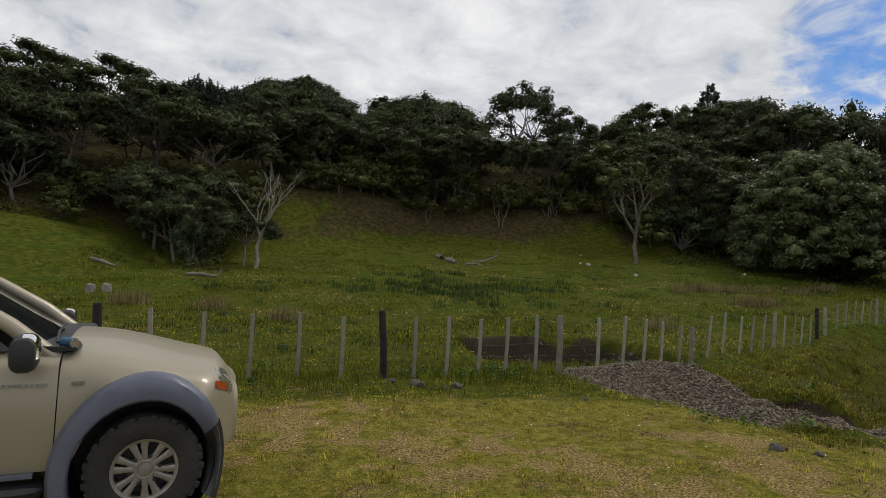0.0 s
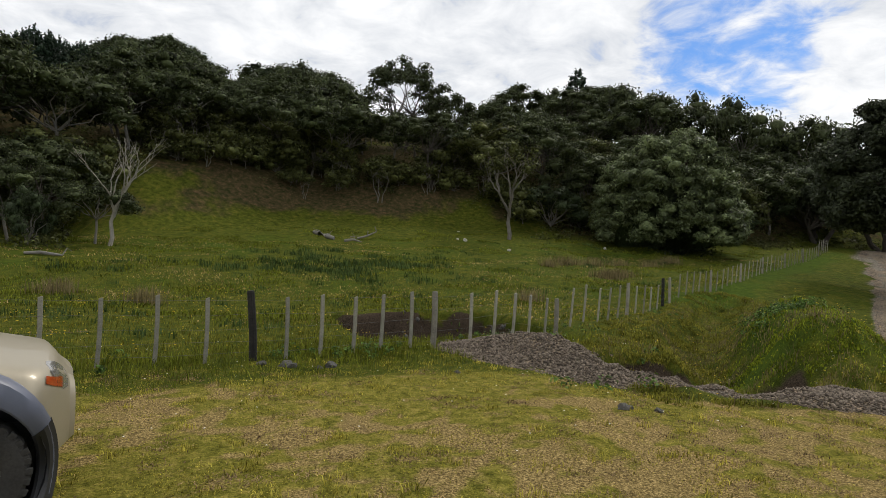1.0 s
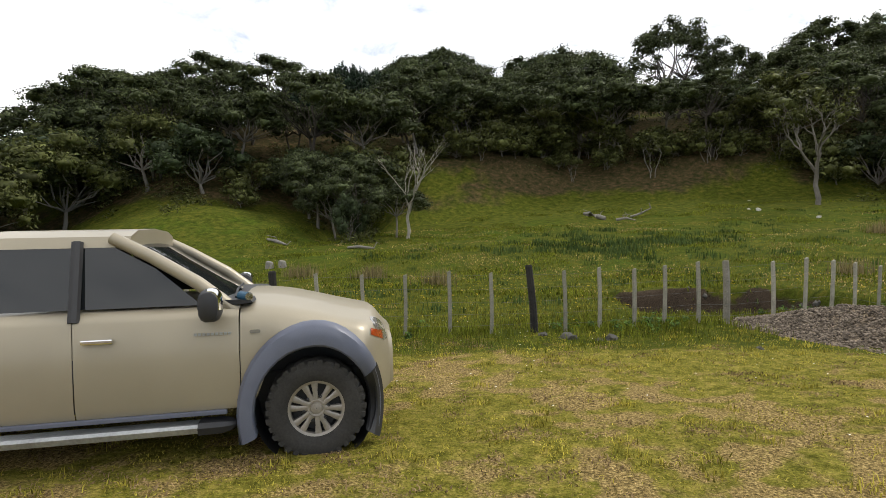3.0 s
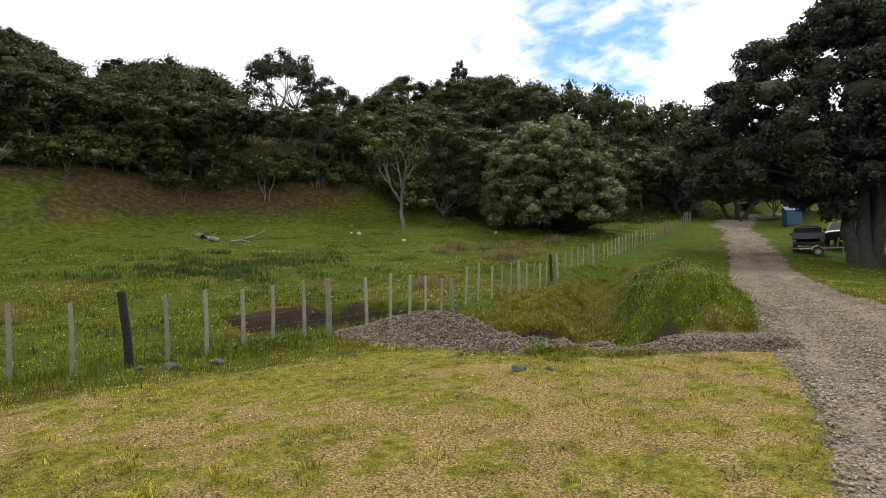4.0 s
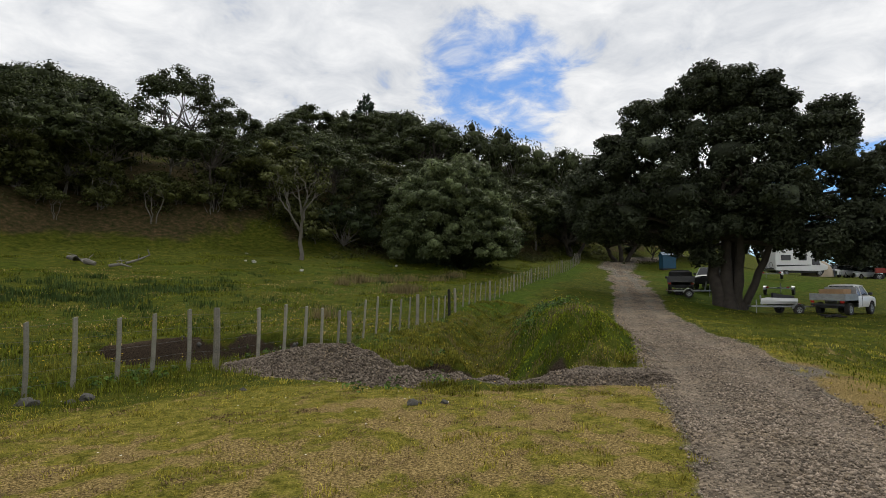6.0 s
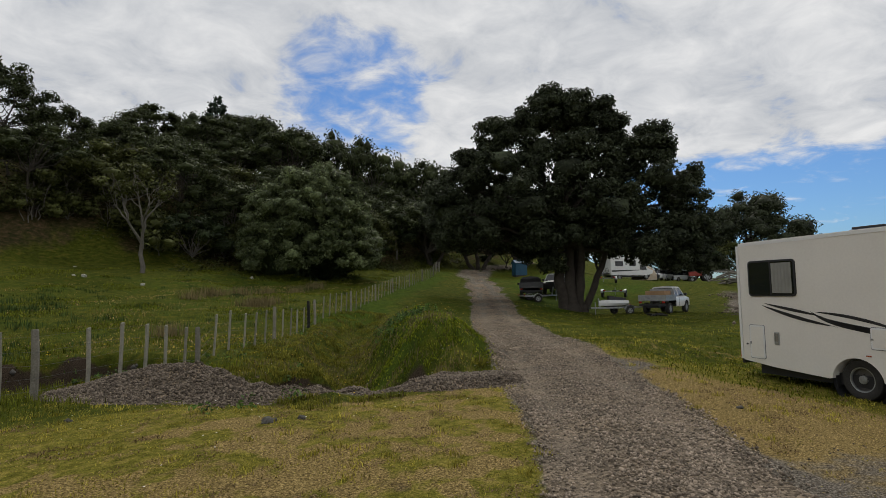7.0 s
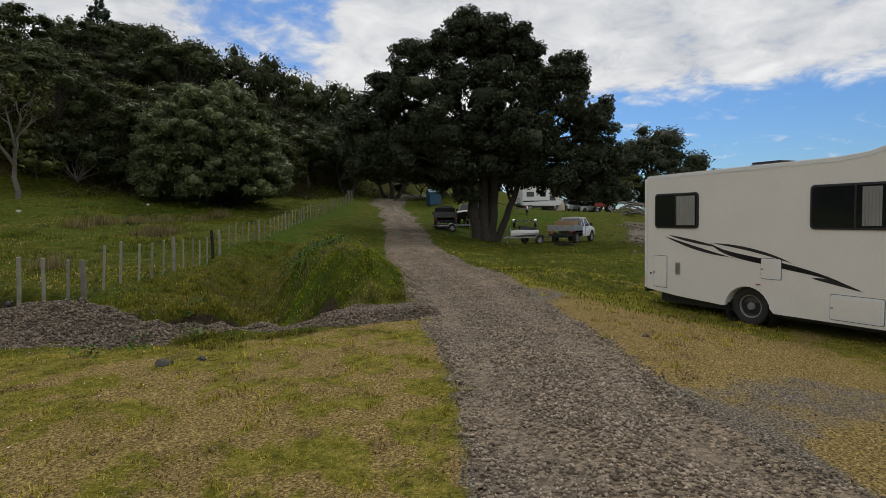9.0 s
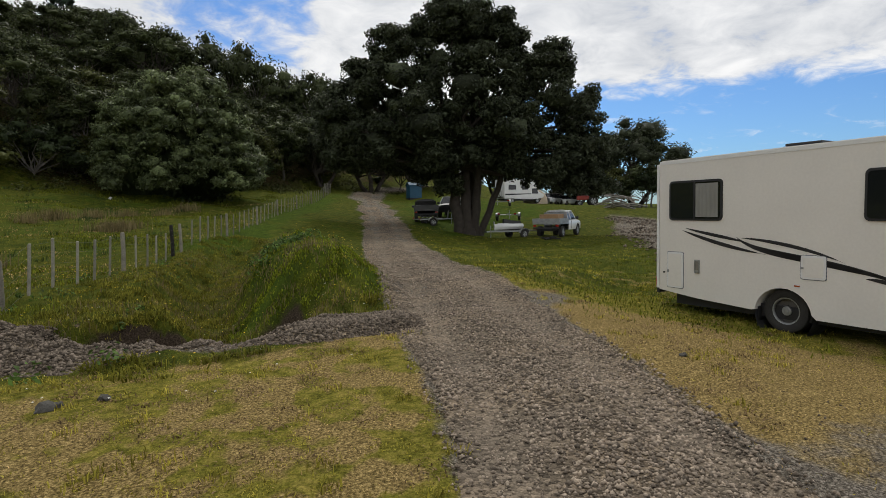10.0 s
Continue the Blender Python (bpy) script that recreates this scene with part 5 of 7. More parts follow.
def build_beige_ute():
    u = thing("pickup_truck", pose(UTE_X, UTE_Y, UTE_Z, 0, 0, UTE_TURN), "champagne-beige pickup truck with grey wheel-arch flares parked on the grass", "pickup truck")
    xs = [0.60, 0.59, 0.57, 0.545, 0.52] + [0.49 - 0.045 * i for i in range(23)] + [-0.53]
    st = []
    def wing(x):
        hw = nose(x)
        zt = 1.19 - 0.20 * float(sstep(-0.55, 0.66, x)) ** 1.15 - 0.12 * float(sstep(0.46, 0.62, x)) ** 1.5
        zb = arch_edge(x, 0, 0.43, 0.375, 0.44 if x < 0 else 0.40 + 0.06 * float(sstep(0.5, 0.72, x)), 1.2)
        return hw, zb, zt

    for x in xs:
        hw, zb, zt = wing(x)
        st.append((x, hw, zb, zt, 0.045, 0.17))
    shell(st, "bonnet_and_wing", PAINT_BEIGE, u)
    # nose closing the front
    ring0 = section(st[0][1], st[0][2], st[0][3], 0.045, 0.03, 0.17)
    bm = bmesh.new()
    rows = [[bm.verts.new((0.60 + dx, y * k, zz)) for y, z in ring0 for zz in [0.62 + (z - 0.62) * kz]] for dx, k, kz in ((-0.003, 1.0, 1.0), (0.035, 0.93, 0.9), (0.05, 0.6, 0.6), (0.052, 0.02, 0.1))]
    for r0, r1 in zip(rows[:-1], rows[1:]):
        for i in range(len(r0) - 1):
            bm.faces.new((r0[i], r0[i + 1], r1[i + 1], r1[i]))
    part("front_bumper", bm, PAINT_BEIGE, u, smooth=True)
    # doors and cab, behind the wing's shut line
    st = [(x, 0.865, 0.43, 1.19, 0.0, 0.10) for x in (-0.536, -0.9, -1.3, -1.62)]
    shell(st, "front_door", PAINT_BEIGE, u)
    st = [(x, 0.865, 0.43, 1.19, 0.0, 0.10) for x in (-1.628, -2.0, -2.38)]
    shell(st, "rear_door", PAINT_BEIGE, u)
    # cab frame: pillars and roof
    roof = [[(x, y, z) for y, z in [(-0.66, 1.62), (-0.62, 1.70), (-0.45, 1.745), (0, 1.765), (0.45, 1.745), (0.62, 1.70), (0.66, 1.62), (0.5, 1.60), (-0.5, 1.60)]] for x in (-1.30, -1.5, -2.0, -2.36)]
    part("roof", loft(roof), PAINT_BEIGE, u, smooth=True)
    for y in (-1, 1):
        part("windscreen_pillar", tube([(-0.56, y * 0.74, 1.12), (-0.83, y * 0.72, 1.345), (-1.15, y * 0.68, 1.545), (-1.42, y * 0.64, 1.69)], [0.055, 0.050, 0.046, 0.046], 10), PAINT_BEIGE, u, smooth=True)
        part("door_pillar", tube([(-1.62, y * 0.835, 1.10), (-1.64, y * 0.66, 1.66)], 0.04, 8), PLASTIC_BLACK, u)
        part("rear_pillar", tube([(-2.36, y * 0.835, 1.10), (-2.34, y * 0.65, 1.68)], 0.05, 8), PAINT_BEIGE, u)
        bm = bmesh.new()
        for quad in ([(-0.80, 1.185), (-1.60, 1.185), (-1.62, 1.63), (-1.42, 1.63), (-1.12, 1.46)], [(-1.68, 1.185), (-2.33, 1.185), (-2.31, 1.63), (-1.68, 1.63)]):
            bm.faces.new([bm.verts.new((x, y * (0.765 - 0.11 * (z - 1.185) / 0.445), z)) for x, z in quad])
        part("side_window", bm, GLASS_DARK, u, "dark tinted side glass")
    bm = bmesh.new()
    rows = []
    for k in range(5):
        t = k / 4
        rows.append([bm.verts.new((-0.64 - 0.80 * t + 0.10 * (1 - (y / 0.78) ** 2) * (1 - 0.5 * t), y * (1 - 0.10 * t), 1.165 + 0.535 * t)) for y in (-0.70, -0.5, -0.2, 0.2, 0.5, 0.70)])
    for r0, r1 in zip(rows[:-1], rows[1:]):
        for i in range(5):
            bm.faces.new((r0[i], r0[i + 1], r1[i + 1], r1[i]))
    part("windscreen", bm, GLASS_DARK, u, "dark windscreen", smooth=True)
    part("scuttle", loft([[(-0.44, y, 1.19), (-0.68, y, 1.17), (-0.72, y, 1.22), (-0.46, y, 1.21)] for y in (-0.78, -0.4, 0, 0.4, 0.78)]), PLASTIC_BLACK, u)
    part("wiper", tube([(-0.58, -0.62, 1.22), (-0.62, -0.2, 1.25), (-0.63, 0.25, 1.26)], 0.010, 6), PLASTIC_BLACK, u)
    can = part("drink_can", tube([(-0.54, -0.68, 1.235), (-0.47, -0.77, 1.235)], 0.033, 14), BLUE_PLASTIC, u, "blue can lying on the scuttle")
    part("can_end", tube([(-0.47, -0.77, 1.235), (-0.466, -0.776, 1.235)], 0.031, 14), CHROME, can)
    # wheel-arch flares
    for s in (-1, 1):
        for cx in (0.0, -3.0):
            bm = bmesh.new()
            rings = []
            for k in range(25):
                a = radians(-18 + 216 * k / 24)
                c, n = math.cos(a), math.sin(a)
                hw = nose(c * 0.5) if cx == 0 else 0.86
                wide = 1.10 if c < 0 else 1.0
                def at(rx, rz, out):
                    return (cx + c * rx * wide, s * (hw + out), 0.375 + n * rz)
                rings.append([at(0.405, 0.485, -0.06), at(0.405, 0.485, 0.062), at(0.415, 0.50, 0.076), at(0.455, 0.565, 0.078), at(0.495, 0.635, 0.060), at(0.515, 0.668, 0.018), at(0.515, 0.668, -0.05)])
            add_loft(bm, rings)
            flare = part("wheel_arch_flare", bm, PLASTIC_GREY, u, "matt blue-grey plastic arch flare", smooth=True)
            if cx == 0:  # darker end piece that meets the bumper
                bm = bmesh.new()
                rings = []
                for k in range(9):
                    a = radians(-24 + 50 * k / 8)
                    c, n = math.cos(a), math.sin(a)
                    hw = nose(c * 0.5)
                    rings.append([(c * rx, s * (hw + out), 0.375 + n * rz) for rx, rz, out in ((0.400, 0.48, -0.05), (0.400, 0.48, 0.068), (0.415, 0.50, 0.083), (0.470, 0.58, 0.084), (0.522, 0.675, 0.030), (0.522, 0.675, -0.05))])
                add_loft(bm, rings)
                part("flare_end", bm, PLASTIC_BLACK, flare, "black lower end of the flare", smooth=True)
            bm = bmesh.new()
            add_lathe(bm, [(0.45, s * 0.84), (0.45, s * 0.45), (0.05, s * 0.44)], 28, "Y", Matrix.Translation((cx, 0, 0.39)))
            part("wheel_well", bm, PLASTIC_BLACK, u)
            wheel(u, (cx, s * 0.735, 0.375), 0.375, 0.25, 0.205, s, ALLOY, 6, lugs=True)
        part("mud_flap", box(-0.56, s * 0.60 - 0.0, 0.16, -0.545, s * 0.86, 0.50, 0.004), PLASTIC_BLACK, u)
        # headlamp wrapped round the corner, following the wing
        def lens(name, mat, x0, x1, lo, hi, out, label):
            bm = bmesh.new()
            rows = []
            for k in range(9):
                t = k / 8
                x = x0 + (x1 - x0) * t
                hw, zb, zt = wing(x)
                side = section(hw, zb, zt, 0.045, 0.03, 0.17)[:9]
                row = []
                for q in range(7):
                    z = lo(t) + (hi(t) - lo(t)) * q / 6
                    y = np.interp(z, [p[1] for p in side], [-p[0] for p in side])
                    row.append(bm.verts.new((x, s * (y + out), z)))
                rows.append(row)
            for r0, r1 in zip(rows[:-1], rows[1:]):
                for q in range(6):
                    bm.faces.new((r0[q], r0[q + 1], r1[q + 1], r1[q]))
            part(name, bm, mat, u, label, smooth=True)
        lens("headlight", LENS_CLEAR, 0.44, 0.585, lambda t: 0.99 - 0.18 * min(1, 1.4 * t), lambda t: 1.005 - 0.12 * t ** 2, 0.006, "clear wrap-round headlamp")
        lens("indicator", LENS_AMBER, 0.43, 0.54, lambda t: 0.90 - 0.07 * t, lambda t: 0.945 - 0.05 * t, 0.010, "amber front indicator")
        # side repeater, mirror, handle, step
        part("side_repeater", plate(rounded(-0.46, 0.975, -0.385, 1.0, 0.012), 0.012 * s, at=s * 0.862), LENS_CLEAR, u, "small side repeater lamp")
        def oval(yy, k, turn0, turn1, fat, steps=14):
            out = []
            for q in range(steps):
                a = radians(turn0 + (turn1 - turn0) * q / (steps - 1))
                c, n = math.cos(a), math.sin(a)
                out.append((-0.70 + 0.078 * fat * k * math.copysign(abs(c) ** 0.7, c), s * yy, 1.205 + 0.118 * fat * k * math.copysign(abs(n) ** 0.7, n)))
            return out
        mir = part("wing_mirror", loft([oval(yy, k, 0, 335, 1.0) for yy, k in ((0.885, 0.45), (0.90, 0.80), (0.93, 0.95), (1.0, 1.0), (1.06, 0.95), (1.095, 0.80), (1.11, 0.45))]), PLASTIC_BLACK, u, "black door mirror with a chrome cap", smooth=True)
        part("mirror_cap", loft([oval(yy, k, -8, 92, 1.035) + oval(yy, k, 92, -8, 0.97) for yy, k in ((0.93, 0.90), (0.95, 0.97), (1.0, 1.0), (1.05, 0.97), (1.08, 0.86))]), CHROME, mir, "chrome cap", smooth=True)
        part("mirror_stem", box(-0.75, min(s * 0.80, s * 0.92), 1.10, -0.68, max(s * 0.80, s * 0.92), 1.17, 0.01), PLASTIC_BLACK, mir)
        part("side_step", loft([[(x, s * yy, zz) for yy, zz in ((0.78, 0.30), (0.92, 0.29), (0.93, 0.33), (0.91, 0.35), (0.78, 0.35))] for x in (-0.80, -2.3, -2.36)]), STEEL, u, "scuffed steel side step", smooth=True)
        part("step_end", loft([[(x, s * (0.85 + (yy - 0.85) * k), 0.325 + (zz - 0.325) * k) for yy, zz in ((0.78, 0.29), (0.925, 0.28), (0.94, 0.33), (0.915, 0.36), (0.78, 0.36))] for x, k in ((-0.57, 0.35), (-0.60, 0.75), (-0.66, 1.0), (-0.82, 1.05))]), PLASTIC_BLACK, u, "black plastic end of the step", smooth=True)
        part("sill_trim", box(-2.38, min(s * 0.84, s * 0.875), 0.40, -0.63, max(s * 0.84, s * 0.875), 0.432, 0.006), PLASTIC_GREY, u)
        part("door_handle", box(-1.56, min(s * 0.865, s * 0.90), 0.955, -1.36, max(s * 0.865, s * 0.90), 0.99, 0.01), CHROME, u, "chrome handle")
    # badge as plain bars on the door
    bm = bmesh.new()
    for k in range(9):
        add_box(bm, -0.84 + k * 0.029, -0.872, 0.975, -0.82 + k * 0.029, -0.864, 0.993)
    part("door_badge", bm, STEEL, u, "small silver badge strip")
    # tray and tail
    part("load_bed", loft([[(x, y, z) for y, z in ((-0.86, 0.45), (-0.87, 0.8), (-0.86, 1.08), (-0.80, 1.10), (-0.78, 1.08), (-0.78, 0.6), (0.78, 0.6), (0.78, 1.08), (0.80, 1.10), (0.86, 1.08), (0.87, 0.8), (0.86, 0.45))] for x in (-2.46, -2.7, -3.6, -4.15)]), PAINT_BEIGE, u, smooth=True)
    part("chassis", box(-4.1, -0.5, 0.38, 0.35, 0.5, 0.60), PLASTIC_BLACK, u)
    part("rear_bumper", box(-4.26, -0.82, 0.45, -4.14, 0.82, 0.62, 0.02), CHROME, u)
    return u


build_beige_ute()


def build_motorhome():
    fwd = (-0.4512, -0.8924)
    m = Matrix.Translation((MH_X, MH_Y, MH_Z)) @ Matrix.Rotation(math.atan2(fwd[1], fwd[0]), 4, "Z") @ Matrix.Rotation(radians(MH_NOSE), 4, "Y")
    v = thing("motorhome", m, "white coachbuilt motorhome with black swoosh stripes parked on the grass", "motorhome")
    L, W = 5.9, 2.25
    # the side wall with its arch, as one outline of the house body
    low = [(0.0, 0.45), (0.10, 0.435), (0.80, 0.36)]
    arch = [(2.26 + 0.42 * math.cos(radians(a)), 0.29 + 0.40 * math.sin(radians(a))) for a in range(176, 3, -12)]
    out = low + [(1.78, 0.305)] + arch + [(2.74, 0.28), (L, 0.27), (L, 1.3), (L + 0.5, 2.05), (L + 0.9, 2.2), (L + 0.9, 3.05), (5.2, 3.10), (4.7, 3.03), (4.1, 2.84), (3.7, 2.80), (0.06, 2.75), (0.0, 2.70)]
    bm = plate(out, W, at=0.0)
    long_edges = [e for e in bm.edges if abs(e.verts[0].co.y - e.verts[1].co.y) < 0.01 and max(e.verts[0].co.z, e.verts[1].co.z) > 2.45]
    bmesh.ops.bevel(bm, geom=long_edges, offset=0.045, segments=3, affect="EDGES")
    part("house_body", bm, WHITE_PANEL, v, smooth=True)
    for yy in (-0.006, W - 0.006):
        part("roof_trim", loft([[(x, yy + dy, z + dz) for dy, dz in ((0, -0.03), (0.012, -0.03), (0.012, 0.03), (0, 0.03))] for x, z in ((0.05, 2.705), (3.7, 2.755), (4.1, 2.795), (4.7, 2.985))]), WHITE_PAINT, v)
    part("corner_trim", box(-0.012, -0.012, 0.46, 0.035, 0.03, 2.69, 0.008), WHITE_PAINT, v)
    part("belly", box(0.3, 0.15, 0.2, L, W - 0.15, 0.40), PLASTIC_BLACK, v)

    def window(x0, z0, x1, z1, curtain):
        w = part("window", plate(rounded(x0, z0, x1, z1, 0.07), 0.03, at=-0.022, bevel=0.004), PLASTIC_BLACK, v, "dark tinted window with black rounded frame")
        part("pane", plate(rounded(x0 + 0.035, z0 + 0.035, x1 - 0.035, z1 - 0.035, 0.05), 0.004, at=-0.0275), GLASS_DARK, w)
        # drawn-back curtain seen in the glass
        bm = bmesh.new()
        c0, c1 = curtain
        cols = []
        for k in range(25):
            t = k / 24
            x = c0 + (c1 - c0) * t
            cols.append((bm.verts.new((x, -0.0345 - 0.006 * math.sin(t * 36), z0 + 0.06)), bm.verts.new((x, -0.0345 - 0.006 * math.sin(t * 36 + 0.7), z1 - 0.06))))
        for a, b in zip(cols[:-1], cols[1:]):
            bm.faces.new((a[0], b[0], b[1], a[1]))
        part("curtain", bm, CURTAIN, w, "pale grey pleated curtain")
        part("sash_bar", box((x0 + x1) / 2 - 0.012, -0.033, z0 + 0.03, (x0 + x1) / 2 + 0.012, -0.027, z1 - 0.03), PLASTIC_BLACK, w)
    window(0.26, 1.69, 1.28, 2.375, (0.80, 1.21))
    window(3.31, 1.70, 4.60, 2.39, (4.05, 4.30))

    def locker(x0, z0, x1, z1, name="locker_door"):
        # slightly larger dark plate paints the thin shadow round the door
        part("locker_shadow_line", plate(rounded(x0 - 0.009, z0 - 0.009, x1 + 0.009, z1 + 0.009, 0.034), 0.006, at=-0.004), PLASTIC_GREY, v, "dark grey line painting the shadow round the locker door")
        d = part(name, plate(rounded(x0, z0, x1, z1, 0.03), 0.02, at=-0.014, bevel=0.003), WHITE_PAINT, v, "white locker door with raised rim")
        part("locker_panel", plate(rounded(x0 + 0.03, z0 + 0.03, x1 - 0.03, z1 - 0.03, 0.02), 0.004, at=-0.018), WHITE_PANEL, d)
        part("locker_latch", box(x0 + 0.005, -0.021, z0 + (z1 - z0) * 0.42, x0 + 0.045, -0.015, z0 + (z1 - z0) * 0.5), STEEL, d)
    locker(0.22, 0.50, 0.55, 1.13)
    locker(2.52, 0.86, 2.86, 1.20)
    locker(3.63, 0.33, 4.35, 0.71)
    inlet = part("power_inlet", plate(rounded(0.77, 0.79, 0.87, 1.02, 0.012), 0.02, at=-0.02, bevel=0.003), STEEL, v, "silver power inlet hatch")
    part("inlet_flap", plate(rounded(0.785, 0.85, 0.855, 1.00, 0.008), 0.006, at=-0.026), LENS_CLEAR, inlet)
    part("side_marker", box(2.43, -0.014, 0.735, 2.51, 0.0, 0.755, 0.003), LENS_AMBER, v, "small amber side marker")
    part("corner_socket", lathe([(0.018, -0.012), (0.018, 0.0), (0.001, 0.001)], 10, "Y", Matrix.Translation((0.15, -0.002, 0.76))), PLASTIC_BLACK, v)
    # black swooshes: tapering curved strips, crossing near the window
    def swoosh(a, b, c, d, w):
        pts = []
        for k in range(17):
            t = k / 16
            x = (1 - t) ** 3 * a[0] + 3 * t * (1 - t) ** 2 * b[0] + 3 * t * t * (1 - t) * c[0] + t ** 3 * d[0]
            z = (1 - t) ** 3 * a[1] + 3 * t * (1 - t) ** 2 * b[1] + 3 * t * t * (1 - t) * c[1] + t ** 3 * d[1]
            pts.append((x, z, w * max(0.04, math.sin(math.pi * min(1, t * 1.06)) ** 0.7)))
        bm = bmesh.new()
        rows = [(bm.verts.new((x, -0.004, z - h / 2)), bm.verts.new((x, -0.004, z + h / 2))) for x, z, h in pts]
        for r0, r1 in zip(rows[:-1], rows[1:]):
            bm.faces.new((r0[0], r1[0], r1[1], r0[1]))
        part("stripe", bm, DECAL_BLACK, v, "black vinyl swoosh stripe")
    swoosh((0.58, 1.56), (1.0, 1.46), (1.4, 1.42), (1.75, 1.34), 0.055)
    swoosh((0.52, 1.52), (1.0, 1.36), (1.5, 1.24), (2.00, 1.18), 0.065)
    swoosh((1.60, 1.42), (2.1, 1.40), (2.7, 1.28), (3.10, 1.12), 0.055)
    swoosh((1.52, 1.43), (1.9, 1.10), (3.0, 1.22), (4.06, 0.80), 0.095)
    swoosh((1.85, 1.28), (2.5, 1.12), (3.2, 1.06), (3.75, 0.92), 0.075)
    swoosh((3.35, 0.93), (3.5, 0.93), (3.9, 0.86), (4.08, 0.78), 0.06)
    for x in (2.26, 5.95):
        for s, yy in ((-1, 0.20), (1, W - 0.20)):
            wheel(v, (x, yy, 0.335), 0.335, 0.22, 0.20, s, RIM_STEEL, 0, tread=False)
    bm = bmesh.new()
    add_lathe(bm, [(0.43, 0.02), (0.43, 0.5), (0.05, 0.52)], 24, "Y", Matrix.Translation((2.26, 0, 0.30)))
    part("wheel_well", bm, PLASTIC_BLACK, v)
    part("mud_flap", box(1.85, 0.06, 0.05, 1.865, 0.32, 0.36, 0.003), PLASTIC_BLACK, v)
    hatch = part("roof_hatch", box(1.9, 0.55, 2.74, 2.5, 1.05, 2.84, 0.03), PLASTIC_GREY, v, "grey roof vent")
    part("hatch_lid", box(1.93, 0.58, 2.842, 2.47, 1.02, 2.88, 0.015), PLASTIC_BLACK, hatch)
    part("tail_light", loft([[(-0.03, y, z) for y, z in ((0.0, 0.5), (0.09, 0.5), (0.09, 0.66), (0.0, 0.66))], [(0.0, y, z) for y, z in ((-0.005, 0.49), (0.1, 0.49), (0.1, 0.67), (-0.005, 0.67))]]), LENS_RED, v, "red tail light")
    part("rear_bumper", box(-0.06, 0.05, 0.36, 0.01, W - 0.05, 0.48, 0.02), PLASTIC_BLACK, v)
    # cab ahead of the house body
    st = [(x, 0.98 - 0.18 * float(sstep(6.9, 7.5, x)), 0.30, 1.30 - 0.35 * float(sstep(6.6, 7.5, x)), 0.03, 0.15) for x in (L + 0.01, 6.2, 6.5, 6.9, 7.2, 7.45)]
    cab = shell(st, "cab", WHITE_PAINT, v)
    cab.location.y = W / 2
    part("cab_window", loft([[(x, y, z) for y, z in ((0.18, 1.30), (0.30, 2.1), (W - 0.30, 2.1), (W - 0.18, 1.30))] for x in (L + 0.05, 6.6)]), GLASS_DARK, v)
    return v


MH_X, MH_Y, MH_Z, MH_NOSE = 12.62, 3.68, -0.40, 0.0
build_motorhome()

# ---- campground: vehicles, trailers, tents ----
def simple_wheel(parent, at, r, width, s, mat=None):
    wheel(parent, at, r, width, r * 0.58, s, mat or STEEL, 5, tread=False)


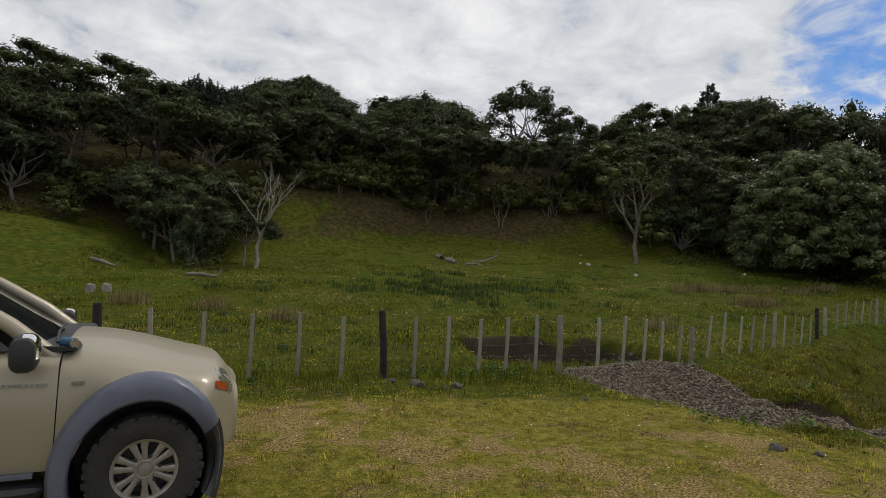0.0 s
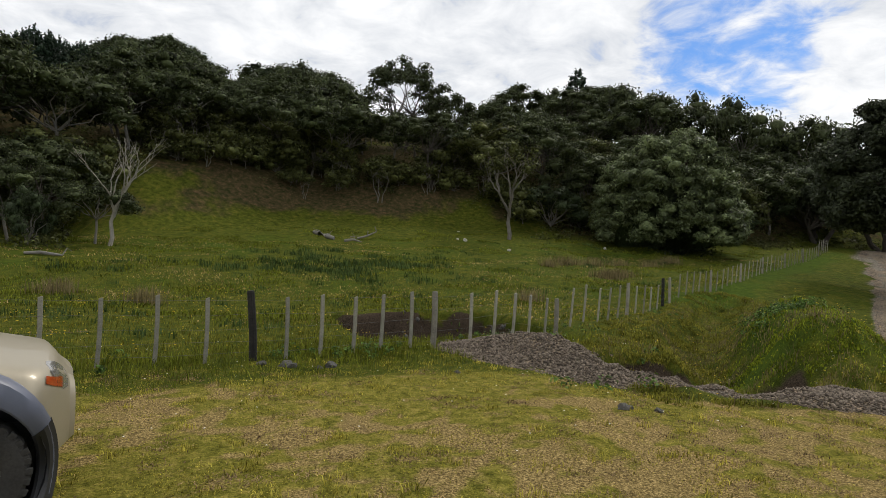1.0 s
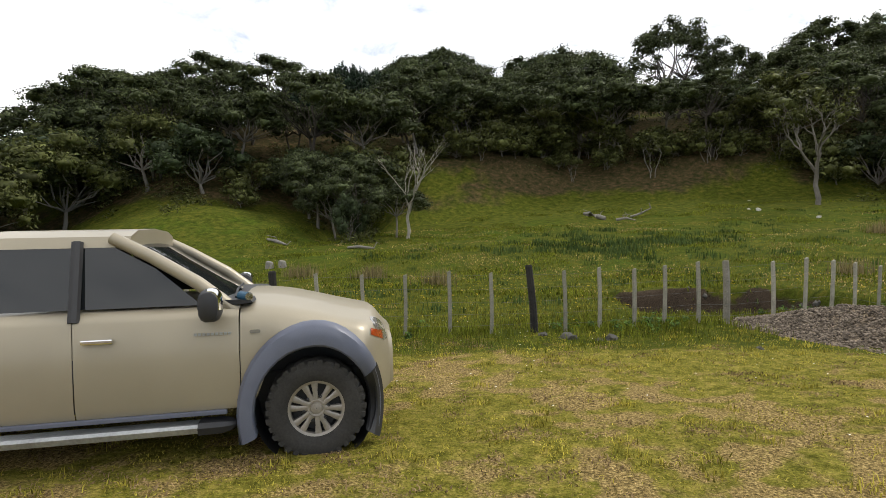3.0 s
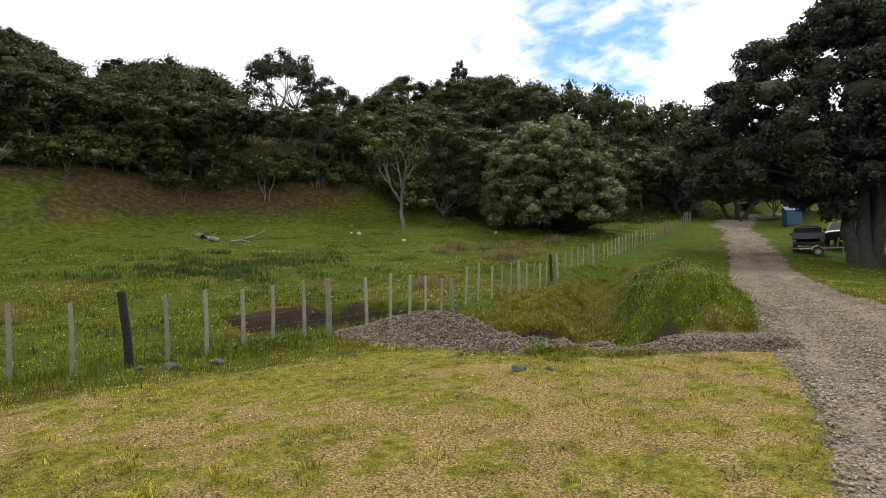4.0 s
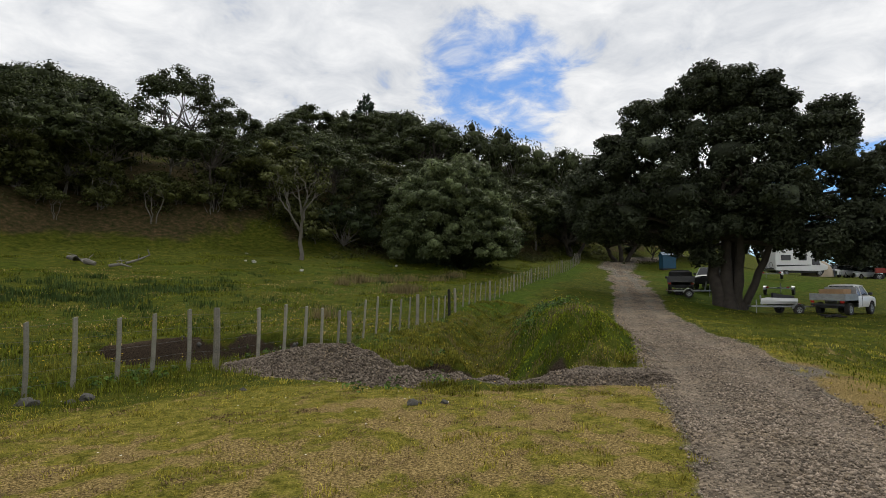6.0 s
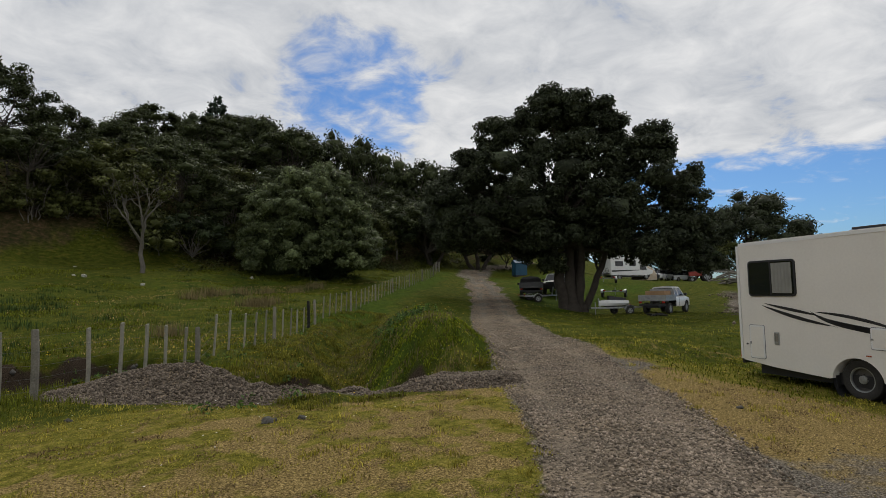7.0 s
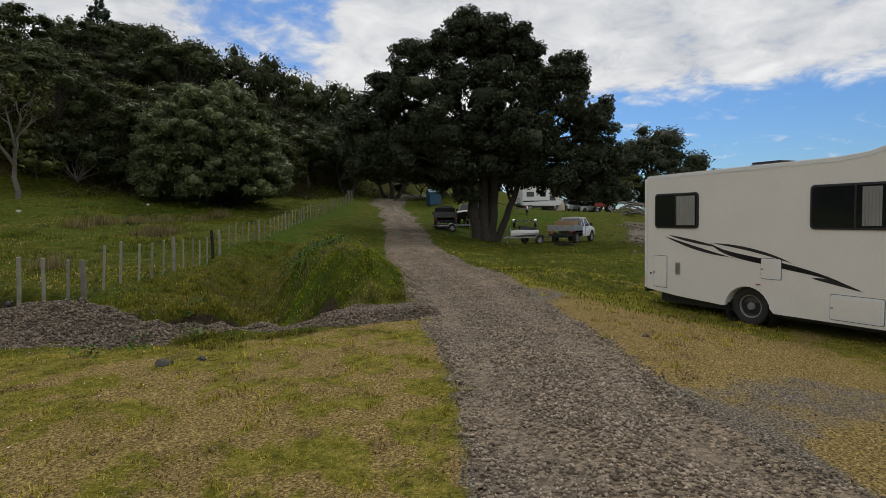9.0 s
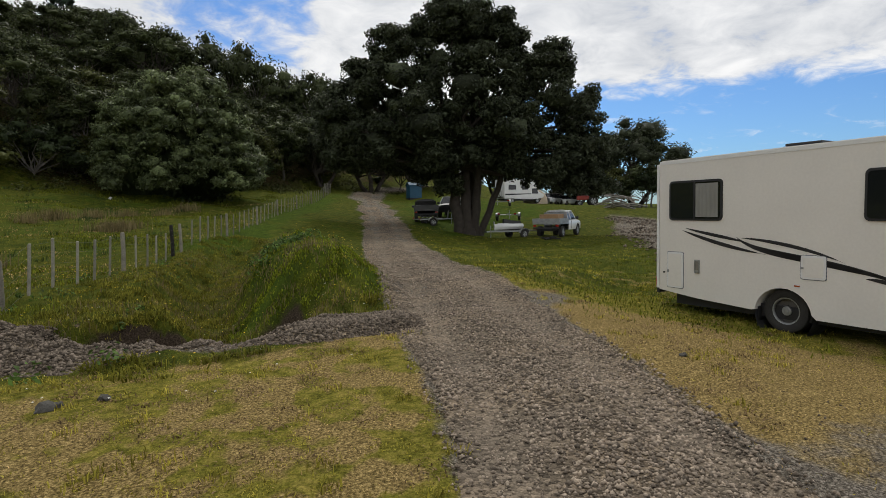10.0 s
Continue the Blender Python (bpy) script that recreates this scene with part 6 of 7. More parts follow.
def pickup(name, m, paint, label, load=None, rails=True, deck=True, tail=True):
    """A crew-cab pickup with a drop-side deck; x forward, its middle over the ground at the origin."""
    u = thing(name, m, label, "pickup truck")
    st = []
    for x in [2.35, 2.30, 2.15, 1.95] + [1.85 - 0.1 * i for i in range(9)] + [0.95, 0.2, -0.55]:
        hw = 0.88 - 0.22 * float(sstep(1.9, 2.4, x))
        zt = 1.14 - 0.12 * float(sstep(1.2, 2.35, x))
        st.append((x, hw, arch_edge(x, 1.45, 0.44, 0.38, 0.45), zt, 0.03, 0.14))
    shell(st, "body", paint, u)
    part("front_bumper", box(2.28, -0.7, 0.45, 2.42, 0.7, 0.95, 0.05), PLASTIC_BLACK, u)
    roof = [[(x, y, z) for y, z in ((-0.66, 1.66), (-0.60, 1.74), (0, 1.79), (0.60, 1.74), (0.66, 1.66))] for x in (0.62, 0.3, -0.45, -0.55)]
    part("roof", loft(roof), paint, u, smooth=True)
    for s in (-1, 1):
        for x0, x1 in ((1.10, 0.60), (0.02, 0.04), (-0.52, -0.50)):
            part("pillar", tube([(x0, s * 0.80, 1.12), (x1, s * 0.64, 1.70)], 0.045, 6), paint, u)
        for q in ([(0.98, 1.15), (0.08, 1.15), (0.08, 1.64), (0.58, 1.64)], [(-0.04, 1.15), (-0.46, 1.15), (-0.46, 1.64), (-0.04, 1.64)]):
            bm = bmesh.new()
            bm.faces.new([bm.verts.new((x, s * (0.815 - 0.16 * (z - 1.15) / 0.49), z)) for x, z in q])
            part("side_window", bm, GLASS_DARK, u, "dark side glass")
        for x in (1.45, -1.5):
            simple_wheel(u, (x, s * 0.74, 0.37), 0.37, 0.24, s)
        part("door_line", box(-0.008, min(s * 0.872, s * 0.886), 0.5, 0.008, max(s * 0.872, s * 0.886), 1.08), PLASTIC_BLACK, u)
        part("wing_mirror", box(0.86, min(s * 0.86, s * 1.06), 1.14, 0.98, max(s * 0.86, s * 1.06), 1.32, 0.03), PLASTIC_BLACK, u)
        part("tail_light", box(-2.43, min(s * 0.66, s * 0.86), 0.72, -2.40, max(s * 0.66, s * 0.86), 0.84, 0.01), LENS_RED, u, "red tail light")
    for x0, z0, x1, z1 in ((1.12, 1.14, 0.64, 1.68), (-0.56, 1.14, -0.55, 1.66)):
        bm = bmesh.new()
        bm.faces.new([bm.verts.new(p) for p in ((x0, -0.74, z0), (x0, 0.74, z0), (x1, 0.60, z1), (x1, -0.60, z1))])
        part("cab_glass", bm, GLASS_DARK, u, "dark cab glass")
    part("chassis", box(-2.3, -0.42, 0.42, 2.2, 0.42, 0.62), PLASTIC_BLACK, u)
    part("deck", box(-2.42, -0.92, 0.86, -0.66, 0.92, 0.94, 0.01), STEEL if rails else paint, u)
    wall_mat = STEEL if rails else paint
    hgt = 0.30 if rails else 0.34
    for y0, y1 in ((-0.92, -0.885), (0.885, 0.92)):
        part("drop_side", box(-2.42, y0, 0.944, -0.66, y1, 0.944 + hgt, 0.008), wall_mat, u)
    part("tailgate", box(-2.43, -0.88, 0.944, -2.395, 0.88, 0.944 + hgt, 0.008), wall_mat, u)
    part("headboard", loft([[(x, y, z) for y, z in ((-0.85, 0.944), (0.85, 0.944), (0.80, 1.62), (-0.80, 1.62))] for x in (-0.70, -0.66)]), STEEL if rails else PLASTIC_BLACK, u)
    part("rear_bar", box(-2.46, -0.85, 0.55, -2.40, 0.85, 0.68, 0.015), PLASTIC_BLACK, u)
    if load:
        part("load_box", box(-1.85, -0.62, 0.946, -0.78, 0.66, 1.50, 0.02), PLY, u, "brown plywood box on the deck")
    return u


def at_ground(x, y, turn):
    return pose(x, y, h1(x, y), 0, 0, turn)


def trailer(name, m, length, label, jockey=True, load=False, winch=True):
    t = thing(name, m, label, "trailer")
    w = 0.72
    for s in (-1, 1):
        part("side_rail", loft([[(x, s * yy, z) for yy, z in ((k * w - 0.03, 0.44), (k * w + 0.03, 0.44), (k * w + 0.03, 0.52), (k * w - 0.03, 0.52))] for x, k in ((-length * 0.5, 1.0), (length * 0.12, 1.0), (length * 0.5, 0.06))]), STEEL, t)
        simple_wheel(t, (-length * 0.18, s * 0.90, 0.29), 0.29, 0.18, s)
        part("mudguard", loft([[(-length * 0.18 + 0.36 * math.cos(radians(a)), s * yy, 0.30 + 0.36 * math.sin(radians(a))) for yy in (0.80, 1.0)] + [(-length * 0.18 + 0.345 * math.cos(radians(a)), s * yy, 0.30 + 0.345 * math.sin(radians(a))) for yy in (1.0, 0.80)] for a in range(10, 171, 16)]), STEEL, t)
        part("lamp", box(-length * 0.5 - 0.03, min(s * 0.55, s * 0.75), 0.50, -length * 0.5, max(s * 0.55, s * 0.75), 0.62, 0.01), LENS_RED, t, "red trailer lamp")
    for x in (-0.48, -0.2, 0.1):
        part("cross_member", box(x * length - 0.03, -w, 0.45, x * length + 0.03, w, 0.51, 0.005), STEEL, t)
    part("keel_roller", box(-length * 0.46, -0.05, 0.53, length * 0.2, 0.05, 0.58, 0.01), RUBBER, t)
    if jockey:
        part("jockey_leg", tube([(length * 0.42, 0.09, 0.06), (length * 0.42, 0.09, 0.85)], 0.028, 8), STEEL, t)
    if winch:
        part("winch_post", loft([[(length * 0.30 + dx + 0.12 * q, y, 0.52 + 0.6 * q) for dx, y in ((-0.04, -0.04), (0.04, -0.04), (0.04, 0.04), (-0.04, 0.04))] for q in (0, 1)]), STEEL, t)
    part("coupling", box(length * 0.5, -0.04, 0.43, length * 0.5 + 0.18, 0.04, 0.52, 0.015), PLASTIC_BLACK, t)
    if load:
        part("jetski_hull", loft([[(x, y * k, 0.60 + z * q) for y, z in ((-0.35, 0.16), (-0.2, 0.0), (0.2, 0.0), (0.35, 0.16), (0.28, 0.34), (-0.28, 0.34))] for x, k, q in ((-1.0, 0.9, 1.0), (-0.2, 1.0, 1.05), (0.6, 0.8, 1.15), (1.1, 0.15, 0.95))]), WHITE_PAINT, t, "white jet-ski hull", smooth=True)
        part("jetski_seat", loft([[(x, y * k, 0.93 + z) for y, z in ((-0.14, 0), (0.14, 0), (0.10, q), (-0.10, q))] for x, k, q in ((-0.9, 1, 0.16), (-0.2, 1, 0.24), (0.15, 0.8, 0.30), (0.4, 0.9, 0.34))]), PLASTIC_BLACK, t, "black jet-ski seat", smooth=True)
    return t


ROAD_TURN = math.degrees(math.atan2(0.67, 0.74))
pickup("pickup_truck", at_ground(38.4, 26.9, ROAD_TURN - 6), PAINT_DARK, "dark charcoal pickup truck parked under the tree", rails=False)
trailer("boat_trailer", at_ground(36.4, 24.6, ROAD_TURN - 78), 3.0, "empty galvanised boat trailer on the grass")
pickup("pickup_truck", at_ground(43.0, 27.4, ROAD_TURN + 160), PAINT_SILVER, "silver four-wheel-drive pickup parked behind the tree trunks", rails=False)
pickup("pickup_truck", at_ground(38.6, 16.0, 2), WHITE_PAINT, "white flat-deck pickup truck carrying a brown box", load=True)
trailer("boat_trailer", at_ground(35.6, 18.3, 150), 3.4, "galvanised boat trailer with a white jet-ski on it", load=True)
trailer("flat_trailer", at_ground(44.0, 22.5, 20), 2.6, "small galvanised flat trailer on the grass", winch=False)
trailer("flat_trailer", at_ground(52.0, 27.5, 35), 2.8, "small galvanised flat trailer near the white motorhome", winch=False)


def far_motorhome():
    v = thing("motorhome", at_ground(68.0, 33.0, -30), "white motorhome with bicycles on its tail, far across the campground", "motorhome")
    out = [(-3.0, 0.6), (1.3, 0.5), (2.0, 0.5), (2.9, 0.7), (3.0, 1.1), (2.2, 1.45), (1.9, 1.95), (2.6, 2.15), (2.7, 2.75), (1.9, 3.0), (-3.0, 3.0)]
    bm = plate(out, 2.2, at=-1.1)
    bmesh.ops.bevel(bm, geom=bm.edges[:], offset=0.05, segments=2, affect="EDGES")
    part("house_body", bm, WHITE_PAINT, v, smooth=True)
    for s in (-1, 1):
        for x0, z0, x1, z1 in ((-2.4, 1.7, -1.3, 2.3), (-0.4, 1.7, 0.5, 2.3)):
            part("window", plate(rounded(x0, z0, x1, z1, 0.06), 0.02 * s, at=s * 1.101), GLASS_DARK, v, "dark window")
        part("cab_door_window", plate([(1.1, 1.2), (2.05, 1.2), (1.85, 1.85), (1.1, 1.85)], 0.02 * s, at=s * 1.101), GLASS_DARK, v)
        part("stripe", plate([(-2.9, 1.0), (1.0, 1.15), (1.0, 1.22), (-2.9, 1.2)], 0.006 * s, at=s * 1.101), DECAL_BLACK, v, "dark stripe")
        for x in (-1.8, 2.0):
            simple_wheel(v, (x, s * 0.95, 0.36), 0.36, 0.24, s)
    bm = bmesh.new()
    bm.faces.new([bm.verts.new(p) for p in ((2.24, -0.9, 1.44), (2.24, 0.9, 1.44), (1.93, 0.85, 1.94), (1.93, -0.85, 1.94))])
    part("windscreen", bm, GLASS_DARK, v)
    part("underframe", box(-2.9, -0.9, 0.35, 2.6, 0.9, 0.62), PLASTIC_BLACK, v)
    rack = part("cycle_rack", box(-3.35, -0.8, 0.75, -3.03, 0.8, 0.85, 0.02), PLASTIC_BLACK, v)
    for y in (-0.5, 0.5):
        part("cycle_wheel", lathe([(0.31, -0.02), (0.34, 0.0), (0.31, 0.02), (0.29, 0.0), (0.31, -0.02)], 20, "Y", Matrix.Translation((-3.2, y, 1.2)) @ Matrix.Rotation(radians(90), 4, "Z")), RUBBER, rack)


far_motorhome()


def hatchback(m, paint, label):
    c = thing("car", m, label, "car")
    st = []
    for x in [2.05, 2.0, 1.8] + [1.7 - 0.1 * i for i in range(9)] + [0.5, 0, -0.4] + [-0.8 - 0.1 * i for i in range(9)] + [-1.9, -2.0]:
        hw = 0.84 - 0.2 * float(sstep(1.6, 2.1, abs(x)))
        zb = max(arch_edge(x, 1.25, 0.36, 0.30, 0.25), arch_edge(x, -1.25, 0.36, 0.30, 0.25))
        st.append((x, hw, zb, 0.90 - 0.16 * float(sstep(0.9, 2.05, x)), 0.03, 0.12))
    shell(st, "body", paint, c)
    part("cabin", loft([[(x, y * k, z) for y, z in ((-0.76, 0.86), (-0.60, q), (0.60, q), (0.76, 0.86))] for x, k, q in ((1.05, 1, 0.90), (0.45, 1, 1.40), (-0.5, 1, 1.46), (-1.5, 1, 1.36), (-1.95, 0.95, 0.92))]), GLASS_DARK, c, "dark window glass")
    part("roof", loft([[(x, y, z) for y, z in ((-0.62, q), (-0.5, q + 0.035), (0.5, q + 0.035), (0.62, q))] for x, q in ((0.42, 1.40), (-0.5, 1.462), (-1.5, 1.362))]), paint, c, smooth=True)
    for s in (-1, 1):
        for x in (1.25, -1.25):
            simple_wheel(c, (x, s * 0.72, 0.30), 0.30, 0.20, s, ALLOY)
    return c


hatchback(at_ground(74.0, 32.0, 200), WHITE_PAINT, "white hatchback car parked among the campers")
hatchback(at_ground(79.0, 31.0, 170), WHITE_PAINT, "white car parked beyond the tents")
hatchback(at_ground(76.5, 32.0, 185), PAINT_SILVER, "silver car parked beside a white one")


def dome_tent(m, label, mat, r=1.6, hgt=1.9):
    t = thing("tent", m, label, "tent")
    rings = []
    for k in range(9):
        a = math.pi / 2 * k / 8
        rings.append([(r * math.cos(a) ** 0.8 * math.cos(2 * math.pi * j / 16) * (1.25 if j in (0, 8) else 1), r * math.cos(a) ** 0.8 * math.sin(2 * math.pi * j / 16), hgt * math.sin(a)) for j in range(16)] if k < 8 else [(0.02 * math.cos(2 * math.pi * j / 16), 0.02 * math.sin(2 * math.pi * j / 16), hgt) for j in range(16)])
    part("canvas", loft(rings), mat, t, smooth=True)
    part("door_flap", plate([(-0.5, 0.0), (0.5, 0.0), (0.35, 1.2), (-0.35, 1.2)], 0.03, at=-r * 1.02), PLASTIC_GREY, t)
    return t


dome_tent(at_ground(71.0, 32.2, 30), "tan dome tent pitched beside the white motorhome", CANVAS)


def build_hut():
    t = thing("portable_toilet", at_ground(55.4, 40.4, -35), "small blue toilet cabin with a gabled roof", "toilet cabin")
    for y0, y1 in ((-0.7, -0.66), (0.66, 0.7)):
        part("side_wall", box(-0.7, y0, 0.05, 0.7, y1, 1.45, 0.01), BLUE_PLASTIC, t)
    part("back_wall", box(0.66, -0.66, 0.05, 0.7, 0.66, 1.45, 0.01), BLUE_PLASTIC, t)
    part("door_frame", box(-0.7, -0.66, 0.05, -0.66, 0.66, 1.45, 0.01), BLUE_PLASTIC, t)
    part("door", box(-0.73, -0.40, 0.10, -0.705, 0.40, 1.38, 0.01), BLUE_PLASTIC, t)
    part("roof", loft([[(x, -0.78, 1.44), (x, 0.0, 1.82), (x, 0.78, 1.44), (x, 0.78, 1.50), (x, 0.0, 1.89), (x, -0.78, 1.50)] for x in (-0.8, 0.8)]), BLUE_PLASTIC, t)
    for x in (-0.68, 0.68):
        part("gable", plate([(-0.68, 1.44), (0.68, 1.44), (0.0, 1.80)], 0.03, "YZ", x - 0.015), BLUE_PLASTIC, t)
    part("skid", box(-0.74, -0.74, -0.15, 0.74, 0.74, 0.05, 0.02), PLASTIC_BLACK, t)


build_hut()


def build_tractor():
    t = thing("tractor", at_ground(78.0, 27.5, 120), "small red farm tractor parked under distant trees", "tractor")
    part("engine_hood", box(0.0, -0.35, 0.75, 1.6, 0.35, 1.35, 0.06), RED_PAINT, t)
    part("seat", box(-0.7, -0.25, 1.0, -0.3, 0.25, 1.5, 0.05), PLASTIC_BLACK, t)
    part("roll_bar", tube([(-0.6, -0.5, 0.8), (-0.6, -0.5, 2.1), (-0.6, 0.5, 2.1), (-0.6, 0.5, 0.8)], 0.04, 8), PLASTIC_BLACK, t)
    for s in (-1, 1):
        simple_wheel(t, (-0.5, s * 0.7, 0.62), 0.62, 0.35, s)
        simple_wheel(t, (1.3, s * 0.6, 0.36), 0.36, 0.22, s)


build_tractor()


# ---- stones, logs and the gravel heap ----
def rock_mesh(seed, mat, flat=0.6):
    rnd = random.Random(seed)
    bm = bmesh.new()
    bmesh.ops.create_icosphere(bm, subdivisions=2, radius=1.0)
    off = Vector((rnd.uniform(0, 50), rnd.uniform(0, 50), rnd.uniform(0, 50)))
    for v in bm.verts:
        v.co *= 0.8 + 0.55 * noise.noise(v.co * 1.3 + off) + 0.2 * noise.noise(v.co * 3.1 + off)
        v.co.z *= flat
    me = bpy.data.meshes.new("rock")
    bm.to_mesh(me)
    bm.free()
    me.materials.append(mat)
    me.shade_smooth()
    me.set_sharp_from_angle(angle=radians(35))
    return me


ROCKS = [rock_mesh(i, ROCK) for i in range(3)]
PALE_ROCKS = [rock_mesh(i + 5, ROCK_PALE, 0.75) for i in range(2)]


def rock(x, y, size, kind, label, turn=0.0, sink=0.25):
    ob = new("rock", kind)
    ob.matrix_world = Matrix.Translation((x, y, h1(x, y) + size * (0.45 - sink))) @ Matrix.Rotation(turn, 4, "Z") @ Matrix.Diagonal((size, size * 0.8, size, 1))
    return tagged(ob, label, "rock")


for i, (x, y, s) in enumerate(((-0.36, 9.25, 0.16), (0.32, 9.2, 0.14), (0.12, 9.15, 0.08), (-0.75, 9.25, 0.10))):
    rock(x, y, s, ROCKS[i % 3], "dark weathered rock in the grass beside the fence", i * 1.3, 0.36)
for i, (x, y, s) in enumerate(((3.78, 6.40, 0.12), (4.15, 6.25, 0.08), (2.2, 8.6, 0.07), (8.1, 2.4, 0.06))):
    rock(x, y, s, ROCKS[i % 3], "flat grey stone half sunk in the mown grass", i * 0.9, 0.42)
for i, (x, y, s) in enumerate(((11.6, 48.0, 0.22), (10.7, 42.0, 0.24), (10.2, 42.4, 0.14), (13.1, 38.7, 0.18), (21.9, 41.4, 0.2))):
    rock(x, y, s, PALE_ROCKS[i % 2], "pale limestone boulder lying in the paddock", i * 1.1)


def log(path, radii, mat, label, name="log", twigs=0, seed=0):
    rnd = random.Random(seed)
    t = thing(name, Matrix(), label, "log")
    pts = [(x, y, h1(x, y) + z) for x, y, z in path]
    bm = bmesh.new()
    add_tube(bm, pts, radii, 8)
    part("trunk", bm, mat, t, smooth=True)
    for k in range(twigs):
        a = Vector(pts[rnd.randrange(1, len(pts))])
        part("branch", tube([a, a + Vector((rnd.uniform(-0.3, 0.3), rnd.uniform(-0.2, 0.2), rnd.uniform(0.15, 0.35))), a + Vector((rnd.uniform(-0.6, 0.6), rnd.uniform(-0.3, 0.3), rnd.uniform(0.2, 0.5)))], [0.04, 0.03, 0.012], 6), mat, t)
    return t


log([(-0.5, 41.2, 0.35), (-0.1, 40.8, 0.25), (0.4, 40.3, 0.15), (0.9, 40.0, 0.12)], [0.12, 0.17, 0.18, 0.12], WOOD_GREY, "weathered grey fallen tree trunk lying in the paddock", twigs=2, seed=1)
log([(1.6, 39.6, 0.15), (2.2, 39.4, 0.3), (2.8, 39.5, 0.15)], [0.10, 0.08, 0.03], WOOD_GREY, "bleached fallen branch on the grass", "fallen_branch", 2, 2)
log([(2.6, 41.8, 0.1), (3.3, 42.0, 0.3), (4.0, 42.2, 0.55)], [0.08, 0.07, 0.04], WOOD_GREY, "bleached curved branch on the paddock slope", "fallen_branch", 2, 3)
log([(-18.6, 30.2, 0.1), (-17.9, 30.1, 0.18), (-17.2, 30.0, 0.1)], [0.07, 0.10, 0.05], WOOD_GREY, "bleached fallen branch on the paddock", "fallen_branch", 2, 4)
log([(-13.2, 29.6, 0.08), (-12.5, 29.5, 0.14), (-11.6, 29.5, 0.08)], [0.06, 0.09, 0.05], WOOD_GREY, "bleached driftwood branch on the grass", "fallen_branch", 1, 5)
for x, y in ((-14.44, 23.6), (-13.9, 23.8)):
    s = thing("tree_stump", Matrix(), "low cut tree stump in the paddock", "stump")
    part("stump", tube([(x, y, h1(x, y) - 0.1), (x, y, h1(x, y) + 0.22), (x + 0.01, y, h1(x, y) + 0.26)], [0.22, 0.17, 0.14], 10), WOOD_GREY, s)


def build_drift_heap():
    rnd = random.Random(17)
    t = thing("driftwood_heap", Matrix(), "tangled heap of grey driftwood branches under the trees", "driftwood")
    for i in range(26):
        x, y = 66 + rnd.uniform(-2.5, 2.5), 19.5 + rnd.uniform(-1.5, 1.5)
        a, r = rnd.uniform(0, 6.3), rnd.uniform(1.0, 2.4)
        z = h1(x, y) + rnd.uniform(0.1, 1.5)
        part("branch", tube([(x - r * math.cos(a), y - r * math.sin(a), z - 0.2), (x, y, z + rnd.uniform(0, 0.3)), (x + r * math.cos(a), y + r * math.sin(a), z + rnd.uniform(-0.3, 0.4))], [0.09, 0.08, 0.03], 6), WOOD_GREY, t)


build_drift_heap()

fire = thing("burnt_branches", Matrix(), "small heap of burnt branches on the grass", "branches")
for i in range(9):
    x, y, a = 33.0 + 0.12 * i, 14.4 + 0.1 * (i % 3), i * 2.1
    part("branch", tube([(x - 0.5 * math.cos(a), y - 0.5 * math.sin(a), h1(x, y) + 0.05), (x + 0.5 * math.cos(a), y + 0.5 * math.sin(a), h1(x, y) + 0.16)], [0.05, 0.02], 5), POST_BLACK, fire)


def pile_height(x, y):
    """The heap of road metal by the fence and its tail along the ditch."""
    u, v = (x - 4.15) * 0.86 - (y - 9.95) * 0.51, (x - 4.15) * 0.51 + (y - 9.95) * 0.86
    bump = 0.40 * np.exp(-(np.abs(u - 0.25) / 1.1) ** 2.2 - (np.abs(v) / 0.75) ** 2) + 0.26 * np.exp(-(np.abs(u - 1.35) / 0.85) ** 2 - (np.abs(v + 0.75) / 0.75) ** 2) + 0.20 * np.exp(-(np.abs(u + 1.0) / 0.75) ** 2 - (np.abs(v - 0.15) / 0.55) ** 2)
    d, al = polydist(x, y, GAP_BANK)
    tail = (0.05 + 0.09 * sstep(2.2, 3.2, al)) * sstep(0.5, 0.1, d - 0.25 * sstep(2.2, 3.2, al))
    return np.maximum(bump, tail) + 0.05 * (fbm(x * 4, y * 4, 3, 91) - 0.5) * (np.maximum(bump, tail) > 0.03)


def build_pile():
    xs, ys = np.arange(1.8, 8.9, 0.07), np.arange(5.2, 11.8, 0.07)
    gx, gy = np.meshgrid(xs, ys)
    hp = pile_height(gx, gy)
    gz = height(gx, gy) + hp - 0.03
    i = np.arange(gx.size).reshape(gx.shape)
    keep = hp > 0.012
    faces = [(int(i[a, b]), int(i[a, b + 1]), int(i[a + 1, b + 1]), int(i[a + 1, b])) for a in range(len(ys) - 1) for b in range(len(xs) - 1) if keep[a:a + 2, b:b + 2].any()]
    used = sorted({v for f in faces for v in f})
    remap = {v: k for k, v in enumerate(used)}
    flat = np.stack([gx.ravel(), gy.ravel(), gz.ravel()], 1)
    ob = mesh_object("gravel_mound", flat[used].tolist(), [tuple(remap[v] for v in f) for f in faces], ROAD_GRAVEL)
    tagged(ob, "long low heap of grey crushed gravel beside the fence", "gravel heap")


build_pile()

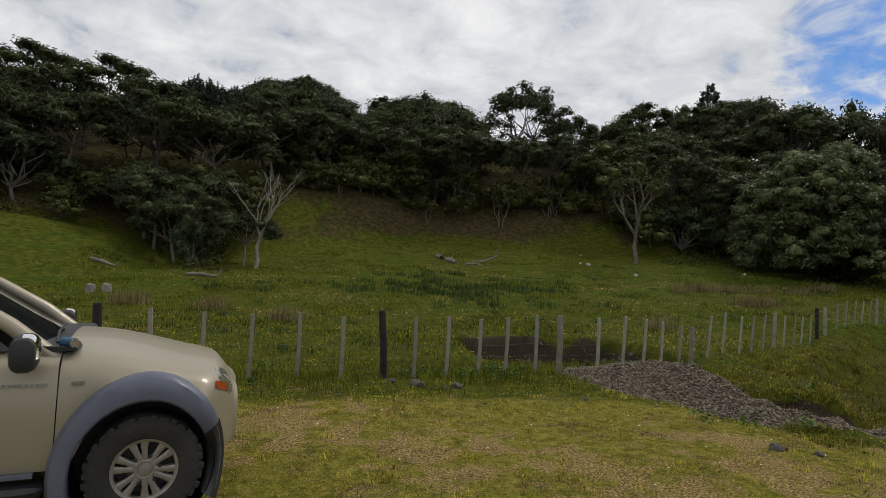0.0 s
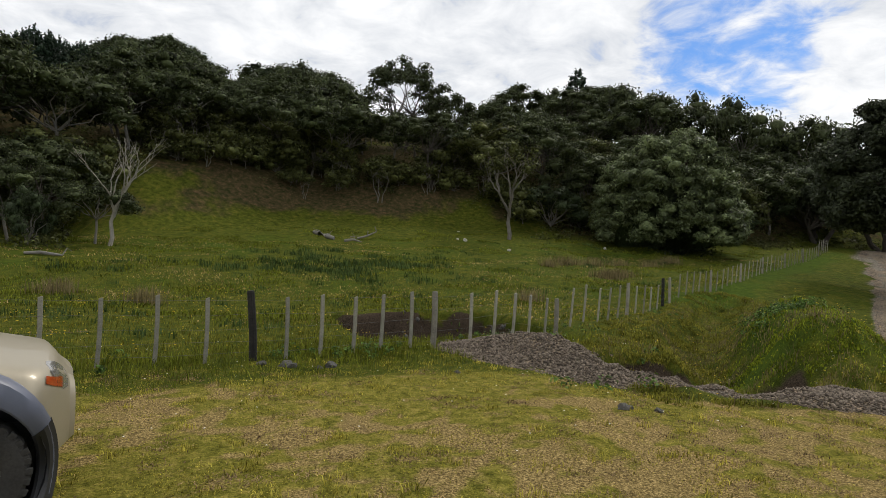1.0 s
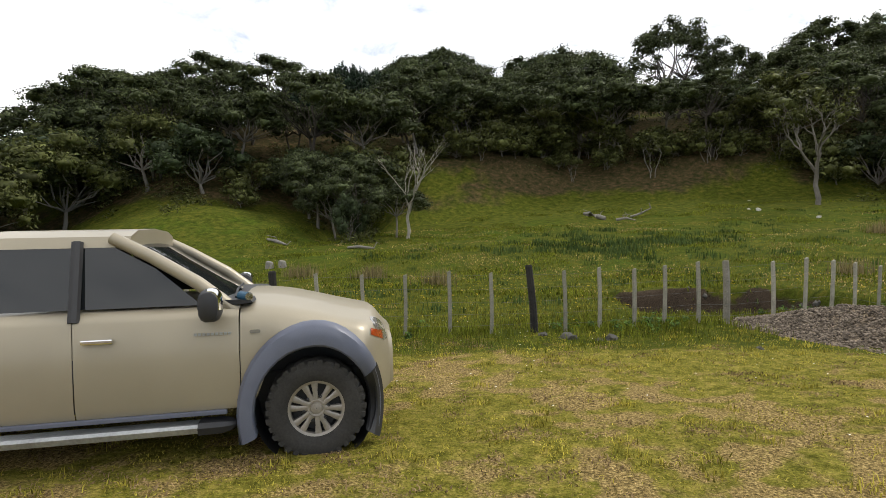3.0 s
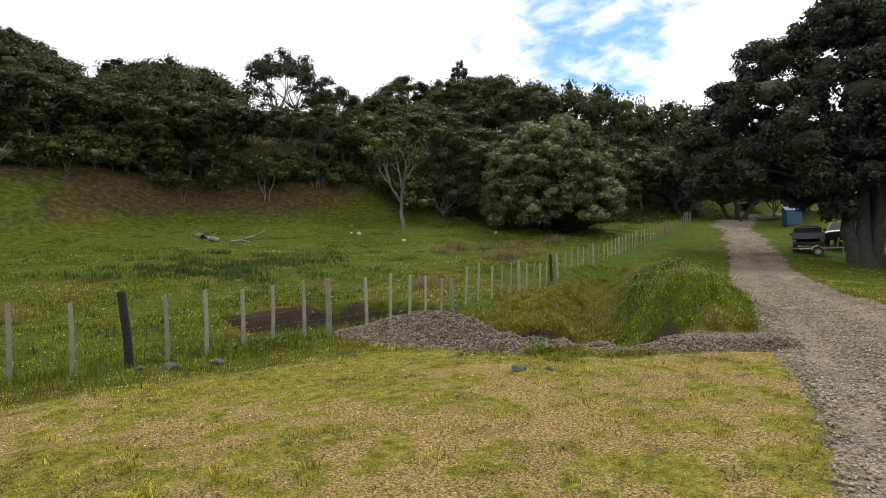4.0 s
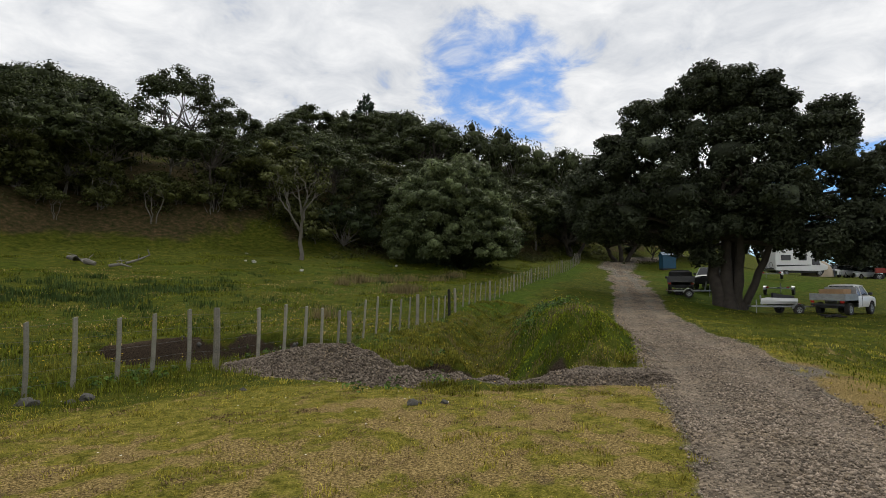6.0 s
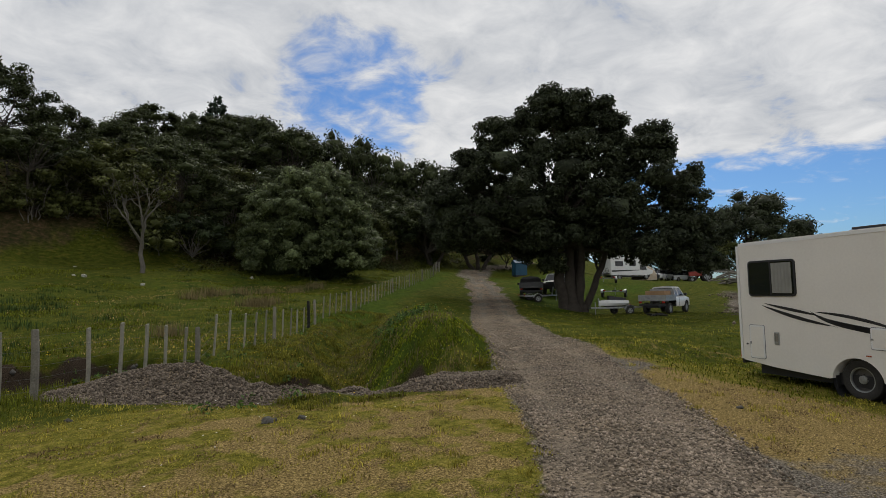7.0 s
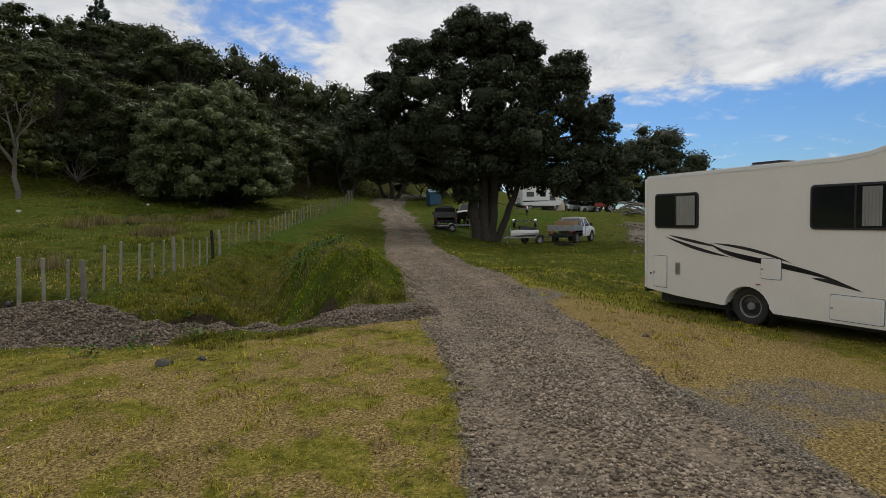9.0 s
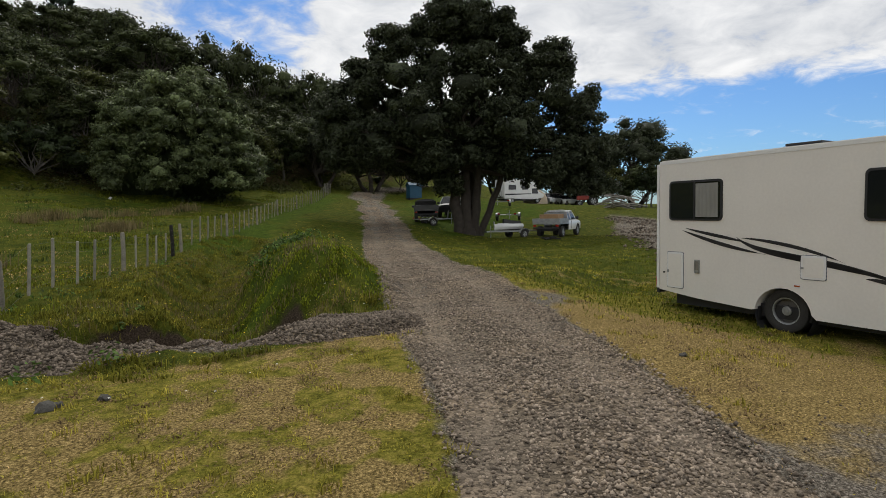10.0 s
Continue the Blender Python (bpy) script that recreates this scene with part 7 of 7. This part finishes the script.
# ---- loose stones, grass, rushes and undergrowth ----
def raw_mesh(name, verts, faces, mat, label, category):
    me = bpy.data.meshes.new(name)
    k = faces.shape[1]
    me.vertices.add(len(verts))
    me.vertices.foreach_set("co", np.ascontiguousarray(verts, dtype=np.float32).ravel())
    me.loops.add(faces.size)
    me.loops.foreach_set("vertex_index", np.ascontiguousarray(faces, dtype=np.int32).ravel())
    me.polygons.add(len(faces))
    me.polygons.foreach_set("loop_start", np.arange(0, faces.size, k, dtype=np.int32))
    me.update()
    me.materials.append(mat)
    return tagged(new(name, me), label, category, kind="stuff")


def blades(name, x, y, tall, width, mat, label, seed, lean=0.35, base=None, category="grass"):
    """Curved blades, each two triangles of a bent strip, standing at plan places."""
    g = np.random.default_rng(seed)
    n = len(x)
    z = height(x, y) if base is None else base
    a = g.uniform(0, 2 * np.pi, n)
    t = tall * (0.5 + g.random(n))
    w = width * (0.7 + 0.6 * g.random(n))
    side = np.stack([np.cos(a), np.sin(a), np.zeros(n)], 1) * w[:, None]
    b = a + np.pi / 2 + g.normal(0, 0.6, n)
    ln = lean * g.random(n)
    out = np.stack([np.cos(b), np.sin(b), np.zeros(n)], 1) * (t * ln)[:, None]
    foot_at = np.stack([x, y, z - 0.012], 1)
    mid = foot_at + out * 0.35 + np.array([0, 0, 1.0]) * (t * 0.6)[:, None]
    tip = foot_at + out * 1.2 + np.array([0, 0, 1.0]) * (t * (1 - 0.35 * ln))[:, None]
    v = np.stack([foot_at - side, foot_at + side, mid + side * 0.7, mid - side * 0.7, tip], 1).reshape(-1, 3)
    q = np.arange(n)[:, None] * 5
    faces = np.concatenate([q + np.array([0, 1, 2]), q + np.array([0, 2, 3]), q + np.array([3, 2, 4])])
    return raw_mesh(name, v, faces, mat, label, category)


def scatter(seed, n, x0, x1, y0, y1, keep, inside=None):
    """Plan places kept with the chance that keep(x, y) gives; inside: a cheap test to sift them first."""
    g = np.random.default_rng(seed)
    x, y = g.uniform(x0, x1, n), g.uniform(y0, y1, n)
    if inside is not None:
        ok = inside(x, y)
        x, y, n = x[ok], y[ok], int(ok.sum())
    k = g.random(n) < keep(x, y)
    return x[k], y[k]


def in_view(x, y):
    a = np.degrees(np.arctan2(x + 0.6, y + 0.9))
    return (a > -52) & (a < 103)


def off_road(x, y):
    d, ar = polydist(x, y, ROAD)
    half = np.interp(ar, [a for a, _ in ROAD_HALF], [b for _, b in ROAD_HALF])
    return sstep(half - 0.35, half + 0.25, d + 0.3 * (fbm(x * 2, y * 2, 2, 4) - 0.4)) * (1 - 0.85 * np.clip(stony(x, y) * (d > half), 0, 1)) * (pile_height(x, y) < 0.03)


def fence_gap(x, y):
    return y - np.interp(x, [p[0] for p in FENCE_LINE], [p[1] for p in FENCE_LINE])


def yard_side(x, y):
    return in_view(x, y) & (fence_gap(x, y) < -0.3) & (np.random.default_rng(7).random(len(x)) < np.clip(7.5 / np.maximum(np.hypot(x, y), 3.0), 0.2, 1))


def bank_side(x, y):
    return in_view(x, y) & (fence_gap(x, y) < -0.1) & (np.minimum(polydist(x, y, DITCH)[0], polydist(x, y, MOUND)[0]) < 3.2)


def near_yard(x, y):
    return in_view(x, y) * off_road(x, y) * (fence_gap(x, y) < -0.3) * (1 - sstep(1.2, 0.9, polydist(x, y, DITCH)[0]))


x, y = scatter(1, 560000, -6, 17, -0.8, 11, lambda x, y: near_yard(x, y) * (0.15 + 0.85 * sstep(0.38, 0.56, fbm(x * 4, y * 4, 2, 6))) * (1 - 0.9 * parched(x, y)), yard_side)
blades("mown_grass", x, y, 0.027, 0.0045, GRASS_MIXED, "short mown grass, green to yellowish, on the yard", 1, 1.3)
x, y = scatter(2, 330000, -6, 17, -0.8, 11, lambda x, y: near_yard(x, y) * (0.2 + 0.8 * sstep(0.38, 0.56, fbm(x * 3, y * 3, 2, 16))) * (0.04 + 0.8 * parched(x, y)), yard_side)
blades("dry_grass", x, y, 0.024, 0.0045, GRASS_DRY, "short dried straw-coloured grass on the yard", 2, 1.9)
x, y = scatter(3, 90000, -7, 9, 5, 12.5, lambda x, y: off_road(x, y) * in_view(x, y) * (1 - sstep(1.2, 0.9, polydist(x, y, DITCH)[0])) * sstep(2.0, 0.2, np.abs(fence_gap(x, y) + 0.1)) * (0.3 + 0.7 * sstep(0.4, 0.6, fbm(x * 1.5, y * 1.5, 3, 8))))
blades("verge_grass", x, y, 0.13, 0.0055, GRASS_GREEN, "longer green grass along the fence line", 3, 0.8)
x, y = scatter(4, 200000, -12, 26, 9, 30, lambda x, y: in_view(x, y) * (fence_gap(x, y) > 0.3) * np.clip(10.0 / np.hypot(x, y), 0, 1) ** 1.5 * (masks(x, y)["soil"] < 0.25) * (0.35 + 0.65 * sstep(0.38, 0.6, fbm(x * 0.9, y * 0.9, 3, 18))))
blades("paddock_grass", x, y, 0.085, 0.008, GRASS_PADDOCK, "grazed paddock grass with seed heads", 4, 0.7)
x, y = scatter(15005, 60000, -18, 36, 12, 40, lambda x, y: in_view(x, y) * (fence_gap(x, y) > 0.3) * sstep(0.44, 0.58, fbm(x * 0.35, y * 0.9, 3, 128)) * (y < foot(x)))
blades("paddock_straw", x, y, 0.07, 0.014, GRASS_DRY, "pale straw flecks of dry sedge in the paddock", 55, 1.6)
x, y = scatter(5, 230000, -20, 40, 14, 46, lambda x, y: in_view(x, y) * (fence_gap(x, y) > 0.3) * sstep(0.42, 0.62, fbm(x * 0.5, y * 0.5, 3, 28)) * (y < foot(x)))
blades("paddock_tufts", x, y, 0.11, 0.018, GRASS_GREEN, "tufted green pasture across the paddock", 5, 0.8)

g = np.random.default_rng(71)
cx, cy = scatter(71, 420, -5, 12, 1.5, 9, lambda x, y: near_yard(x, y))
cx, cy = np.repeat(cx, 70), np.repeat(cy, 70)
x, y = cx + g.normal(0, 0.10, len(cx)), cy + g.normal(0, 0.07, len(cx))
blades("dead_thatch", x, y, 0.030, 0.006, THATCH, "brown matted tufts of dead grass on the yard", 72, 2.2)
cx, cy = scatter(73, 420, -5, 16, 1.5, 11, lambda x, y: near_yard(x, y))
cx, cy = np.repeat(cx, 40), np.repeat(cy, 40)
x, y = cx + g.normal(0, 0.07, len(cx)), cy + g.normal(0, 0.06, len(cx))
blades("grass_tufts", x, y, 0.058, 0.005, GRASS_MIXED, "longer green tufts standing in the mown yard", 74, 0.9)


def bank(x, y):
    dd, al = polydist(x, y, DITCH)
    dm, _ = polydist(x, y, MOUND)
    rd, ar = polydist(x, y, ROAD)
    return in_view(x, y) * off_road(x, y) * (fence_gap(x, y) < -0.1) * sstep(3.2, 1.6, np.minimum(dd, dm)) * (1 - 0.95 * (masks(x, y)["soil"] > 0.45)) * (y > 6.4) * (polydist(x, y, GAP_BANK)[0] > 0.7) * np.clip(12 / np.hypot(x, y), 0, 1)


x, y = scatter(6, 640000, 4.5, 22, 6, 25, lambda x, y: bank(x, y) * (0.15 + 0.85 * sstep(0.40, 0.52, fbm(x * 2.4, y * 2.4, 3, 38))), bank_side)
hump = polydist(x, y, MOUND)[0] < 1.55
blades("bank_grass", x[~hump], y[~hump], 0.085, 0.009, GRASS_PADDOCK, "rank olive grass over the ditch banks", 36, 1.4)
x, y = x[hump], y[hump]
# greener than the banks, and brighter to paint light on the dome
blades("hump_grass", x, y, 0.055, 0.010, GRASS_LUSH, "dense bright green grass over the earth hump", 6, 1.0)
x, y = scatter(7, 150000, 4.5, 22, 6, 25, lambda x, y: bank(x, y) * sstep(0.42, 0.56, fbm(x * 1.6, y * 1.6, 3, 48)) * (0.25 + 0.75 * sstep(1.9, 0.9, polydist(x, y, DITCH)[0])), bank_side)
blades("bank_straw", x, y, 0.13, 0.0055, RUSH_DRY, "dry straw stalks among the bank grass", 7, 0.7)
x, y = scatter(8, 170000, 9, 42, 1, 24, lambda x, y: in_view(x, y) * off_road(x, y) * sstep(9.4, 12.5, x) * (0.65 * (x - 5) - 0.76 * (y - 2.5) > 1.2) * np.clip(12 / np.hypot(x, y), 0, 1) ** 1.3 * (stony(x, y) < 0.3))
few = fbm(x * 1.1, y * 1.1, 3, 29) > 0.52
blades("verge_straw", x[few], y[few], 0.060, 0.008, GRASS_MIXED, "yellowed grass patches beyond the road", 28, 0.9)
x, y = x[~few], y[~few]
blades("verge_grass", x, y, 0.065, 0.009, GRASS_GREEN, "uneven green and yellow grass beyond the road", 8, 0.9)


def tufts(name, spots, per, tall, width, mat, label, seed, spread=0.35):
    g = np.random.default_rng(seed)
    xs, ys = [], []
    for cx, cy, s in spots:
        k = int(per * s)
        xs.append(cx + g.normal(0, spread * s, k))
        ys.append(cy + g.normal(0, spread * s * 0.7, k))
    return blades(name, np.concatenate(xs), np.concatenate(ys), tall, width, mat, label, seed, 0.55, category="rushes")


g = np.random.default_rng(80)
tufts("rushes", [(g.normal(0.5, 3.4), g.normal(29.5, 2.2), g.uniform(0.5, 1.2)) for _ in range(80)], 60, 0.24, 0.02, RUSH, "dark green rushes in the damp paddock", 81)
tufts("straw_rushes", [(15.2, 33.5, 1.5), (17.2, 33.8, 1.3), (15.6, 28.9, 1.7), (16.0, 29.0, 1.5), (19.0, 34.0, 1.0), (13.6, 32.6, 0.9), (24.0, 36.0, 1.2), (21.6, 34.5, 1.0), (8.0, 21.0, 0.8), (-8.0, 20.0, 1.0), (-12.0, 22.0, 1.2), (-5.0, 18.5, 0.8)], 220, 0.46, 0.012, RUSH_DRY, "straw-coloured rush clumps in the paddock", 82)
tufts("rushes", [(a, float(fence_gap(np.array(a), np.array(0.0))) * -1 + b, s) for a, b, s in [(g.uniform(-16, 24), g.uniform(3, 22), g.uniform(0.3, 0.9)) for _ in range(150)]], 50, 0.16, 0.016, RUSH, "scattered dark rush tufts in the pasture", 83)


def flowers(name, x, y, up, size, mat, label, seed):
    g = np.random.default_rng(seed)
    n = len(x)
    p = np.stack([x, y, height(x, y) + up * (0.5 + g.random(n))], 1)
    a = g.uniform(0, 2 * np.pi, n)
    c, s = np.cos(a) * size, np.sin(a) * size
    o = np.zeros(n)
    t = size * 0.45
    v = np.stack([p + np.stack([c, s, o], 1), p + np.stack([-s, c, o + t], 1), p + np.stack([-c, -s, o], 1), p + np.stack([s, -c, o + t], 1)], 1).reshape(-1, 3)
    return raw_mesh(name, v, np.arange(4 * n).reshape(-1, 4), mat, label, "flowers")


x, y = scatter(9, 12000, -7, 26, 9.8, 22, lambda x, y: in_view(x, y) * (fence_gap(x, y) > 0.2) * (0.06 + 0.94 * sstep(0.50, 0.64, fbm(x * 0.8, y * 0.8, 3, 58))))
flowers("buttercups", x, y, 0.15, 0.020, FLOWER, "small yellow buttercup flowers in the paddock grass", 9)
x, y = scatter(10, 2600, 5, 18, 6.5, 18, lambda x, y: bank(x, y) * 0.5)
flowers("buttercups", x, y, 0.2, 0.015, FLOWER, "small yellow buttercup flowers on the ditch bank", 10)
x, y = scatter(11, 500, -4, 16, 5, 14, lambda x, y: in_view(x, y) * off_road(x, y) * 0.6)
flowers("daisies", x, y, 0.06, 0.012, FLOWER_WHITE, "small white daisy heads in the grass", 11)


def pebbles(name, x, y, size, mat, label, seed, base=None):
    """Loose stones: jittered eight-sided lumps."""
    g = np.random.default_rng(seed)
    n = len(x)
    s = size * (0.45 + g.random(n) ** 2 * 1.3)
    z = (height(x, y) if base is None else base) + s * 0.25
    shape = np.array([(1, 0, 0), (0, 1, 0), (-1, 0, 0), (0, -1, 0), (0, 0, 0.75), (0, 0, -0.75)], float)
    v = shape[None] * (1 + g.uniform(-0.35, 0.35, (n, 6, 1))) + g.uniform(-0.2, 0.2, (n, 6, 3))
    a = g.uniform(0, 2 * np.pi, n)
    c, sn = np.cos(a), np.sin(a)
    r = np.stack([v[..., 0] * c[:, None] - v[..., 1] * sn[:, None], v[..., 0] * sn[:, None] + v[..., 1] * c[:, None], v[..., 2]], -1) * s[:, None, None]
    r = (r + np.stack([x, y, z], 1)[:, None, :]).reshape(-1, 3)
    tri = np.array([(0, 1, 4), (1, 2, 4), (2, 3, 4), (3, 0, 4), (1, 0, 5), (2, 1, 5), (3, 2, 5), (0, 3, 5)])
    faces = (np.arange(n)[:, None, None] * 6 + tri[None]).reshape(-1, 3)
    return raw_mesh(name, r, faces, mat, label, "gravel")


def on_road(x, y):
    d, ar = polydist(x, y, ROAD)
    half = np.interp(ar, [a for a, _ in ROAD_HALF], [b for _, b in ROAD_HALF])
    return in_view(x, y) * sstep(half + 0.08, half - 0.25, d) * np.clip(5.5 / np.hypot(x, y), 0.08, 1) * (0.35 + 0.65 * sstep(0.35, 0.6, fbm(x * 1.2, y * 1.2, 3, 68)))


x, y = scatter(12, 760000, -0.5, 20, -2, 16, on_road, lambda x, y: in_view(x, y) & (polydist(x, y, ROAD)[0] < 2.2))
pebbles("road_stones", x, y, 0.0135, STONE, "loose crushed stones on the gravel road", 12, height(x, y) + 0.015)
x, y = scatter(13, 115000, 1.8, 9, 5.2, 12, lambda x, y: (pile_height(x, y) > 0.02) * 1.0)
pebbles("heap_stones", x, y, 0.0185, HEAP_STONE, "crushed brownish-grey stones covering the gravel heap", 13, height(x, y) + pile_height(x, y) - 0.03)
x, y = scatter(14, 26000, 4, 13, -1.5, 9, lambda x, y: np.clip(stony(x, y), 0, 1) * 0.5 * in_view(x, y))
pebbles("verge_stones", x, y, 0.009, HEAP_STONE, "loose stones spilling from the road onto the grass", 14)
x, y = scatter(15, 16000, 18, 56, 0, 18, lambda x, y: np.clip(stony(x, y), 0, 1) * (0.65 * (x - 5) - 0.76 * (y - 2.5) > 4))
pebbles("beach_stones", x, y, 0.07, HEAP_STONE, "grey beach shingle beyond the grass", 15)
x, y = scatter(16, 2500, 0.5, 6.5, 12.5, 17, lambda x, y: (masks(x, y)["soil"] > 0.5) * sstep(1.5, 4.5, x) * 1.0)
pebbles("creek_stones", x, y, 0.06, ROCK, "dark stones on the floor of the creek cut", 16)


def undergrowth():
    """Bracken and low scrub over the hill's foot, as one mass of leaves."""
    g = np.random.default_rng(19)
    def keep(x, y):
        az, el = np.degrees(np.arctan2(x, y)), np.degrees(np.arctan2(height(x, y) - 1.7, np.hypot(x, y)))
        over = el - np.interp(az, *EDGE) + 4 * (fbm(x * 0.2, y * 0.2, 3, 78) - 0.45)
        return in_view(x, y) * sstep(-1.6, 0.6, over) * sstep(0.36, 0.54, fbm(x * 0.25, y * 0.25, 3, 88)) * (1 - 0.85 * sstep(9.5, 11.5, el) * sstep(-18, -14, az) * sstep(17, 14, az))
    x, y = scatter(19, 15000, -50, 62, 30, 78, keep)
    z = height(x, y)
    s = g.uniform(0.25, 0.8, len(x))
    clumps = [((x[i], y[i], z[i] + 0.3 * s[i]), (s[i] * 1.2, s[i] * 1.2, s[i] * 0.7), 22) for i in range(len(x))]
    ob = new("undergrowth", leaf_mesh("undergrowth", clumps, 0.11, LEAF_OLIVE, 19, up=0.6))
    tagged(ob, "low bracken and scrub covering the hill's foot", "undergrowth", kind="stuff")


undergrowth()


def weeds():
    g = np.random.default_rng(23)
    x, y = scatter(23, 11000, -6, 20, 6.6, 20, lambda x, y: in_view(x, y) * off_road(x, y) * (0.3 * sstep(0.9, 0.2, np.abs(fence_gap(x, y))) + 0.9 * bank(x, y) * sstep(1.8, 0.8, polydist(x, y, MOUND)[0]) + 0.15 * bank(x, y)) * sstep(0.45, 0.6, fbm(x * 0.9, y * 0.9, 3, 98)) * (polydist(x, y, DITCH)[0] > 0.9))
    z = height(x, y)
    clumps = [((x[i], y[i], z[i] + 0.08), (0.05 + 0.18 * q, 0.05 + 0.18 * q, 0.04 + 0.10 * q), 26) for i, q in enumerate(g.random(len(x)))]
    ob = new("weeds", leaf_mesh("weeds", clumps, 0.036, LEAF_GREEN, 23, up=0.6))
    tagged(ob, "low leafy dock weeds along the fence and ditch", "weeds", kind="stuff")


weeds()
